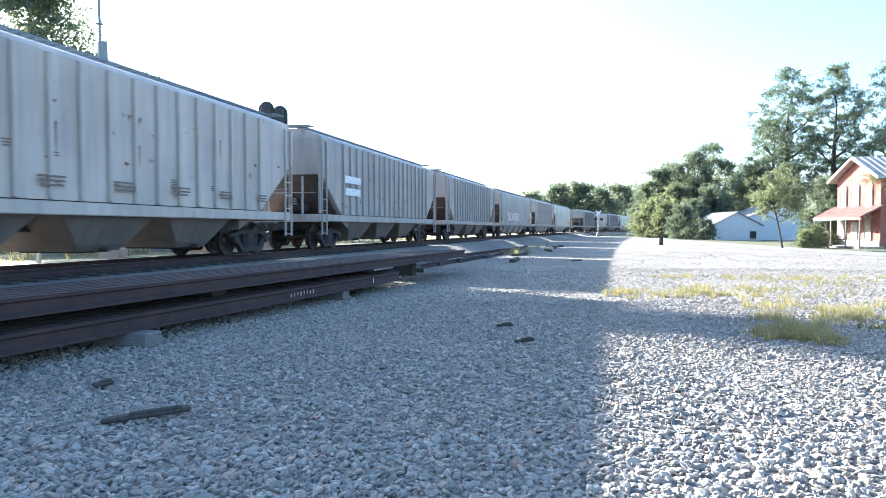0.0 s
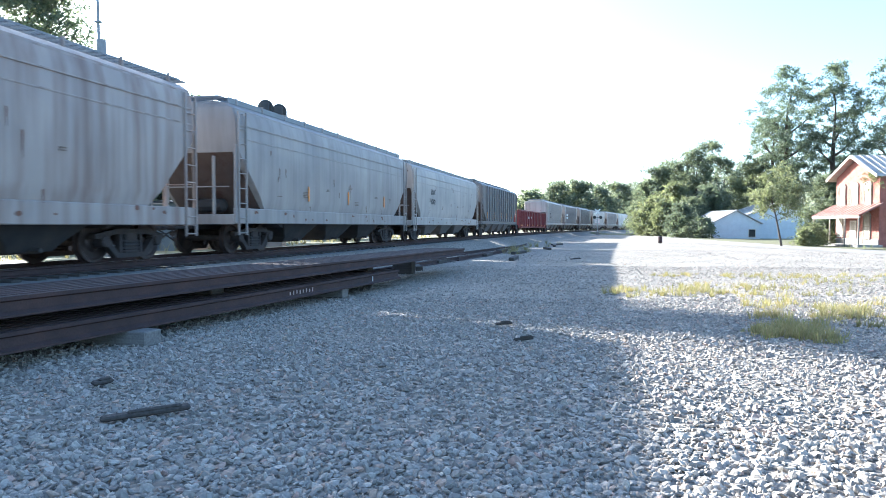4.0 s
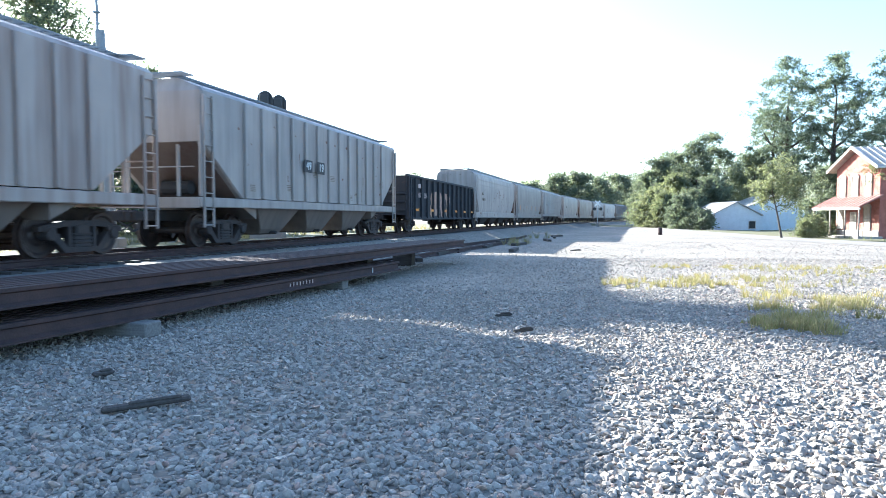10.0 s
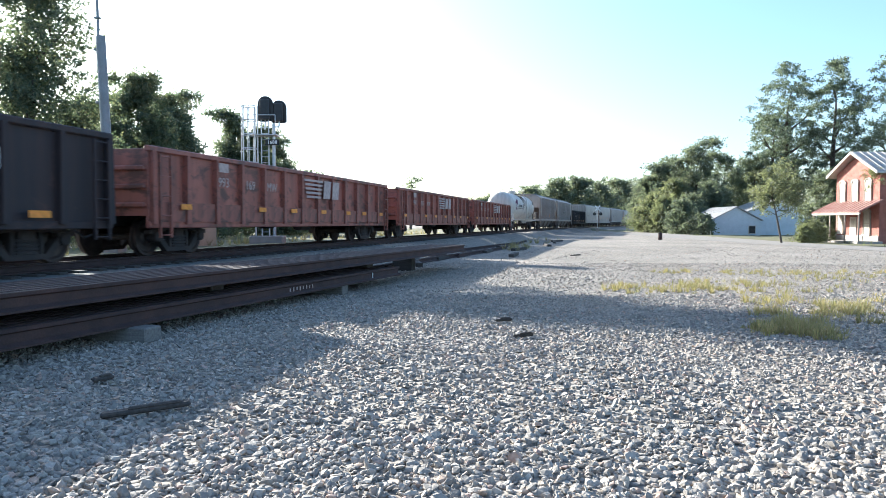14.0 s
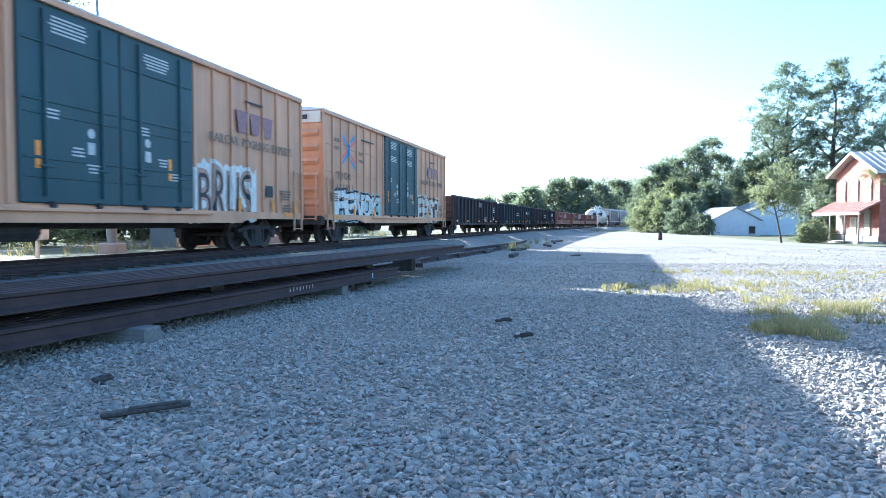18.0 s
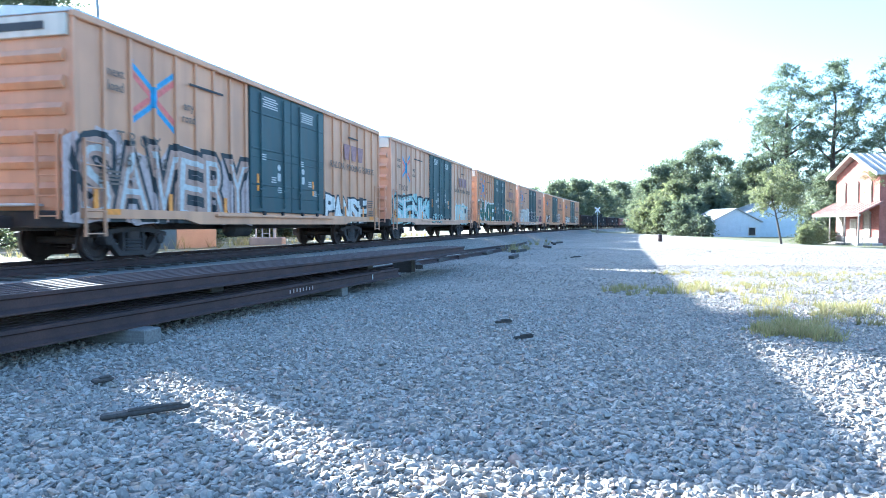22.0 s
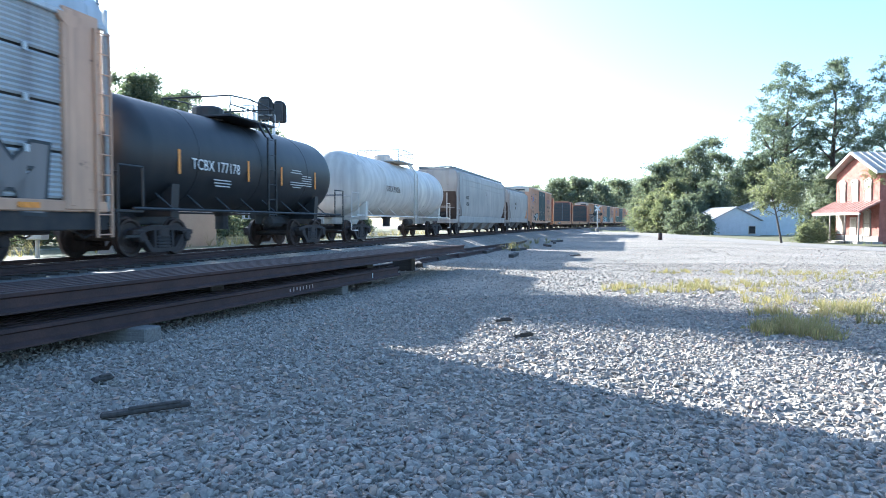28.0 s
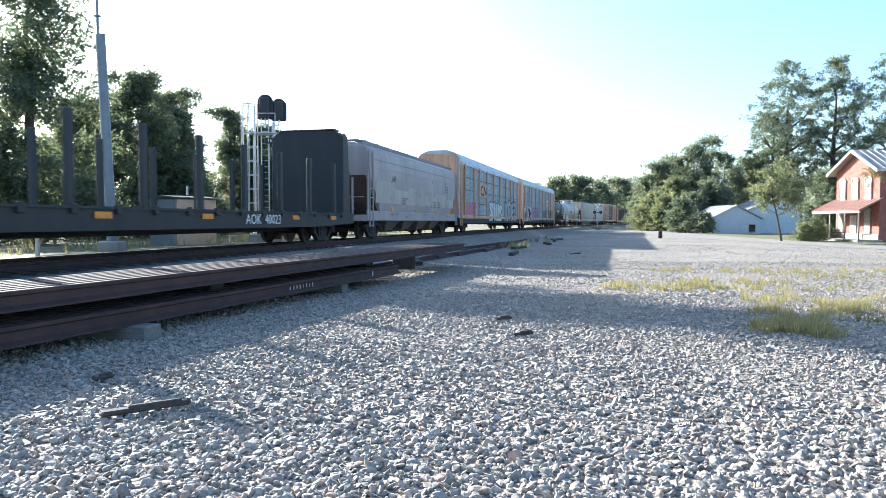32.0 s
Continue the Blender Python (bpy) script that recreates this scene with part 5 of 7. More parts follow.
c = place(covered_hopper("grey smooth-sided covered hopper wagon with orange markers", P_GREY, 18.6, False, 3, 4.25, 1.1, bay_mat=M_UNDER, walk_rail=True), -135.3, -153.9)
strips(c, 1.58, 1.9, [-6.9, -2.6, 0.6, 4.2, 7.0], w=0.1, h=0.5)
c = place(covered_hopper("pale smooth-sided covered hopper wagon with torn paint", P_PALE, 18.7, False, 3, 4.2, 1.1, bay_mat=M_UNDER, walk_rail=True), -155.0, -173.7)
lettering(c, "AEX", 0.34, 1.58, -6.6, 2.7, M_GREYTXT)
lettering(c, "13007", 0.34, 1.58, -6.4, 2.25, M_GREYTXT)
for k in range(9):
    part("torn_paint", Build().prism([(-0.3, 0.0), (-0.1, 0.03), (0.1, 0.015), (0.32, 0.05), (0.3, 0.02), (0.05, -0.03), (-0.15, -0.01)], 0, 0.006), M_RUSTMARK, c, "curled strip of torn paint", at=pose(1.562, -1.6 + 0.75 * k, 2.45 + 0.12 * (k * 7 % 5)))
c = place(gondola("worn black high-sided gondola wagon with peeling graffiti", P_COAL, 16.2, 2.98, 0.75, 13, False), -174.6, -190.8)
lettering(c, "187", 0.38, 1.63, -6.2, 2.0, M_FADED)
lettering(c, "385", 0.38, 1.63, -5.0, 2.0, M_FADED)
bars(c, 1.63, -6.2, 2.5, 1, 0.5, 0.22, 0, M_FADED)
graffiti(c, 1.478, -3.4, 1.2, 0.95, 2.3, "SLRTS", M_GR_RUST, M_GR_BLACK, 12, fat=0.06, rim=0.03)
strips(c, 1.64, 1.22, [-6.6, -3.6, -0.4, 2.4, 5.0, 7.4], w=0.55, h=0.13)
c = place(covered_hopper("light grey ribbed covered hopper wagon with dusty bays darkened for shade", P_GREY, 16.5, True, 3, 4.05, 1.35, bay_mat=P_DIRTYSHADE, rib_n=13), -192.7, -209.2)
for k in range(2):
    part("number_patch", Build().box((0, 0, 0), (0.008, 0.62, 0.42)), M_BLACKTXT, c, at=pose(1.61, -1.9 + 1.05 * k, 2.55))
lettering(c, "49", 0.40, 1.625, -1.9, 2.55, M_WHITE)
lettering(c, "19", 0.40, 1.625, -0.85, 2.55, M_WHITE)
c = place(covered_hopper("dusty brown-grey ribbed covered hopper wagon", P_BROWN, 15.9, True, 3, 4.05, 1.35, bay_mat=P_DIRTYSHADE, rib_n=14), -210.8, -226.7)
strips(c, 1.62, 1.8, [-3.0, 0.4], w=0.1, h=0.5)
c = place(tank_car("white tank wagon streaked with spilled grime", P_WHITE, 17.4, text="TILX 400686"), -229.0, -246.4)
strips(c, 1.40, 2.65, [-2.6, 1.0, 5.0], w=0.08, h=0.5)
tg = Build()
for k in range(26):
    a0, a1 = 2 * math.pi * k / 26, 2 * math.pi * (k + 1) / 26
    tg.tube((0, 0.55 * math.cos(a0), 0.5 * math.sin(a0)), (0, 0.55 * math.cos(a1), 0.5 * math.sin(a1)), 0.028, 5)
tg.tube((0, -0.6, -0.1), (0, 0.75, 0.12), 0.03, 5).tube((0, -0.2, 0.5), (0, 0.1, -0.55), 0.03, 5).tube((0, 0.5, 0.45), (0, -0.35, -0.4), 0.03, 5)
part("graffiti", tg, M_GR_PURP, c, "dark spray-painted ring tag", at=pose(1.40, -5.2, 2.72))
bars(c, 1.405, -2.6, 2.35, 1, 3.6, 0.06, 0, M_GREYTXT, 2)
for yy, zz in ((0.6, 2.0), (3.6, 1.9), (5.9, 2.0)):
    bars(c, 1.32, yy, zz, 3, 0.6, 0.04, 0.05, M_GREYTXT, 9)
for k in range(9):
    yy = -1.2 + 0.32 * k
    part("grime_streak", Build().path([(1.43 * math.sin(radians(a)), yy + 0.05 * math.sin(a), 2.55 + 1.43 * math.cos(radians(a))) for a in range(30, 62 + 9 * (k * 5 % 6), 8)], 0.02, 4), M_GREYTXT, c)
part("hazard_stencil", Build().box((0, 0, 0), (0.01, 0.9, 0.7)), M_GREYTXT, c, at=pose(1.36, 6.1, 2.9))
strips(c, 1.405, 2.65, [4.4], w=0.8, h=0.3)
for k, (f, r, n1, n2, p) in enumerate(((-247.7, -264.4, "982", "322", P_OXIDE), (-265.9, -282.4, "997", "950", P_OXIDE), (-284.1, -301.2, "993", "169", P_OXIDE))):
    c = place(gondola("rusty oxide-red gondola wagon with stepped lower panels", p, f - r, 2.48, 0.72, 13), f, r)
    lettering(c, n1, 0.36, 1.63, -5.6, 1.85, M_FADED)
    lettering(c, n2, 0.36, 1.63, -4.2, 1.85, M_FADED)
    lettering(c, "MW", 0.36, 1.63, -2.9, 1.85, M_FADED)
    bars(c, 1.63, -5.6, 2.25, 1, 0.5, 0.24, 0, M_FADED)
    for j in range(5):
        part("emblem", Build().box((0, 0, 0), (0.008, 1.5 - 0.08 * j, 0.075)), M_FADED, c, "faded white striped railway emblem", at=pose(1.62, 0.2, 2.25 - 0.14 * j))
    for j in range(2):
        part("emblem", Build().prism([(-0.36, -0.32), (0.24, -0.32), (0.36, 0.32), (-0.24, 0.32)], 0, 0.008), M_FADED, c, at=pose(1.62, 1.35 + 0.8 * j, 1.98))
    strips(c, 1.64, 1.18, [-7.3, -3.5, -1.4, 1.0, 3.4, 5.2, 7.4], w=0.42, h=0.13)
for k, (f, r, p) in enumerate(((-302.4, -320.9, P_RUSTBLK), (-322.8, -342.8, P_COAL), (-344.6, -360.8, P_RUSTBLK))):
    c = place(gondola("rusty black gondola wagon with white stencils", p, f - r, 2.58, 0.72, 14, False), f, r)
    if k == 2:
        for j, w in enumerate(("SOU", "66671")):
            lettering(c, w, 0.5 - 0.08 * j, 1.63, 0.5 + 2.0 * j, 2.15 - 1.05 * j, M_FADED)
    else:
        bars(c, 1.63, 5.0, 1.9, 1, 0.6, 0.3, 0, M_FADED)
        bars(c, 1.63, -1.0, 1.8, 2, 1.4, 0.10, 0.12, M_FADED, 20 + k)
    part("consolidated_stencil", Build().box((0, 0, 0), (0.006, 0.5, 0.05)).box((0, 0, 0.34), (0.006, 0.5, 0.05)).box((0, -0.24, 0.17), (0.006, 0.05, 0.34)).box((0, 0.24, 0.17), (0.006, 0.05, 0.34)).box((0, 0.02, 0.17), (0.006, 0.26, 0.1)), M_WHITE, c, at=pose(1.63, 6.1, 1.72))
    bars(c, 1.63, 6.1, 1.25, 2, 0.34, 0.08, 0.05, M_WHITE, k)
    strips(c, 1.64, 0.95, [-7.2, -4.0, 0.0, 2.6, 4.8, 7.2], M_REFLECT, w=0.5, h=0.13)


def place_box(made, front, rear):
    place(made[0], front, rear)
    return made


BOXES = ((-362.6, -381.3, 0, True, M_GR_WHITE, M_GR_TEAL, "TBOX", "669023"), (-383.1, -401.7, 0, False, M_GR_WHITE, M_GR_BLACK, "TBOX", "663110"),
         (-403.4, -422.3, 1, False, M_GR_WHITE, M_FADED, "TBOX", "660818"), (-424.0, -442.9, 2, True, M_GR_GREEN, M_GR_WHITE, "TBOX", "675281"),
         (-444.6, -463.4, 1, False, M_GR_TEAL, M_GR_WHITE, "TBOX", "662910"), (-465.1, -483.45, 0, False, M_GR_RUST, M_GR_BLACK, "TBOX", "667750"),
         (-530.6, -549.3, 1, False, M_GR_WHITE, M_GR_BLACK, "TBOX", "670840"))
# graffiti of each boxcar: from, to, height, letters, fill, outline, shade, paint behind
PIECES = (((-8.2, -3.2, 2.0, "FENOK", M_GR_WHITE, M_GR_BLACK, None, M_GR_TEAL), (3.1, 7.6, 2.15, "EHSI", M_PALEYEL, M_RUSTMARK, None, M_PALEYEL)),
          ((3.1, 5.9, 2.25, "BRUS", M_GR_RUST, M_GR_WHITE, M_GR_BLACK, M_GR_WHITE), (-7.9, -4.4, 2.0, "LUD", M_GR_WHITE, M_GR_BLACK, None, None)),
          ((-9.0, -2.6, 2.35, "POMOI", M_PALEYEL, M_GR_WHITE, None, M_NOTICE), (-2.3, 2.4, 2.2, "LMNIHNH", M_GR_BLACK, M_GR_WHITE, None, None),
           (3.1, 5.6, 1.8, "PHUTI", M_GR_GREEN, M_PALEYEL, None, None), (6.0, 8.2, 1.75, "HENO", M_GR_PURP, M_GR_PINK, None, None)),
          ((-8.6, -2.45, 2.55, "NNOE", M_GR_GREEN, M_GR_WHITE, None, None), (3.0, 7.0, 2.1, "THEGR", M_GR_GREEN, M_GR_WHITE, None, None)),
          ((-9.0, -2.7, 2.2, "SENK", M_GR_TEAL, M_GR_BLACK, M_GR_WHITE, M_GR_TEAL), (-1.9, 0.4, 1.45, "ERCO", M_GR_TEAL, M_GR_BLACK, None, None), (4.4, 7.8, 2.05, "ICRY", M_PALEYEL, M_GR_TEAL, None, M_GR_WHITE)),
          ((-9.1, -2.5, 2.5, "SAVERY", M_GR_RUST, M_GR_BLACK, M_NOTICE, M_FADED), (3.1, 7.4, 1.85, "PANSE", M_GR_WHITE, M_GR_BLACK, None, None)),
          ((-6.6, -2.9, 1.95, "RASUV", M_NOTICE, M_GR_BLACK, None, None),))
TAGS = ("white and cream graffiti", "white bubble graffiti", "pale white and pink graffiti", "dark green outlined graffiti", "teal and cream graffiti",
        "dense tan and black graffiti", "a white tag")
for k, (f, r, pk, hz, g1, g2, w1, w2) in enumerate(BOXES):
    c, ribs = place_box(boxcar("faded yellow boxcar with green doors and %s" % TAGS[k], P_BOX[pk], M_DOOR, f - r, k * 11, raised=k in (0, 3), horizontal=hz), f, r)
    h = (f - r) / 2
    lettering(c, " ".join(w1), 0.42, 1.53, -h + 1.95, 2.62, M_GREYTXT)
    lettering(c, " ".join(w2), 0.40, 1.53, -h + 2.05, 2.16, M_GREYTXT)
    if k in (2, 6):
        lettering(c, "Railcar Pooling", 0.46, 1.53, h - 3.2, 2.95, M_GREYTXT)
        lettering(c, "Experts", 0.46, 1.53, h - 3.0, 2.45, M_GREYTXT)
    else:
        lettering(c, "RAILCAR  POOLING  EXPERTS", 0.36, 1.53, h - 3.25, 3.05, M_GREYTXT)
    for y0, y1, z1, word, fill, line, acc, cloud in PIECES[k]:
        door_side = abs(y0) < 2.6 and y1 < 3
        graffiti(c, 1.548 if door_side else 1.462, y0, y1, 0.9, z1, word, fill, line, 30 + 7 * k + len(word), () if door_side else ribs, acc, 0.012 if door_side else 0.045, 0.06, 0.066, cloud)
    for j, (yy, zz) in enumerate(((-h + 1.0, 1.9), (h - 1.3, 1.8), (h - 1.2, 1.35))):
        bars(c, 1.53, yy, zz, 4, 0.7, 0.045, 0.04, M_GREYTXT, k + j)
    part("barcode_panel", Build().box((0, 0, 0), (0.008, 0.42, 0.34)), M_BLACKTXT, c, at=pose(1.53, h - 2.4, 1.75))

for k, (o, q) in enumerate(list(TRAIN)):
    if o.name.startswith("covered_hopper") and -210 < q < 60:
        ln = 17.0
        weather_marks(o, 1.565 if "smooth" in o["label"] else 1.52, ln / 2, 300 + k, 1.65, 2.4)

c = place(bulkhead_flat("yellow bulkhead flat wagon running empty", P_FLAT, 20.6, 4.45, back=P_BULKRECESS), -485.6, -506.2)
part("number_plate", Build().box((0, 0, 0), (0.012, 1.6, 0.3)), M_BLACKTXT, c, at=pose(1.57, -1.5, 0.86))
part("lettering", text_mesh("0800", 0.8, M_FADED), M_FADED, c, "faded sprayed figures on the bulkhead", at=pose(0, -9.72, 2.4, 90, 0, 0))
c = place(bulkhead_flat("yellow bulkhead flat wagon running empty with upright side stakes", P_FLAT, 20.6, 4.5, back=P_BULKRECESS), -507.9, -528.5)
part("number_plate", Build().box((0, 0, 0), (0.012, 2.4, 0.34)), M_BLACKTXT, c, at=pose(1.57, -4.2, 0.86))
lettering(c, "TPX  806573", 0.32, 1.58, -4.2, 0.86, M_WHITE)
part("pole", Build().tube((0, 0, 0), (0, 0, 3.1), 0.022, 6), M_GALV, c, "thin upright steel pole", at=pose(0.1, 9.2, 1.1))
strips(c, 1.57, 0.86, [-8.45, 8.6], w=0.62, h=0.24)
c = place(covered_hopper("pale round-sided two-bay covered hopper wagon", P_DULLWH, 12.4, False, 2, 3.95, 1.15, bay_mat=P_DARK, walk_rail=True), -551.25, -563.65)
lettering(c, "MRLX", 0.34, 1.58, -2.2, 2.75, M_GREYTXT)
lettering(c, "108", 0.34, 1.58, -2.4, 2.3, M_GREYTXT)
c = place(covered_hopper("white smooth-sided covered hopper wagon", P_DULLWH, 19.2, False, 4, 4.3, 1.1, walk_rail=True), -565.2, -584.4)
lettering(c, "NDLX", 0.34, 1.58, -6.6, 2.6, M_BLACKTXT)
lettering(c, "175367", 0.34, 1.58, -6.6, 2.15, M_BLACKTXT)
c = place(tank_car("off-white tank wagon with faint grey bands", P_WHITE, 17.4, text="UTLX 93036", text_mat=M_GREYTXT, text_z=-0.15), -586.0, -603.4)
c = place(tank_car("glossy black tank wagon with white lettering and orange markers", P_BLACK, 13.0, 2.75, 2.5, "TCBX 177178", M_WHITE, text_z=-0.22, bare=0.55), -604.2, -617.2)
strips(c, 1.375, 2.3, [-4.15, -0.8, 1.3, 3.9], w=0.1, h=0.6)
for k, (y, z, n) in enumerate(((-2.2, 1.95, 3), (2.4, 2.55, 2), (2.4, 2.15, 3), (3.2, 2.4, 5))):
    bars(c, 1.37, y, z, n, 0.9, 0.03, 0.05, M_NOTICE, k)
a1 = place(autorack("grey slatted autorack wagon with yellow posts and bubble graffiti", 27.2, 1), -617.4, -644.6)
a2 = place(autorack("grey slatted autorack wagon with a railway emblem and teal graffiti", 27.2, 2), -646.4, -673.6)
posts = [(y, 0.095) for y in rack_posts(27.2)]
for car, y0, y1, z0, z1, word, fill, line, acc, cloud in (
        (a1, -13.3, -10.0, 0.95, 2.35, "TAI", M_GR_DUSK, M_GR_WHITE, None, M_GR_WHITE), (a1, -10.0, -7.5, 0.95, 2.3, "OH", M_GR_PURP, M_GR_WHITE, None, M_GR_WHITE), (a1, -6.3, -1.9, 0.95, 2.3, "GARUT", M_GR_PINK, M_GR_PURP, None, M_BLUE),
        (a1, 1.7, 4.9, 0.95, 2.15, "ORE", P_DARK, M_GR_BLACK, None, None), (a1, 7.4, 11.8, 0.95, 2.2, "ERM", P_DARK, M_GR_BLACK, None, None),
        (a2, -2.8, 2.8, 0.92, 2.3, "SIUS", M_GR_WHITE, M_GR_BLACK, None, M_GR_TEAL), (a2, 4.4, 11.6, 0.9, 2.6, "ROED", M_SCREEN, M_GR_BLACK, None, None),
        (a2, -11.5, -8.0, 1.05, 2.1, "REX", M_GR_PINK, M_RED, None, None)):
    graffiti(car, 1.512, y0, y1, z0, z1, word, fill, line, 90 + len(word), posts, acc, 0.06, 0.04, 0.075, cloud)
part("notice_panel", Build().box((0, 0, 0), (0.012, 2.0, 0.62), 0.004), M_WHITE, a1, "white and red notice panel", at=pose(1.525, 5.9, 3.25))
bars(a1, 1.535, 5.9, 3.38, 3, 1.6, 0.10, 0.07, M_RED, 3)
part("number_panel", Build().box((0, 0, 0), (0.012, 2.5, 0.26)), M_BLACKTXT, a1, at=pose(1.56, -7.1, 1.02))
lettering(a1, "TTGX 983078", 0.3, 1.57, -7.1, 1.02, M_WHITE)
part("emblem_panel", Build().box((0, 0, 0), (0.02, 2.7, 1.05)), M_RACKYEL, a2, "yellow emblem panel", at=pose(1.56, -5.5, 3.2))
em = Build()
line = [(-0.3, 0.3), (-0.92, 0.3), (-1.0, 0.22), (-1.0, -0.22), (-0.92, -0.3), (0.0, -0.3), (0.06, -0.22), (0.06, 0.24), (0.16, 0.3), (0.82, -0.28), (0.94, -0.26), (1.0, -0.18), (1.0, 0.32)]
for i, (a, c) in enumerate(line):
    p, q = line[max(0, i - 1)], line[min(len(line) - 1, i + 1)]
    n = Vector((-(q[1] - p[1]), q[0] - p[0])).normalized() * 0.075
    em.v += [(0, a + n.x, c + n.y), (0, a - n.x, c - n.y), (0.01, a - n.x, c - n.y), (0.01, a + n.x, c + n.y)]
    if i:
        k = 4 * i
        em.f += [(k - 4 + j, k - 4 + (j + 1) % 4, k + (j + 1) % 4, k + j) for j in range(4)]
part("emblem", em, M_BLACKTXT, a2, "black worm-line emblem", at=pose(1.575, -5.5, 3.2))
c = place(covered_hopper("mauve-grey smooth-sided covered hopper wagon with four bays", P_MAUVE, 17.1, False, 4, 4.0, 1.1, bay_mat=P_DIRTYSHADE, walk_rail=True), -674.6, -691.7)
P_BEIGE = paint("worn_beige_paint", (0.46, 0.42, 0.37), (0.30, 0.25, 0.21), 0.6)
steps = [(-7.6, 1.62), (7.4, 1.62), (7.3, 2.1), (5.6, 2.15), (5.5, 2.4), (2.9, 2.38), (2.8, 2.2), (0.2, 2.22), (0.1, 2.52), (-2.6, 2.5), (-2.7, 2.3), (-5.0, 2.34), (-5.1, 2.62), (-7.5, 2.6)]
part("worn_panel", Build().prism(steps, 0, 0.012), P_BEIGE, c, "paler beige band where old paint shows", at=pose(1.556, 0, 0))
for yy, zz in ((-3.4, 1.95), (2.6, 1.9), (3.6, 1.9), (5.6, 2.9)):
    bars(c, 1.575, yy, zz, 4, 0.8, 0.045, 0.05, M_GREYTXT, 7)
weather_marks(c, 1.575, 8.4, 411, 1.7, 2.3)
lettering(c, "164", 0.4, 1.58, -5.0, 2.8, M_GREYTXT)
strips(c, 1.50, 1.35, [-5, -1, 3, 6.4], w=0.4, h=0.14)
c = place(bulkhead_flat("black bulkhead flat wagon with rows of tall side stakes", P_BLACK, 21.5, 4.35, 1.10, 9, inner=P_BLACK, planks=0), -693.4, -714.9)
lettering(c, "AOK  40023", 0.42, 1.58, 3.2, 0.84, M_WHITE)
strips(c, 1.57, 0.92, [-7.2, -3.6, 0.2, 5.4, 8.6], w=0.5, h=0.14)


def train_pose(s):
    x, y, t = line_at(s)
    return pose(x, y, RAIL_Z, 0, 0, -math.degrees(t))


def motions():
    """Every car runs down the line at a steady speed."""
    times = [float(t) for t in range(0, 33)]
    for car, q in TRAIN:
        walk(car, [(t, train_pose(q + SPEED * t)) for t in times])


# ---- trees ----
def limb(b, p, d, length, r, depth, rng, tips):
    """A tapered, slightly crooked limb that forks."""
    p, d = Vector(p), Vector(d).normalized()
    for k in range(3):
        q = p + d * (length / 3)
        b.tube(p, q, r * (1 - 0.18 * k), 7, r * (1 - 0.18 * (k + 1)), caps=False)
        p = q
        d = (d + Vector((rng.uniform(-0.16, 0.16), rng.uniform(-0.16, 0.16), rng.uniform(-0.03, 0.12)))).normalized()
    tips.append(p)
    if depth > 0:
        for k in range(rng.choice((2, 3))):
            e = (d + Vector((rng.uniform(-0.9, 0.9), rng.uniform(-0.9, 0.9), rng.uniform(-0.2, 0.6)))).normalized()
            limb(b, p, e, length * rng.uniform(0.62, 0.8), r * 0.5, depth - 1, rng, tips)


def leaves_mesh(name, clumps, n, size, mat, seed, flat=1.0):
    """Leafy twigs strewn through ball-like clumps (centre, radius): each twig carries eight small leaves to its two sides."""
    rng = np.random.default_rng(seed)
    cs = np.array([c for c, r in clumps])
    rs = np.array([r for c, r in clumps])
    m = n // 8
    pick = rng.choice(len(cs), m, p=(rs ** 2) / (rs ** 2).sum())
    d = rng.normal(size=(m, 3))
    d /= np.linalg.norm(d, axis=1)[:, None]
    rad = np.minimum(np.abs(rng.normal(size=m)) * 0.34 + rng.uniform(0.05, 0.85, m), 1.5)
    pos = cs[pick] + d * (rs[pick] * rad)[:, None] * np.array([1, 1, 0.8 * flat])
    t = d * 0.7 + rng.normal(size=(m, 3)) * 0.55 * np.array([1, 1, flat]) + np.array([0, 0, -0.22])
    t /= np.linalg.norm(t, axis=1)[:, None]
    side = np.cross(t, rng.normal(size=(m, 3)) * 0.6 + np.array([0, 0, 1.0]))
    side /= np.linalg.norm(side, axis=1)[:, None] + 1e-9
    j = np.arange(8)
    along = ((j // 2) - 1.2) * 0.95 * size
    hand = np.where(j % 2, 1.0, -1.0)
    t8, s8 = np.repeat(t, 8, 0), np.repeat(side, 8, 0) * np.tile(hand, m)[:, None]
    u = s8 * 0.75 + t8 * 0.55 + rng.normal(size=(m * 8, 3)) * 0.28
    u /= np.linalg.norm(u, axis=1)[:, None]
    sz = size * rng.uniform(0.6, 1.25, m * 8)[:, None]
    root = np.repeat(pos, 8, 0) + t8 * np.tile(along, m)[:, None] + rng.normal(size=(m * 8, 3)) * 0.25 * size
    w = np.cross(u, rng.normal(size=(m * 8, 3)) * 0.7 + np.cross(t8, s8))
    w /= np.linalg.norm(w, axis=1)[:, None] + 1e-9
    nrm = np.cross(u, w)
    tip, mid = root + u * sz * 1.7, root + u * sz * 0.8
    l, r = mid + w * sz * 0.42 + nrm * sz * 0.14, mid - w * sz * 0.42 + nrm * sz * 0.14
    v = np.stack([root, l, tip, r], 1).reshape(-1, 3)
    k = np.arange(m * 8) * 4
    f = np.concatenate([np.stack([k, k + 1, k + 2], 1), np.stack([k, k + 2, k + 3], 1)])
    me = bpy.data.meshes.new(name)
    me.from_pydata(v.tolist(), [], f.tolist())
    me.materials.append(mat)
    return me


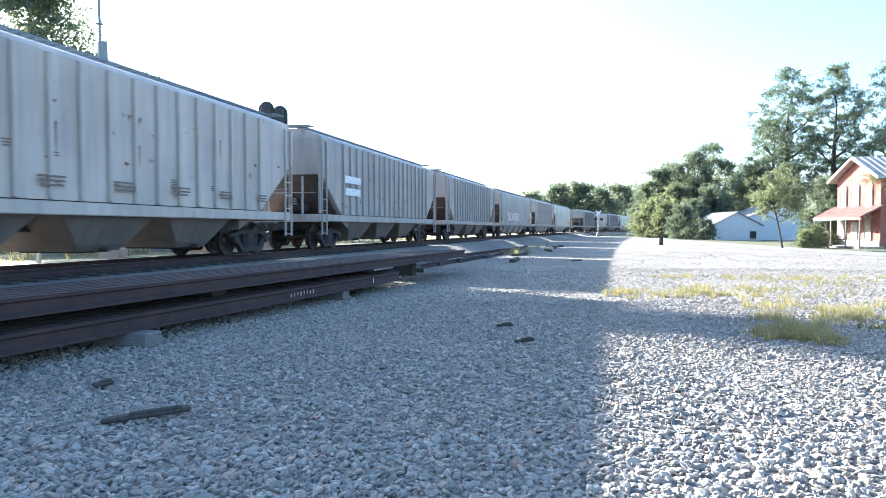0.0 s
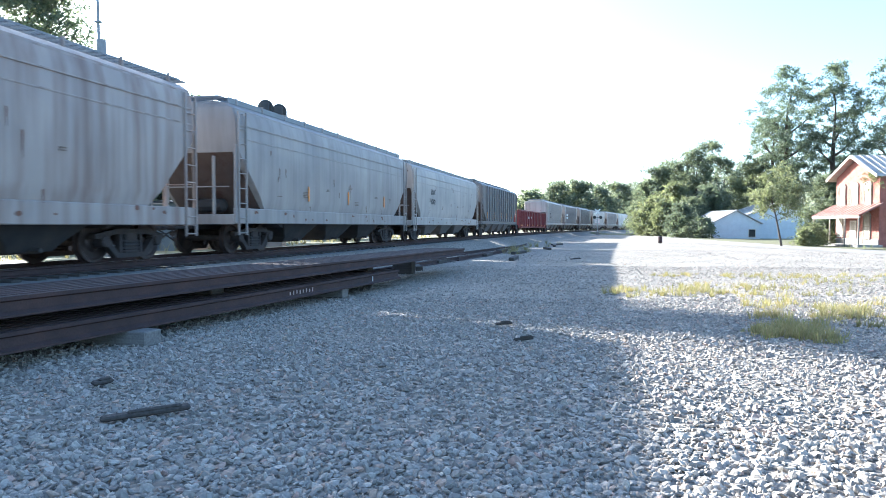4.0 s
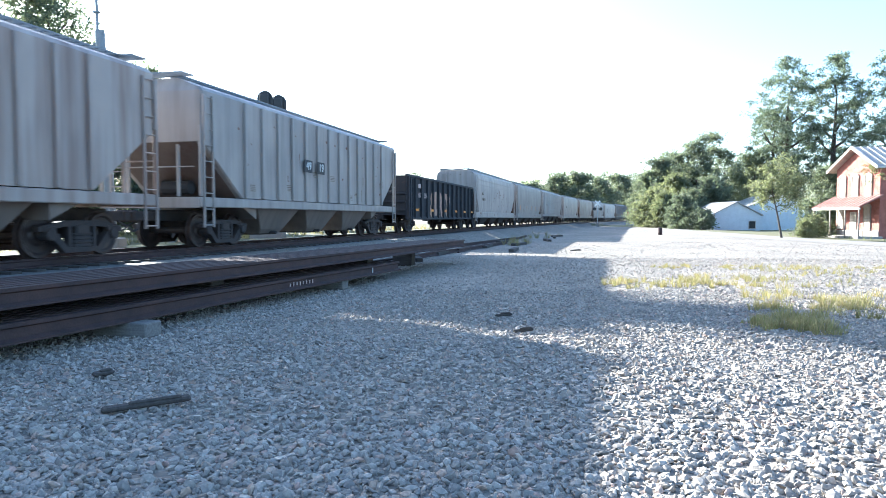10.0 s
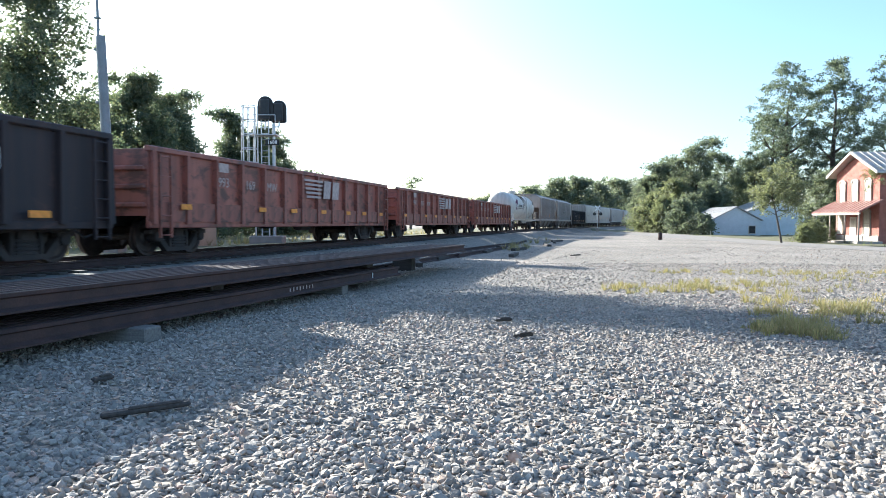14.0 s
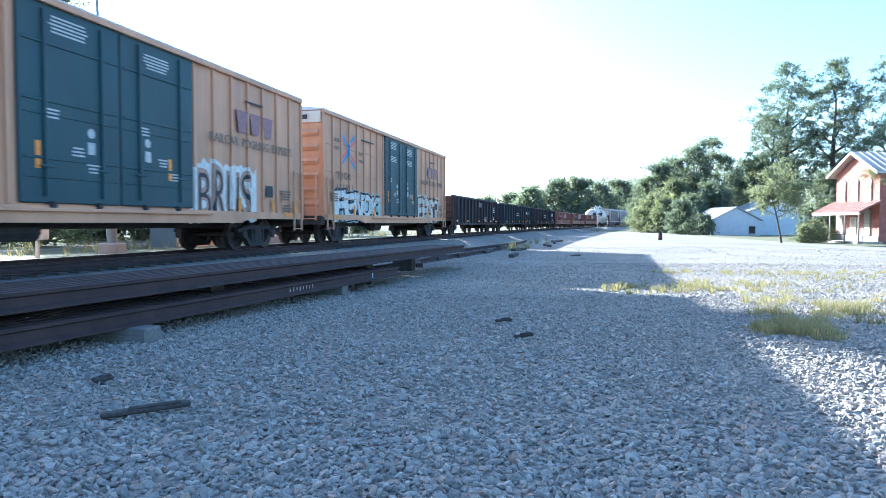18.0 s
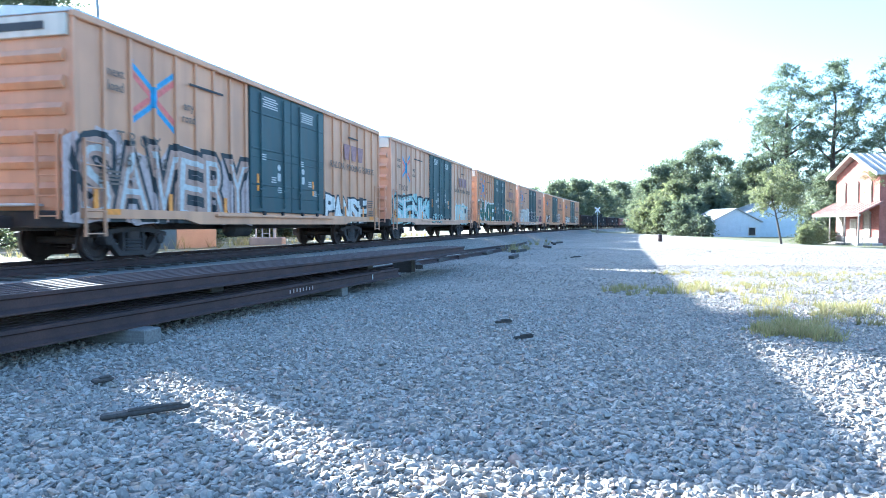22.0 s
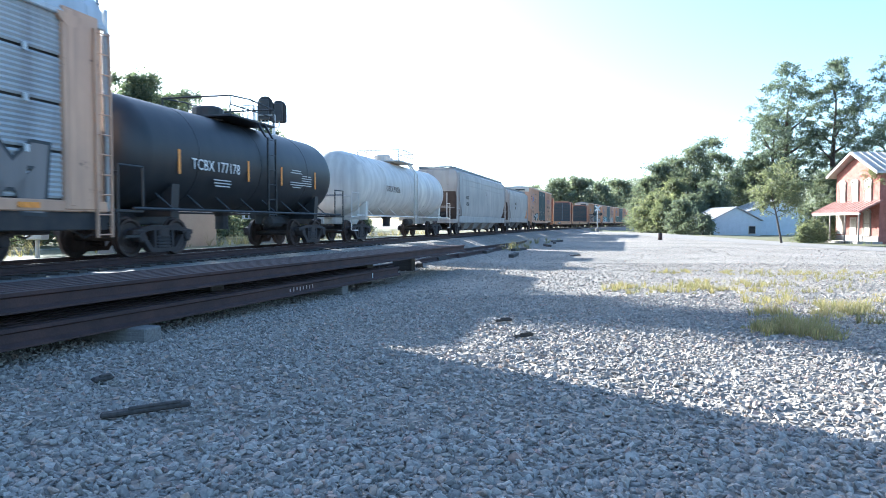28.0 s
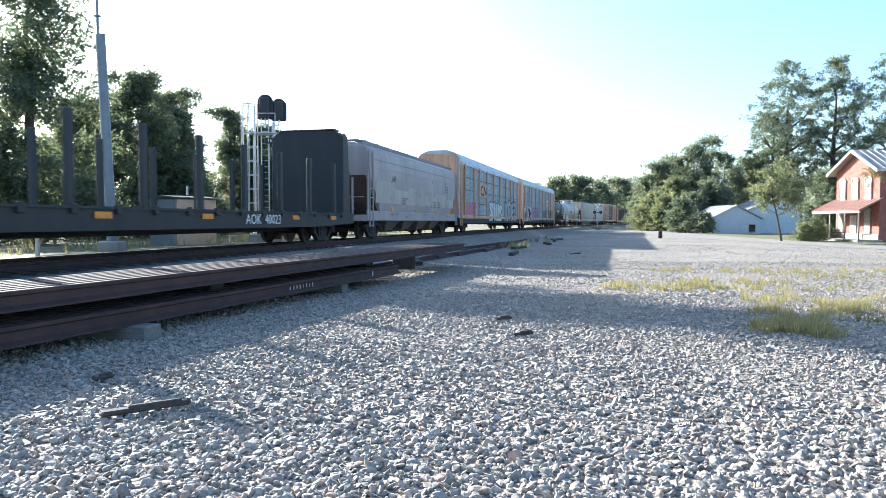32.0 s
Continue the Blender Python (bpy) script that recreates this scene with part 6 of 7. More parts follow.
def tree(label, x, y, height, spread, base, mat, n, size, seed, bushy=0.5, lean=(0, 0), category="tree", name="tree", clump=0.30, layered=1.0, stout=1.0):
    """A forked tapered trunk with limbs and an uneven crown. base: share of the height that is bare trunk."""
    rng = random.Random(seed)
    t = thing(name, label, category, at=pose(x, y, ground_z(x, y) - 0.05))
    b, tips = Build(), []
    r0 = (0.022 * height + 0.05) * stout
    top = Vector((lean[0], lean[1], height * 0.62))
    prev = Vector((0, 0, 0))
    spine = [prev]
    for k in range(1, 6):
        q = top * (k / 5) + Vector((rng.uniform(-0.12, 0.12), rng.uniform(-0.12, 0.12), 0)) * height * 0.05
        b.tube(prev, q, r0 * (1 - 0.14 * (k - 1)), 9, r0 * (1 - 0.14 * k), caps=False)
        prev = q
        spine.append(q)
    n_l = 9
    for k in range(n_l):
        f = base + (0.98 - base) * (k + rng.random() * 0.5) / n_l
        p = spine[0].lerp(spine[-1], f) if f < 1 else spine[-1]
        a = k * 2.4 + rng.uniform(-0.4, 0.4)
        rise = 0.15 + 0.75 * f
        limb(b, p, (math.cos(a), math.sin(a), rise), spread * rng.uniform(0.34, 0.55) * (1.1 - 0.35 * f), r0 * 0.34, 1, rng, tips)
    limb(b, spine[-1], (0.05, 0.0, 1), height * (0.2 if base < 0.3 else 0.12), r0 * 0.3, 2 if base < 0.3 else 1, rng, tips)
    part("trunk", b, M_BARK, t, smooth=True)
    clumps = []
    for p in tips:
        for _ in range(3):
            c = p + Vector((rng.uniform(-1, 1), rng.uniform(-1, 1), rng.uniform(-0.6, 0.7))) * spread * 0.2
            c.z = min(c.z, height * 0.97)
            clumps.append((tuple(c), spread * clump * rng.uniform(0.35, 0.85)))
    for k in range(int(48 * bushy)):
        a, zf = rng.uniform(0, 6.28), rng.uniform(base, 0.95)
        rr = spread * 0.88 * math.sin(math.pi * min(1, 0.25 + 0.75 * (zf - base) / (1 - base))) * rng.random() ** 0.5
        clumps.append(((rr * math.cos(a), rr * math.sin(a), zf * height), spread * clump * rng.uniform(0.4, 1.0)))
    part("crown", leaves_mesh("crown", clumps, n, size, mat, seed, layered), mat, t)
    return t


def at_px(fx, depth):
    """Ground place by its bearing (tangent to the right of straight ahead) and its distance ahead."""
    return fx * depth, depth


# beyond the railway
tree("tall broadleaf tree in full summer leaf behind the railway", -20.4, 34.4, 15.8, 4.2, 0.04, M_LEAF_A, 58000, 0.125, 1, 3.8, clump=0.25)
tree("broadleaf tree with an uneven crown behind the railway", -20.6, 47.0, 11.2, 3.6, 0.03, M_LEAF_A, 38000, 0.14, 2, 4.4, clump=0.21)
tree("broadleaf tree with an uneven crown behind the railway", -20.3, 51.5, 10.9, 2.9, 0.03, M_LEAF_A, 34000, 0.14, 3, 4.2, clump=0.22)
tree("broadleaf tree with an uneven crown behind the railway", -27.0, 56.0, 10.8, 5.0, 0.06, M_LEAF_A, 12000, 0.2, 5, 1.8)
tree("broadleaf tree with an uneven crown behind the railway", -23.2, 58.0, 11.6, 3.2, 0.04, M_LEAF_A, 22000, 0.16, 15, 3.6, clump=0.24)
tree("bushy broadleaf tree between taller ones behind the railway", -24.5, 46.0, 9.0, 3.4, 0.03, M_LEAF_A, 24000, 0.15, 21, 4.0, clump=0.24)
tree("bushy broadleaf tree between taller ones behind the railway", -19.2, 50.5, 9.3, 2.5, 0.03, M_LEAF_A, 20000, 0.15, 22, 4.0, clump=0.25)
tree("low broadleaf tree behind the signal", -16.8, 63.0, 9.8, 2.8, 0.03, M_LEAF_A, 20000, 0.16, 23, 4.0, clump=0.25)
tree("slender broadleaf tree behind the signal", -19.2, 64.0, 11.6, 2.7, 0.06, M_LEAF_A, 24000, 0.16, 6, 4.0, clump=0.24)
tree("broadleaf tree behind the signal", -16.8, 68.0, 9.4, 3.4, 0.05, M_LEAF_A, 20000, 0.18, 7, 3.6, clump=0.24)
tree("low broadleaf tree beyond the railway", -15.5, 80.0, 6.8, 3.4, 0.05, M_LEAF_B, 9000, 0.22, 8, 2.0)
tree("low broadleaf tree beyond the railway", -19.5, 104.0, 6.4, 4.6, 0.05, M_LEAF_B, 6000, 0.3, 9, 1.8)
tree("small sparse tree beyond the railway", -5.6, 120.0, 9.0, 1.8, 0.15, M_LEAF_B, 1600, 0.2, 10, 2.0, clump=0.5)
for k in range(18):
    x, y, _ = line_at(-4 + 5.2 * k, -17 - 2.0 * (k % 3))
    big = 1.0 if k < 11 else 0.5
    tree("leafy shrub beyond the railway", x, y, big * random.uniform(3.6, 5.6), big * random.uniform(2.2, 3.0), 0.03, M_LEAF_D if k % 4 == 0 else M_LEAF_A, 5000, 0.15, 40 + k, 1.8, category="shrub", name="shrub")
# far trees where the line curves out of sight
for k, (fx, dep, h, sp, n) in enumerate(((0.125, 215, 11.5, 7, 6000), (0.16, 225, 14.5, 8, 6500), (0.195, 228, 15.5, 8, 7000), (0.228, 240, 14.5, 8, 6500), (0.258, 268, 17.5, 9, 7000), (0.285, 300, 19, 9.5, 6500), (0.10, 235, 10.5, 8, 5000), (0.06, 250, 9.5, 8, 4500))):
    x, y = at_px(fx, dep)
    tree("hazy far broadleaf tree past the level crossing", x, y, h, sp, 0.05, M_LEAF_B, n, 0.6, 70 + k, 2.2)
# by the road
for k, (fx, dep, h, sp, n, m, b) in enumerate(((0.312, 120, 11.6, 5.0, 13000, M_LEAF_B, 0.03), (0.364, 122, 16.2, 5.4, 15000, M_LEAF_B, 0.03), (0.292, 121, 9.0, 3.8, 9000, M_LEAF_B, 0.02), (0.405, 126, 14.4, 5.6, 13000, M_LEAF_B, 0.03), (0.338, 125, 13.2, 5.2, 12000, M_LEAF_B, 0.03),
                                                (0.335, 113, 8.4, 4.6, 11000, M_LEAF_D, 0.02), (0.385, 110, 8.0, 4.6, 10000, M_LEAF_B, 0.02), (0.300, 112, 6.0, 3.4, 7000, M_LEAF_D, 0.02), (0.318, 108, 5.2, 3.0, 6000, M_LEAF_D, 0.02), (0.36, 107, 5.6, 3.4, 6000, M_LEAF_B, 0.02), (0.44, 132, 13.8, 6.0, 10000, M_LEAF_B, 0.05))):
    x, y = at_px(fx, dep)
    tree("dense broadleaf tree beside the road", x, y, h, sp, b, m, n, 0.25, 90 + k, 3.0, clump=0.25)
for k, (fx, dep, h, sp, n) in enumerate(((0.497, 114, 29.2, 7.6, 24000), (0.562, 112, 29.4, 6.4, 20000), (0.472, 116, 22.6, 5.0, 8000), (0.64, 106, 28.8, 7.0, 20000))):
    x, y = at_px(fx, dep)
    tree("tall open-crowned pine tree behind the old brick house", x, y, h, sp, 0.36, M_LEAF_C, n, 0.20, 220 + k, 2.6, lean=(-0.6 + 0.5 * k, 0), clump=0.17, layered=0.5)
for k, (fx, dep, h, sp, n, m, b) in enumerate(((0.448, 116, 13.0, 4.2, 9000, M_LEAF_D, 0.3), (0.498, 116, 12.5, 4.2, 8000, M_LEAF_B, 0.3), (0.345, 96, 4.5, 2.6, 5000, M_LEAF_B, 0.02), (0.375, 93, 2.6, 1.8, 3000, M_LEAF_B, 0.02), (0.555, 82, 7.5, 3.6, 8000, M_LEAF_B, 0.08), (0.595, 80, 8.5, 4.0, 7000, M_LEAF_B, 0.1))):
    x, y = at_px(fx, dep)
    tree("leafy tree in front of the pines", x, y, h, sp, b, m, n, 0.22, 130 + k, 2.0)
x, y = at_px(0.489, 57)
tree("slim young tree on the verge", x, y, 6.8, 2.5, 0.50, M_LEAF_D, 5200, 0.13, 141, 1.2, lean=(-0.9, 0), clump=0.28, stout=0.5)
for k, (fx, dep, h, sp) in enumerate(((0.522, 60, 1.4, 1.0), (0.536, 61, 1.8, 1.2), (0.552, 64.5, 1.3, 1.0))):
    x, y = at_px(fx, dep)
    tree("leafy green shrub beside the porch", x, y, h, sp, 0.02, M_LEAF_D, 2600, 0.12, 150 + k, 1.6, category="shrub", name="shrub")

# ---- old brick house ----
M_BRICK = surface("red_brick", (0.36, 0.13, 0.10), (0.22, 0.08, 0.065), 0.9, 0, 3.0, 0.8, 0.5, (1, 1, 3), 60)
M_MORTAR = surface("brick_wall_mortar", (0.34, 0.145, 0.115), (0.22, 0.09, 0.07), 0.95, 0, 2.2, 0.8, 0.4)
M_TINROOF = surface("weathered_tin_roof", (0.42, 0.42, 0.41), (0.30, 0.24, 0.20), 0.5, 0.5, 2.0, 0.6, 0.1)
M_RUSTROOF = surface("rusty_tin_roof", (0.24, 0.10, 0.08), (0.34, 0.24, 0.20), 0.8, 0.0, 2.0, 0.8, 0.2)
M_TRIM = surface("peeling_white_trim", (0.58, 0.54, 0.48), (0.36, 0.31, 0.26), 0.8, 0, 4.0, 0.6, 0.2)
M_BOARD = surface("pale_window_board", (0.42, 0.38, 0.32), (0.30, 0.27, 0.23), 0.85, 0, 3.0, 0.5, 0.2)
M_POST = surface("grey_porch_post", (0.30, 0.25, 0.21), (0.20, 0.16, 0.13), 0.9, 0, 4.0, 0.6, 0.4)
M_SIDING = surface("white_metal_siding", (0.66, 0.69, 0.72), (0.50, 0.52, 0.54), 0.6, 0, 1.5, 0.4, 0.1)
M_DARKGLASS = surface("dim_window_glass", (0.03, 0.035, 0.04), (0.05, 0.055, 0.06), 0.12, 0, 2.0, 0.4, 0.0)
M_CONC = surface("pale_concrete", (0.38, 0.34, 0.30), (0.28, 0.25, 0.22), 0.9, 0, 2.0, 0.6, 0.3)

HX, HY, HZ = 36.5, 58.0, -0.62
house = thing("house", "derelict two-storey red brick house with a tin roof and porch", "house", at=pose(HX, HY, HZ))
WY, WX, EH, PK = 6.4, 11.0, 6.2, 7.75
part("wall", Build().box((WX / 2, WY / 2, EH / 2), (WX, WY, EH)).prism([(0.02, EH), (WY - 0.02, EH), (WY / 2, PK)], 0.0, WX), M_MORTAR, house, "red brick wall")
roof = part("roof", Build().prism([(-0.55, EH - 0.28), (WY / 2, PK + 0.12), (WY + 0.55, EH - 0.28), (WY + 0.55, EH - 0.14), (WY / 2, PK + 0.27), (-0.55, EH - 0.14)], -0.6, WX + 0.4), M_TINROOF, house, "grey standing-seam tin roof")
for k in range(18):
    part("roof_seam", Build().prism([(-0.55, EH - 0.12), (WY / 2, PK + 0.29), (WY / 2, PK + 0.34), (-0.55, EH - 0.07)], -0.03, 0.03), M_TINROOF, roof, at=pose(-0.5 + 0.65 * k, 0, 0))
part("bargeboard", Build().prism([(-0.6, EH - 0.34), (WY / 2, PK + 0.08), (WY + 0.6, EH - 0.34), (WY + 0.6, EH - 0.08), (WY / 2, PK + 0.30), (-0.6, EH - 0.08)], -0.68, -0.60), M_TRIM, roof, "peeling white bargeboard")
for yy, zz, hh in ((1.5, 4.5, 1.7), (3.4, 4.5, 1.7), (5.3, 4.5, 1.7), (1.6, 1.75, 1.9), (5.6, 1.7, 1.6)):
    wn_ = part("window", Build().box((-0.03, yy, zz), (0.10, 0.95, hh), 0.01).box((-0.03, yy, zz + hh / 2 + 0.08), (0.10, 0.7, 0.16), 0.02), M_BOARD, house, "boarded arched window")
    arch = [(yy + 0.56 * math.cos(a), zz + hh / 2 - 0.02 + 0.34 * math.sin(a)) for a in np.linspace(0, math.pi, 9)]
    part("window_arch", Build().prism(arch + [(yy + 0.44 * math.cos(a), zz + hh / 2 - 0.02 + 0.22 * math.sin(a)) for a in np.linspace(math.pi, 0, 9)], -0.13, -0.02), M_BOARD, wn_, "pale arched window head")
    part("window_sill", Build().box((-0.08, yy, zz - hh / 2 - 0.06), (0.2, 1.1, 0.12), 0.01), M_TRIM, wn_)
    part("window_frame", Build().box((-0.09, yy - 0.46, zz), (0.05, 0.08, hh)).box((-0.09, yy + 0.46, zz), (0.05, 0.08, hh)).box((-0.09, yy, zz), (0.05, 0.9, 0.06)), M_POST, wn_)
part("wall_base", Build().box((-0.02, WY / 2, 0.42), (0.10, WY - 0.04, 0.55), 0.01), M_CONC, house, "pale whitewashed wall base")
door = part("door", Build().box((-0.04, 3.6, 1.25), (0.10, 0.95, 2.1), 0.01), M_TRIM, house, "white panelled front door")
part("door_panel", Build().box((-0.10, 3.6, 1.75), (0.02, 0.55, 0.8), 0.005), M_BOARD, door)
part("door_panel", Build().box((-0.10, 3.6, 0.75), (0.02, 0.55, 0.7), 0.005), M_BOARD, door)
porch = part("porch_roof", Build().prism([(-2.0, 2.62), (0.0, 3.62), (0.0, 3.72), (-2.0, 2.72)], -0.5, WY + 0.5, "y"), M_RUSTROOF, house, "rusty sloping tin porch roof")
for k in range(13):
    part("roof_seam", Build().prism([(-2.02, 2.72), (0.0, 3.72), (0.0, 3.77), (-2.02, 2.77)], -0.025, 0.025, "y"), M_RUSTROOF, porch, at=pose(0, -0.4 + (WY + 0.8) * k / 12, 0))
part("porch_beam", Build().box((-1.9, WY / 2, 2.55), (0.12, WY + 0.9, 0.14), 0.01), M_TRIM, house)
for yy in (-0.3, 1.7, 4.0, WY + 0.3):
    part("porch_post", Build().box((-1.9, yy, 1.25), (0.11, 0.11, 2.55), 0.015), M_POST, house)
part("porch_floor", Build().box((-1.0, WY / 2, 0.1), (2.1, WY + 0.9, 0.25), 0.02), M_CONC, house)
part("chimney", Build().box((7.5, WY / 2, PK + 0.4), (0.8, 0.8, 1.6), 0.02), M_BRICK, house)
wn_ = part("window", Build().box((1.6, -0.03, 1.55), (1.1, 0.10, 1.9), 0.01), M_TRIM, house, "white-framed window")
part("pane", Build().box((1.6, -0.09, 1.55), (0.8, 0.02, 1.6)), M_DARKGLASS, wn_)
part("balcony", Build().box((3.4, -0.7, 3.35), (5.2, 1.4, 0.14), 0.01).box((3.4, -1.36, 4.2), (5.2, 0.08, 0.1)).box((3.4, -1.36, 3.8), (5.2, 0.05, 0.06)), M_BRICK, house, "brick-red side balcony")
creep = random.Random(12)
part("creeper", leaves_mesh("creeper", [((-0.15 + creep.uniform(-0.1, 0.5), creep.uniform(-0.2, 2.0), 6.3 - creep.random() ** 1.6 * 1.6), creep.uniform(0.12, 0.34)) for k in range(34)], 2600, 0.07, M_LEAF_D, 12), M_LEAF_D, house, "green creeper hanging from the eave")
brick_mesh = Build().box((0, 0, 0), (0.03, 0.205, 0.068), 0.004).mesh("brick", M_BRICK)
rng = random.Random(5)
count = 0
for row in range(78):
    z = 0.35 + row * 0.0765
    for k in range(30):
        y = 0.11 + k * 0.215 + (0.107 if row % 2 else 0)
        if y > WY - 0.1 or count >= 300 or rng.random() > 0.16:
            continue
        if any(abs(y - a) < 0.6 and abs(z - c) < h / 2 + 0.2 for a, c, h in ((1.5, 4.5, 1.7), (3.4, 4.5, 1.7), (5.3, 4.5, 1.7), (1.6, 1.75, 1.9), (5.6, 1.7, 1.6), (3.6, 1.25, 2.1))) or 3.4 < z < 3.95:
            continue
        part("brick", brick_mesh, M_BRICK, house, at=pose(-0.008, y, z))
        count += 1


def shed(x, y, z, wx, wy, eave, peak, label, turn=0.0, lean_to=False):
    s = thing("shed", label, "shed", at=pose(x, y, z, 0, 0, turn))
    part("wall", Build().prism([(-wx / 2, 0), (wx / 2, 0), (wx / 2, eave), (0, peak), (-wx / 2, eave)], 0, wy, "y"), M_SIDING, s, "white metal siding")
    r = part("roof", Build().prism([(-wx / 2 - 0.3, eave - 0.12), (0, peak + 0.04), (wx / 2 + 0.3, eave - 0.12), (wx / 2 + 0.3, eave), (0, peak + 0.16), (-wx / 2 - 0.3, eave)], -0.25, wy + 0.25, "y"), M_TINROOF, s, "dull tin roof")
    for k in range(int(wy / 0.9)):
        part("roof_seam", Build().prism([(-wx / 2 - 0.3, eave + 0.01), (0, peak + 0.17), (wx / 2 + 0.3, eave + 0.01), (0, peak + 0.21)], -0.03, 0.03, "y"), M_TINROOF, r, at=pose(0, 0.3 + k * 0.9, 0))
    for k in range(int(wx / 0.6)):
        part("siding_rib", Build().box((-wx / 2 + 0.3 + k * 0.6, -0.01, eave / 2), (0.05, 0.03, eave)), M_SIDING, s)
    return s


s1 = shed(40.2, 95, -0.92, 6.6, 9.0, 2.5, 4.2, "low white gabled shed at the roadside")
w_ = part("window", Build().box((2.15, -0.04, 1.15), (1.0, 0.08, 1.15), 0.01), M_TRIM, s1)
part("pane", Build().box((2.15, -0.085, 1.15), (0.82, 0.02, 0.97)), M_DARKGLASS, w_)
s2 = shed(48.6, 100, -0.92, 10.5, 12.0, 3.4, 5.4, "larger white gabled shed with a pale tin roof", -6)
for xx, ww in ((-4.2, 1.3), (3.2, 1.3)):
    w_ = part("window", Build().box((xx, -0.04, 1.1), (ww, 0.08, 1.5), 0.01), M_TRIM, s2)
    part("pane", Build().box((xx, -0.085, 1.1), (ww - 0.2, 0.02, 1.3)), M_DARKGLASS, w_)

# ---- signals, poles and the equipment hut behind the line ----
sg = thing("railway_signal", "two-headed dark railway signal on a caged ladder mast", "railway signal", at=pose(-9.1, 36.0, ground_z(-9.1, 36.0)))
part("mast", Build().tube((0.35, 0, 0), (0.35, 0, 6.2), 0.085, 12), M_GALV, sg, smooth=True)
part("mast", Build().tube((-0.62, 0, 0.4), (-0.62, 0, 7.0), 0.05, 10), M_GALV, sg, smooth=True)
part("foundation", Build().box((0, 0, 0.15), (1.7, 0.9, 0.5), 0.04), M_CONC, sg)
lad = Build()
for xx in (-0.30, 0.08):
    lad.box((xx, 0.05, 3.4), (0.05, 0.05, 6.2))
for k in range(20):
    lad.tube((-0.30, 0.05, 0.6 + 0.3 * k), (0.08, 0.05, 0.6 + 0.3 * k), 0.016, 6)
part("ladder", lad, M_GALV, sg)
cage = Build()
for k in range(9):
    z = 1.3 + 0.72 * k
    pts = [(-0.86 + 0.42 * math.cos(a), -0.1 + 0.42 * math.sin(a), z) for a in np.linspace(0, 2 * math.pi, 13)]
    cage.path(pts, 0.026, 5)
for k in range(9):
    a = 2 * math.pi * k / 9
    cage.tube((-0.86 + 0.42 * math.cos(a), -0.1 + 0.42 * math.sin(a), 1.3), (-0.86 + 0.42 * math.cos(a), -0.1 + 0.42 * math.sin(a), 7.06), 0.022, 5)
part("ladder_cage", cage, M_GALV, sg, "galvanized safety cage")
part("platform", Build().box((-0.2, 0.1, 5.6), (1.5, 0.8, 0.06), 0.01).path([(-0.9, -0.3, 5.6), (-0.9, -0.3, 6.6), (0.5, -0.3, 6.6), (0.5, -0.3, 5.6)], 0.022), M_GALV, sg)


def signal_head(x, z, w, h, back):
    poly = [(x + w / 2 * math.cos(a), z + (h - w / 2 - h / 2) + w / 2 * math.sin(a)) for a in np.linspace(0, math.pi, 15)] + [(x - w / 2, z - h / 2 + 0.08), (x - w / 2 + 0.08, z - h / 2), (x + w / 2 - 0.08, z - h / 2), (x + w / 2, z - h / 2 + 0.08)]
    p = part("signal_head", Build().prism(poly, back - 0.03, back + 0.03, "y").box((x, back - 0.14, z - 0.06), (w * 0.6, 0.24, h * 0.8), 0.04), M_SIGNAL, sg, "black rounded signal backboard")
    for k in range(3):
        part("lamp_hood", Build().tube((x, back + 0.03, z - 0.36 + 0.34 * k), (x, back + 0.36, z - 0.36 + 0.34 * k), 0.13, 12, caps=False), M_SIGNAL, p)
    return p


signal_head(-0.10, 6.98, 0.80, 1.30, 0.12)
signal_head(0.55, 6.86, 0.80, 1.18, 0.34)
part("head_bracket", Build().path([(0.35, 0, 6.0), (0.60, 0.1, 6.05), (0.60, 0.2, 6.4)], 0.04, 8).path([(-0.1, 0, 5.9), (-0.1, 0.1, 6.4)], 0.04, 8), M_GALV, sg)
part("number_board", Build().box((0.30, -0.12, 5.22), (0.72, 0.02, 0.3), 0.005), M_SIGNAL, sg, "small dark number board")
part("lettering", text_mesh("1688", 0.26, M_WHITE), M_WHITE, sg, at=pose(0.30, -0.135, 5.22, 90, 0, 0))

pole = thing("tall_pole", "tall grey steel pole with a thin mast beside it", "pole", at=pose(-11.46, 24.0, ground_z(-11.46, 24.0)))
part("pole_tube", Build().tube((0, 0, 0.3), (-0.28, 0, 7.45), 0.17, 14, 0.155), M_POLE, pole, smooth=True)
part("mast", Build().tube((-0.28, 0.1, 1.2), (-0.48, 0.1, 11.5), 0.05, 10, 0.045), M_POLE, pole, smooth=True)
part("mast_clamp", Build().box((-0.32, 0.06, 5.2), (0.34, 0.2, 0.1), 0.02).box((-0.36, 0.06, 7.0), (0.3, 0.2, 0.1), 0.02).box((-0.42, 0.1, 8.1), (0.22, 0.14, 0.06), 0.01), M_POLE, pole)
part("foundation", Build().box((0, 0, 0.12), (0.7, 0.7, 0.5), 0.04), M_CONC, pole, "concrete pole foundation")

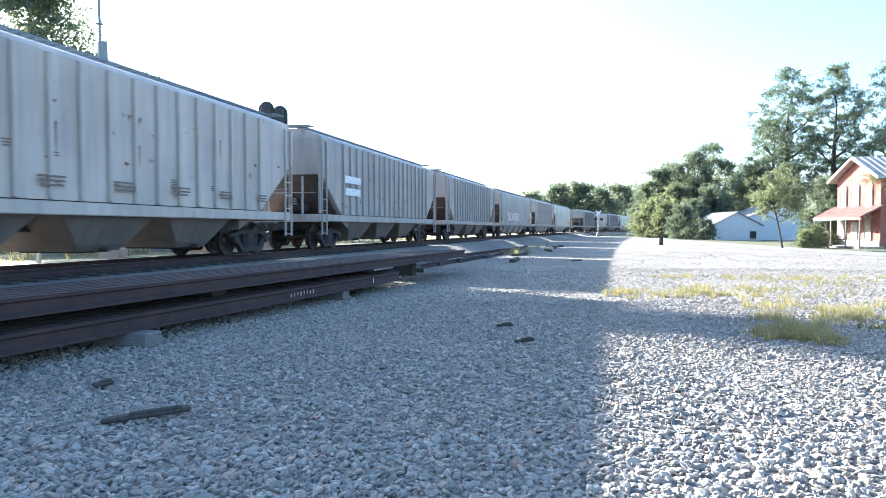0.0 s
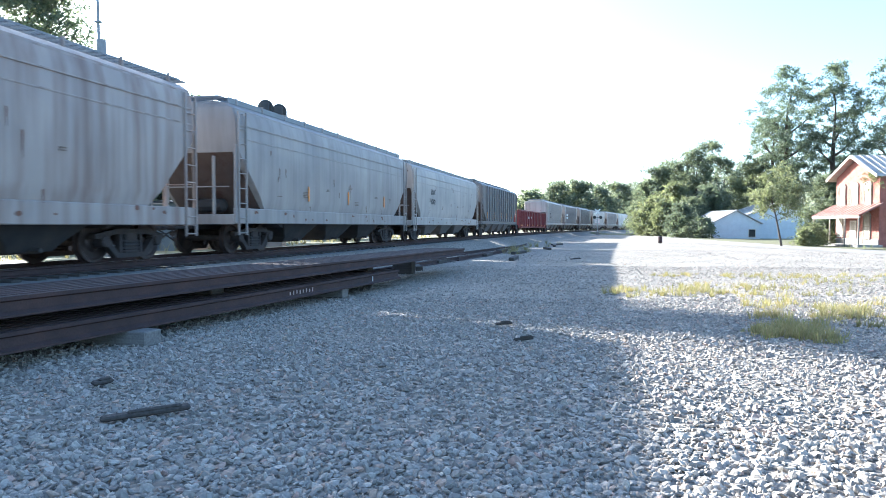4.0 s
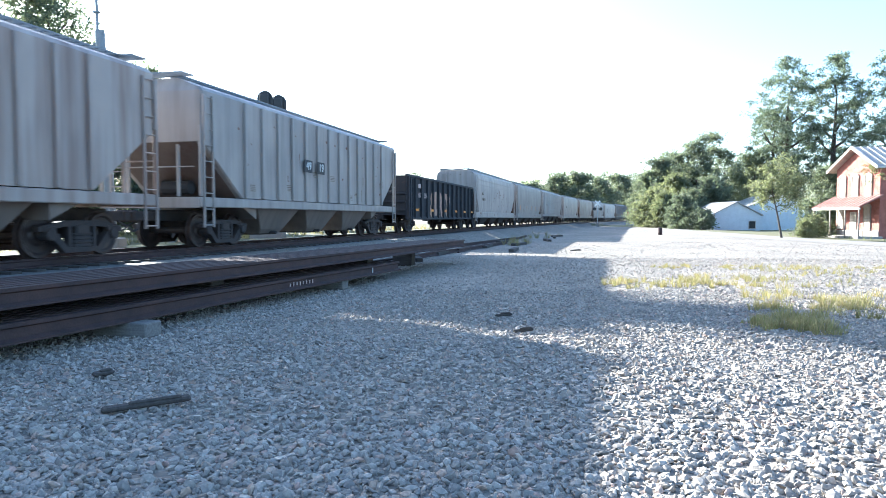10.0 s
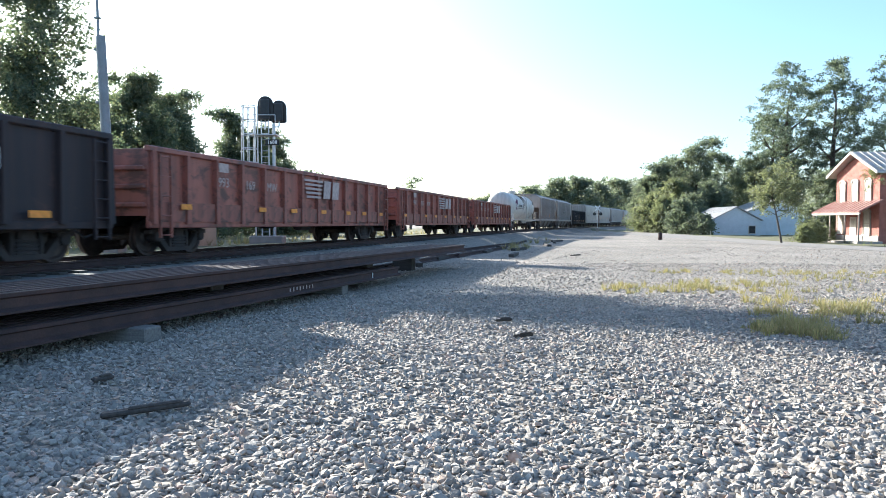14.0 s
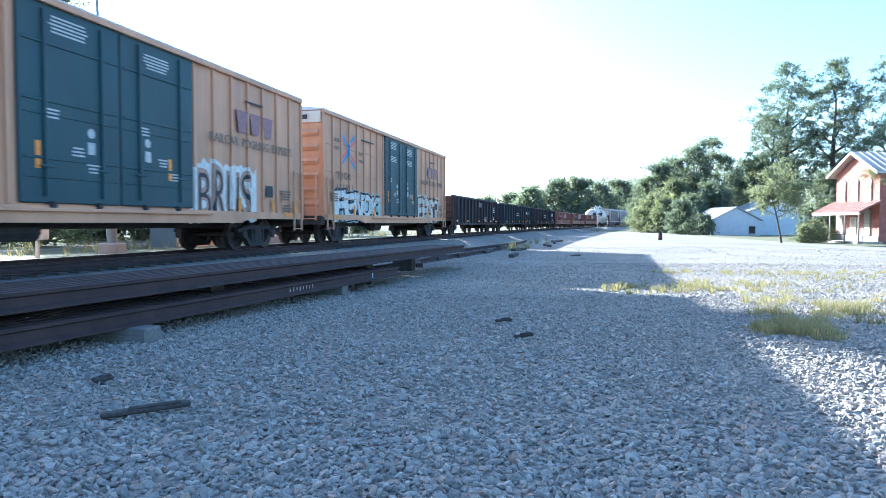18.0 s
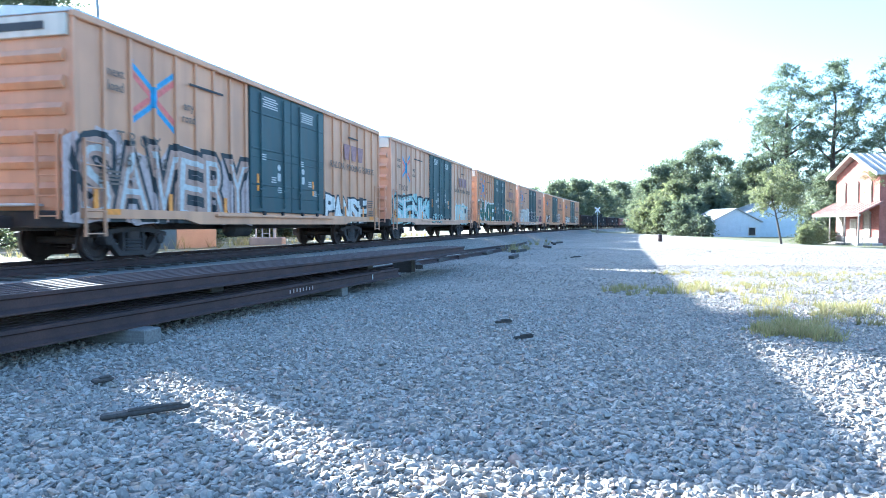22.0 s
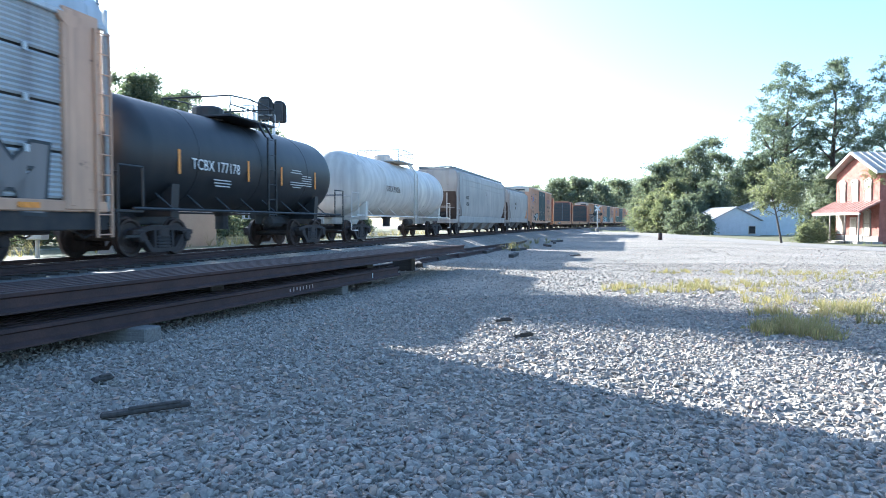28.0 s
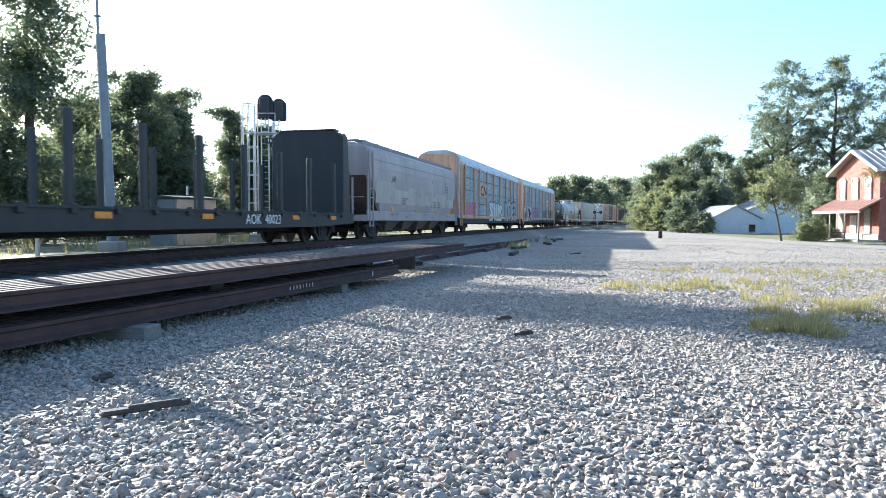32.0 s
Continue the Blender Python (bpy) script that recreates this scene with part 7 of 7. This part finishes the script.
hut = thing("equipment_hut", "small railway equipment hut with a tan sunlit side", "equipment hut", at=pose(-12.35, 33.0, ground_z(-12.35, 33.0), 0, 0, -32))
M_HUT = surface("hut_grey_sheet", (0.20, 0.22, 0.24), (0.14, 0.15, 0.16), 0.5, 0.3, 2.0, 0.4, 0.1)
M_HUTTAN = surface("hut_tan_sheet", (0.52, 0.38, 0.26), (0.42, 0.30, 0.21), 0.6, 0, 2.0, 0.4, 0.1)
part("wall", Build().box((0, 0, 1.1), (1.9, 2.3, 2.2), 0.02), M_HUT, hut)
part("end_wall", Build().box((0.97, 0, 1.1), (0.03, 2.2, 2.1)), M_HUTTAN, hut, "tan painted end")
part("roof", Build().prism([(-1.1, 2.2), (1.1, 2.2), (1.1, 2.25), (0, 2.36), (-1.1, 2.25)], -1.3, 1.3, "y"), M_SIGNAL, hut)
part("vent", Build().tube((0.3, 0, 2.4), (0.3, 0, 2.8), 0.05, 8), M_GALV, hut)
for k, (s, h) in enumerate(((9, 1.1), (17, 0.9))):
    x, y, _ = line_at(s, -4.6)
    cab = thing("relay_case", "small grey lineside relay case on a post", "relay case", at=pose(x, y, ground_z(x, y)))
    part("case", Build().box((0, 0, h), (0.5, 0.4, 0.7), 0.03), M_GALV, cab)
    part("post", Build().tube((0, 0, 0), (0, 0, h - 0.3), 0.06, 8), M_GALV, cab)

# crossing signal at the road
cx, cy = 0.2227 * 122, 122
xs = thing("crossing_signal", "white crossbuck crossing signal with paired lamps", "crossing signal", at=pose(cx, cy, 0.0))
part("mast", Build().tube((0, 0, 0), (0, 0, 4.1), 0.07, 10), M_GALV, xs)
for a in (45, -45):
    part("crossbuck_blade", Build().box((0, -0.1 if a > 0 else -0.13, 0), (0.23, 0.03, 1.25), 0.0, pose(0, 0, 0, 0, a, 0)), M_WHITE, xs, "white crossbuck blade", at=pose(0, 0, 3.75))
part("lamp_bar", Build().box((0, -0.08, 2.75), (1.3, 0.08, 0.08)), M_SIGNAL, xs)
for xx in (-0.55, 0.55):
    part("lamp", Build().lathe([(-0.02, 0.28), (0.02, 0.28)], 16, "y", (xx, -0.16, 2.75)).lathe([(-0.2, 0.12), (0.0, 0.12)], 12, "y", (xx, -0.16, 2.75)), M_SIGNAL, xs)
part("base", Build().box((0, 0, -0.15), (0.5, 0.5, 0.8), 0.03), M_CONC, xs)

px_, py_ = at_px(0.3135, 62.0)
bin_ = thing("litter_barrel", "short dark litter barrel at the edge of the lot", "barrel", at=pose(px_, py_, ground_z(px_, py_)) @ Matrix.Scale(0.74, 4))
part("drum", Build().lathe([(0, 0.24), (0.05, 0.26), (0.3, 0.25), (0.33, 0.265), (0.36, 0.25), (0.72, 0.26), (0.78, 0.24)], 18, "z"), M_RAIL, bin_, smooth=True)
part("lid", Build().lathe([(0.78, 0.27), (0.84, 0.25), (0.88, 0.1)], 18, "z"), M_UNDER, bin_)

# ---- stacked rails beside the lot ----
TURN = -18.0
GROW = 1.313
LOT = Matrix.Translation((0, 0, CAM_Z)) @ Matrix.Scale(GROW, 4) @ Matrix.Translation((0, 0, -CAM_Z))  # plan of the lot drawn at a smaller scale


def rail_bundle(x, y, z, length, n, label, gap=0.145):
    t = thing("rail_stack", label, "rail stack", "stacks of spare rails", at=LOT @ pose(x, y, z, 0, 0, TURN))
    for k in range(n):
        jog = random.uniform(-0.12, 0.12) if k else 0
        b = Build().prism([(a, h + 0.168) for a, h in RAIL], -length, jog, "y")
        part("rail", b, M_RAIL, t, at=pose(-0.08 - gap * k, 0, 0))
    return t


ux, uy = math.sin(radians(18)), math.cos(radians(18))
rail_bundle(-0.80, 13.35, 0.15, 15.0, 8, "lower stack of rusty spare rails on timber blocks")
rail_bundle(0.60, 17.75, 0.43, 18.5, 7, "upper stack of rusty spare rails laid across spacer blocks")
for d, long_ in ((2.2, 1.2), (6.9, 1.7), (11.2, 1.6)):
    bx, by = -0.80 - ux * d, 13.35 - uy * d
    solid("timber_block", Build().box((0, 0, 0), (long_, 0.24, 0.15), 0.012), M_BLOCKWOOD, "weathered timber block under the stacked rails", "timber block", at=LOT @ pose(bx - 0.68, by + 0.08, 0.075, 0, 0, TURN + 3))
for d in (0.6, 5.2, 9.4):
    bx, by = -0.80 - ux * d, 13.35 - uy * d
    solid("timber_block", Build().box((0, 0, 0), (1.3, 0.26, 0.112), 0.012), M_TIE, "timber spacer block between the stacked rails", "timber block", at=LOT @ pose(bx - 0.98, by + 0.3, 0.15 + 0.168 + 0.056, 0, 0, TURN))
bx, by = -0.80 + ux * 3.4, 13.35 + uy * 3.4
solid("timber_block", Build().box((0, 0, 0), (0.5, 0.26, 0.42), 0.015), M_TIE, "tall timber block under the upper rails", "timber block", at=LOT @ pose(bx - 1.2, by + 0.2, 0.21, 0, 0, TURN))
bx, by = -0.80 + ux * 1.2, 13.35 + uy * 1.2
solid("timber_block", Build().box((0, 0, 0), (0.42, 0.24, 0.16), 0.012), M_BLOCKWOOD, "short pale timber block past the end of the rails", "timber block", at=LOT @ pose(-0.84, 19.8, 0.08, 0, 0, TURN + 12))
# paint marks on the web of the near lower rail
rs = [o for o in bpy.data.objects if o.name.startswith("rail_stack") and not o.parent][0]
mb = Build()
for k in range(8):
    mb.box((-0.055, -4.05 + 0.09 * k, 0.075 + 0.004 * (k % 3)), (0.008, 0.02, 0.045 + 0.012 * (k % 2)))
part("chalk_mark", mb, M_FADED, rs, "faint white chalk marks")
part("chalk_mark", Build().box((-0.055, -1.25, 0.08), (0.008, 0.025, 0.09)), M_WHITE, rs)

# loose timber and steel lying about
for k, (x, y, l, w, a) in enumerate(((-1.78, 4.12, 0.50, 0.07, 66), (0.70, 7.95, 0.2, 0.04, 84), (0.80, 6.85, 0.22, 0.025, 70), (-2.45, 4.95, 0.14, 0.08, 40), (4.6, 24, 0.4, 0.08, 75))):
    solid("scrap_timber", Build().box((0, 0, 0), (w, l, 0.03), 0.01).box((0.01, 0.1 * l, 0.02), (w * 0.5, l * 0.6, 0.02), 0.008), M_TIE, "dark splintered piece of scrap timber on the gravel", "scrap timber", at=LOT @ pose(x, y, 0.035, 3, 2, -a))
for k in range(10):
    s = 24 + 3.6 * k + random.uniform(-0.6, 0.6)
    o = 5.2 + random.uniform(-0.8, 2.6)
    x, y, t = line_at(s, o)
    solid("railway_tie", Build().box((0, 0, 0), (0.23, 2.4, 0.17), 0.015), M_TIE, "loose dark railway tie dumped beside the line", "railway tie", group="dumped ties", at=pose(x, y, ground_z(x, y) + 0.06, 0, 0, -math.degrees(t) + random.uniform(-15, 20)))
for k in range(7):
    x, y, t = line_at(20 + 5 * k, 4.4 + 0.35 * (k % 4))
    solid("loose_rail", Build().prism([(a, h + 0.168) for a, h in RAIL], -5.5, 5.5, "y"), M_RAIL, "loose rusty rail lying beside the track", "rail", group="loose rails", at=pose(x, y, ground_z(x, y) + 0.01, 0, 0, -math.degrees(t) + random.uniform(-4, 4)))


# ---- grass and weeds ----
def grass_patch(name, spots, n, hgt, seed, label, mat=None, grow=1.0):
    spots = [(x * grow, y * grow, rx * grow, ry * grow, a) for x, y, rx, ry, a in spots]
    rng = np.random.default_rng(seed)
    v, f = [], []
    left = n
    while left > 0:
        x0, y0, rx, ry, a = spots[rng.integers(len(spots))]
        d, q = rng.random() ** 0.6, rng.uniform(0, 2 * math.pi)
        u, w = rx * d * math.cos(q), ry * d * math.sin(q)
        cx, cy = x0 + u * math.cos(a) - w * math.sin(a), y0 + u * math.sin(a) + w * math.cos(a)
        blades = int(rng.integers(5, 26))
        left -= blades
        if noise.noise((cx * 1.1, cy * 1.1, 7.0)) + 0.5 * noise.noise((cx * 3.0, cy * 3.0, 3.0)) < 0.0:
            continue
        z, tall, wide = ground_z(cx, cy), hgt * rng.uniform(0.4, 1.5), rng.uniform(0.03, 0.12)
        for _ in range(blades):
            b = rng.uniform(0, 2 * math.pi)
            o = wide * rng.random()
            x, y = cx + o * math.cos(b), cy + o * math.sin(b)
            h = tall * rng.uniform(0.4, 1.1)
            lx, ly = (0.45 * math.cos(b) + rng.normal() * 0.2) * h, (0.45 * math.sin(b) + rng.normal() * 0.2) * h
            dx, dy = -0.006 * math.sin(b + 0.5), 0.006 * math.cos(b + 0.5)
            k = len(v)
            v += [(x - dx, y - dy, z), (x + dx, y + dy, z), (x + lx * 0.4 + dx * 0.8, y + ly * 0.4 + dy * 0.8, z + h * 0.6), (x + lx * 0.4 - dx * 0.8, y + ly * 0.4 - dy * 0.8, z + h * 0.6), (x + lx, y + ly, z + h)]
            f += [(k, k + 1, k + 2, k + 3), (k + 3, k + 2, k + 4)]
    me = bpy.data.meshes.new(name)
    me.from_pydata(v, [], f)
    me.materials.append(mat or M_GRASS)
    return tagged(new(name, me), label, "grass", kind="stuff")


grass_patch("grass", [(4.3, 11.8, 1.6, 0.9, 0.0), (5.6, 12.4, 1.7, 1.0, -0.2), (4.6, 8.2, 0.9, 1.0, 0.2), (5.4, 9.4, 1.3, 1.1, 0), (3.7, 7.3, 0.5, 0.6, 0), (6.4, 8.8, 1.3, 1.0, 0)], 17000, 0.15, 3, "sparse yellow-green grass growing through the gravel", grow=GROW)
grass_patch("grass", [(8.6, 14.5, 2.2, 1.2, 0), (8.2, 10.6, 1.5, 1.0, 0), (11.5, 16.0, 2.4, 1.0, 0), (6.8, 16.0, 2.2, 0.7, 0)], 11000, 0.12, 4, "thin dry grass growing through the gravel", grow=GROW)
grass_patch("weeds", [(34.5, 50, 2.5, 6, 0), (34.2, 62, 1.5, 8, 0), (36, 44, 3, 4, 0)], 5000, 0.35, 5, "uncut grass on the verge by the house", M_LEAF_D)
grass_patch("weeds", [(line_at(s, -8.5)[0], line_at(s, -8.5)[1], 3.0, 5.0, 0) for s in range(-5, 70, 6)], 14000, 0.5, 6, "tall sunlit weeds beyond the track", M_GRASS)
grass_patch("weeds", [(line_at(s, 6.3)[0], line_at(s, 6.3)[1], 0.8, 0.8, 0) for s in (38, 41, 52, 60)], 900, 0.45, 7, "dry weeds among the dumped ties", M_GRASS)

motions()
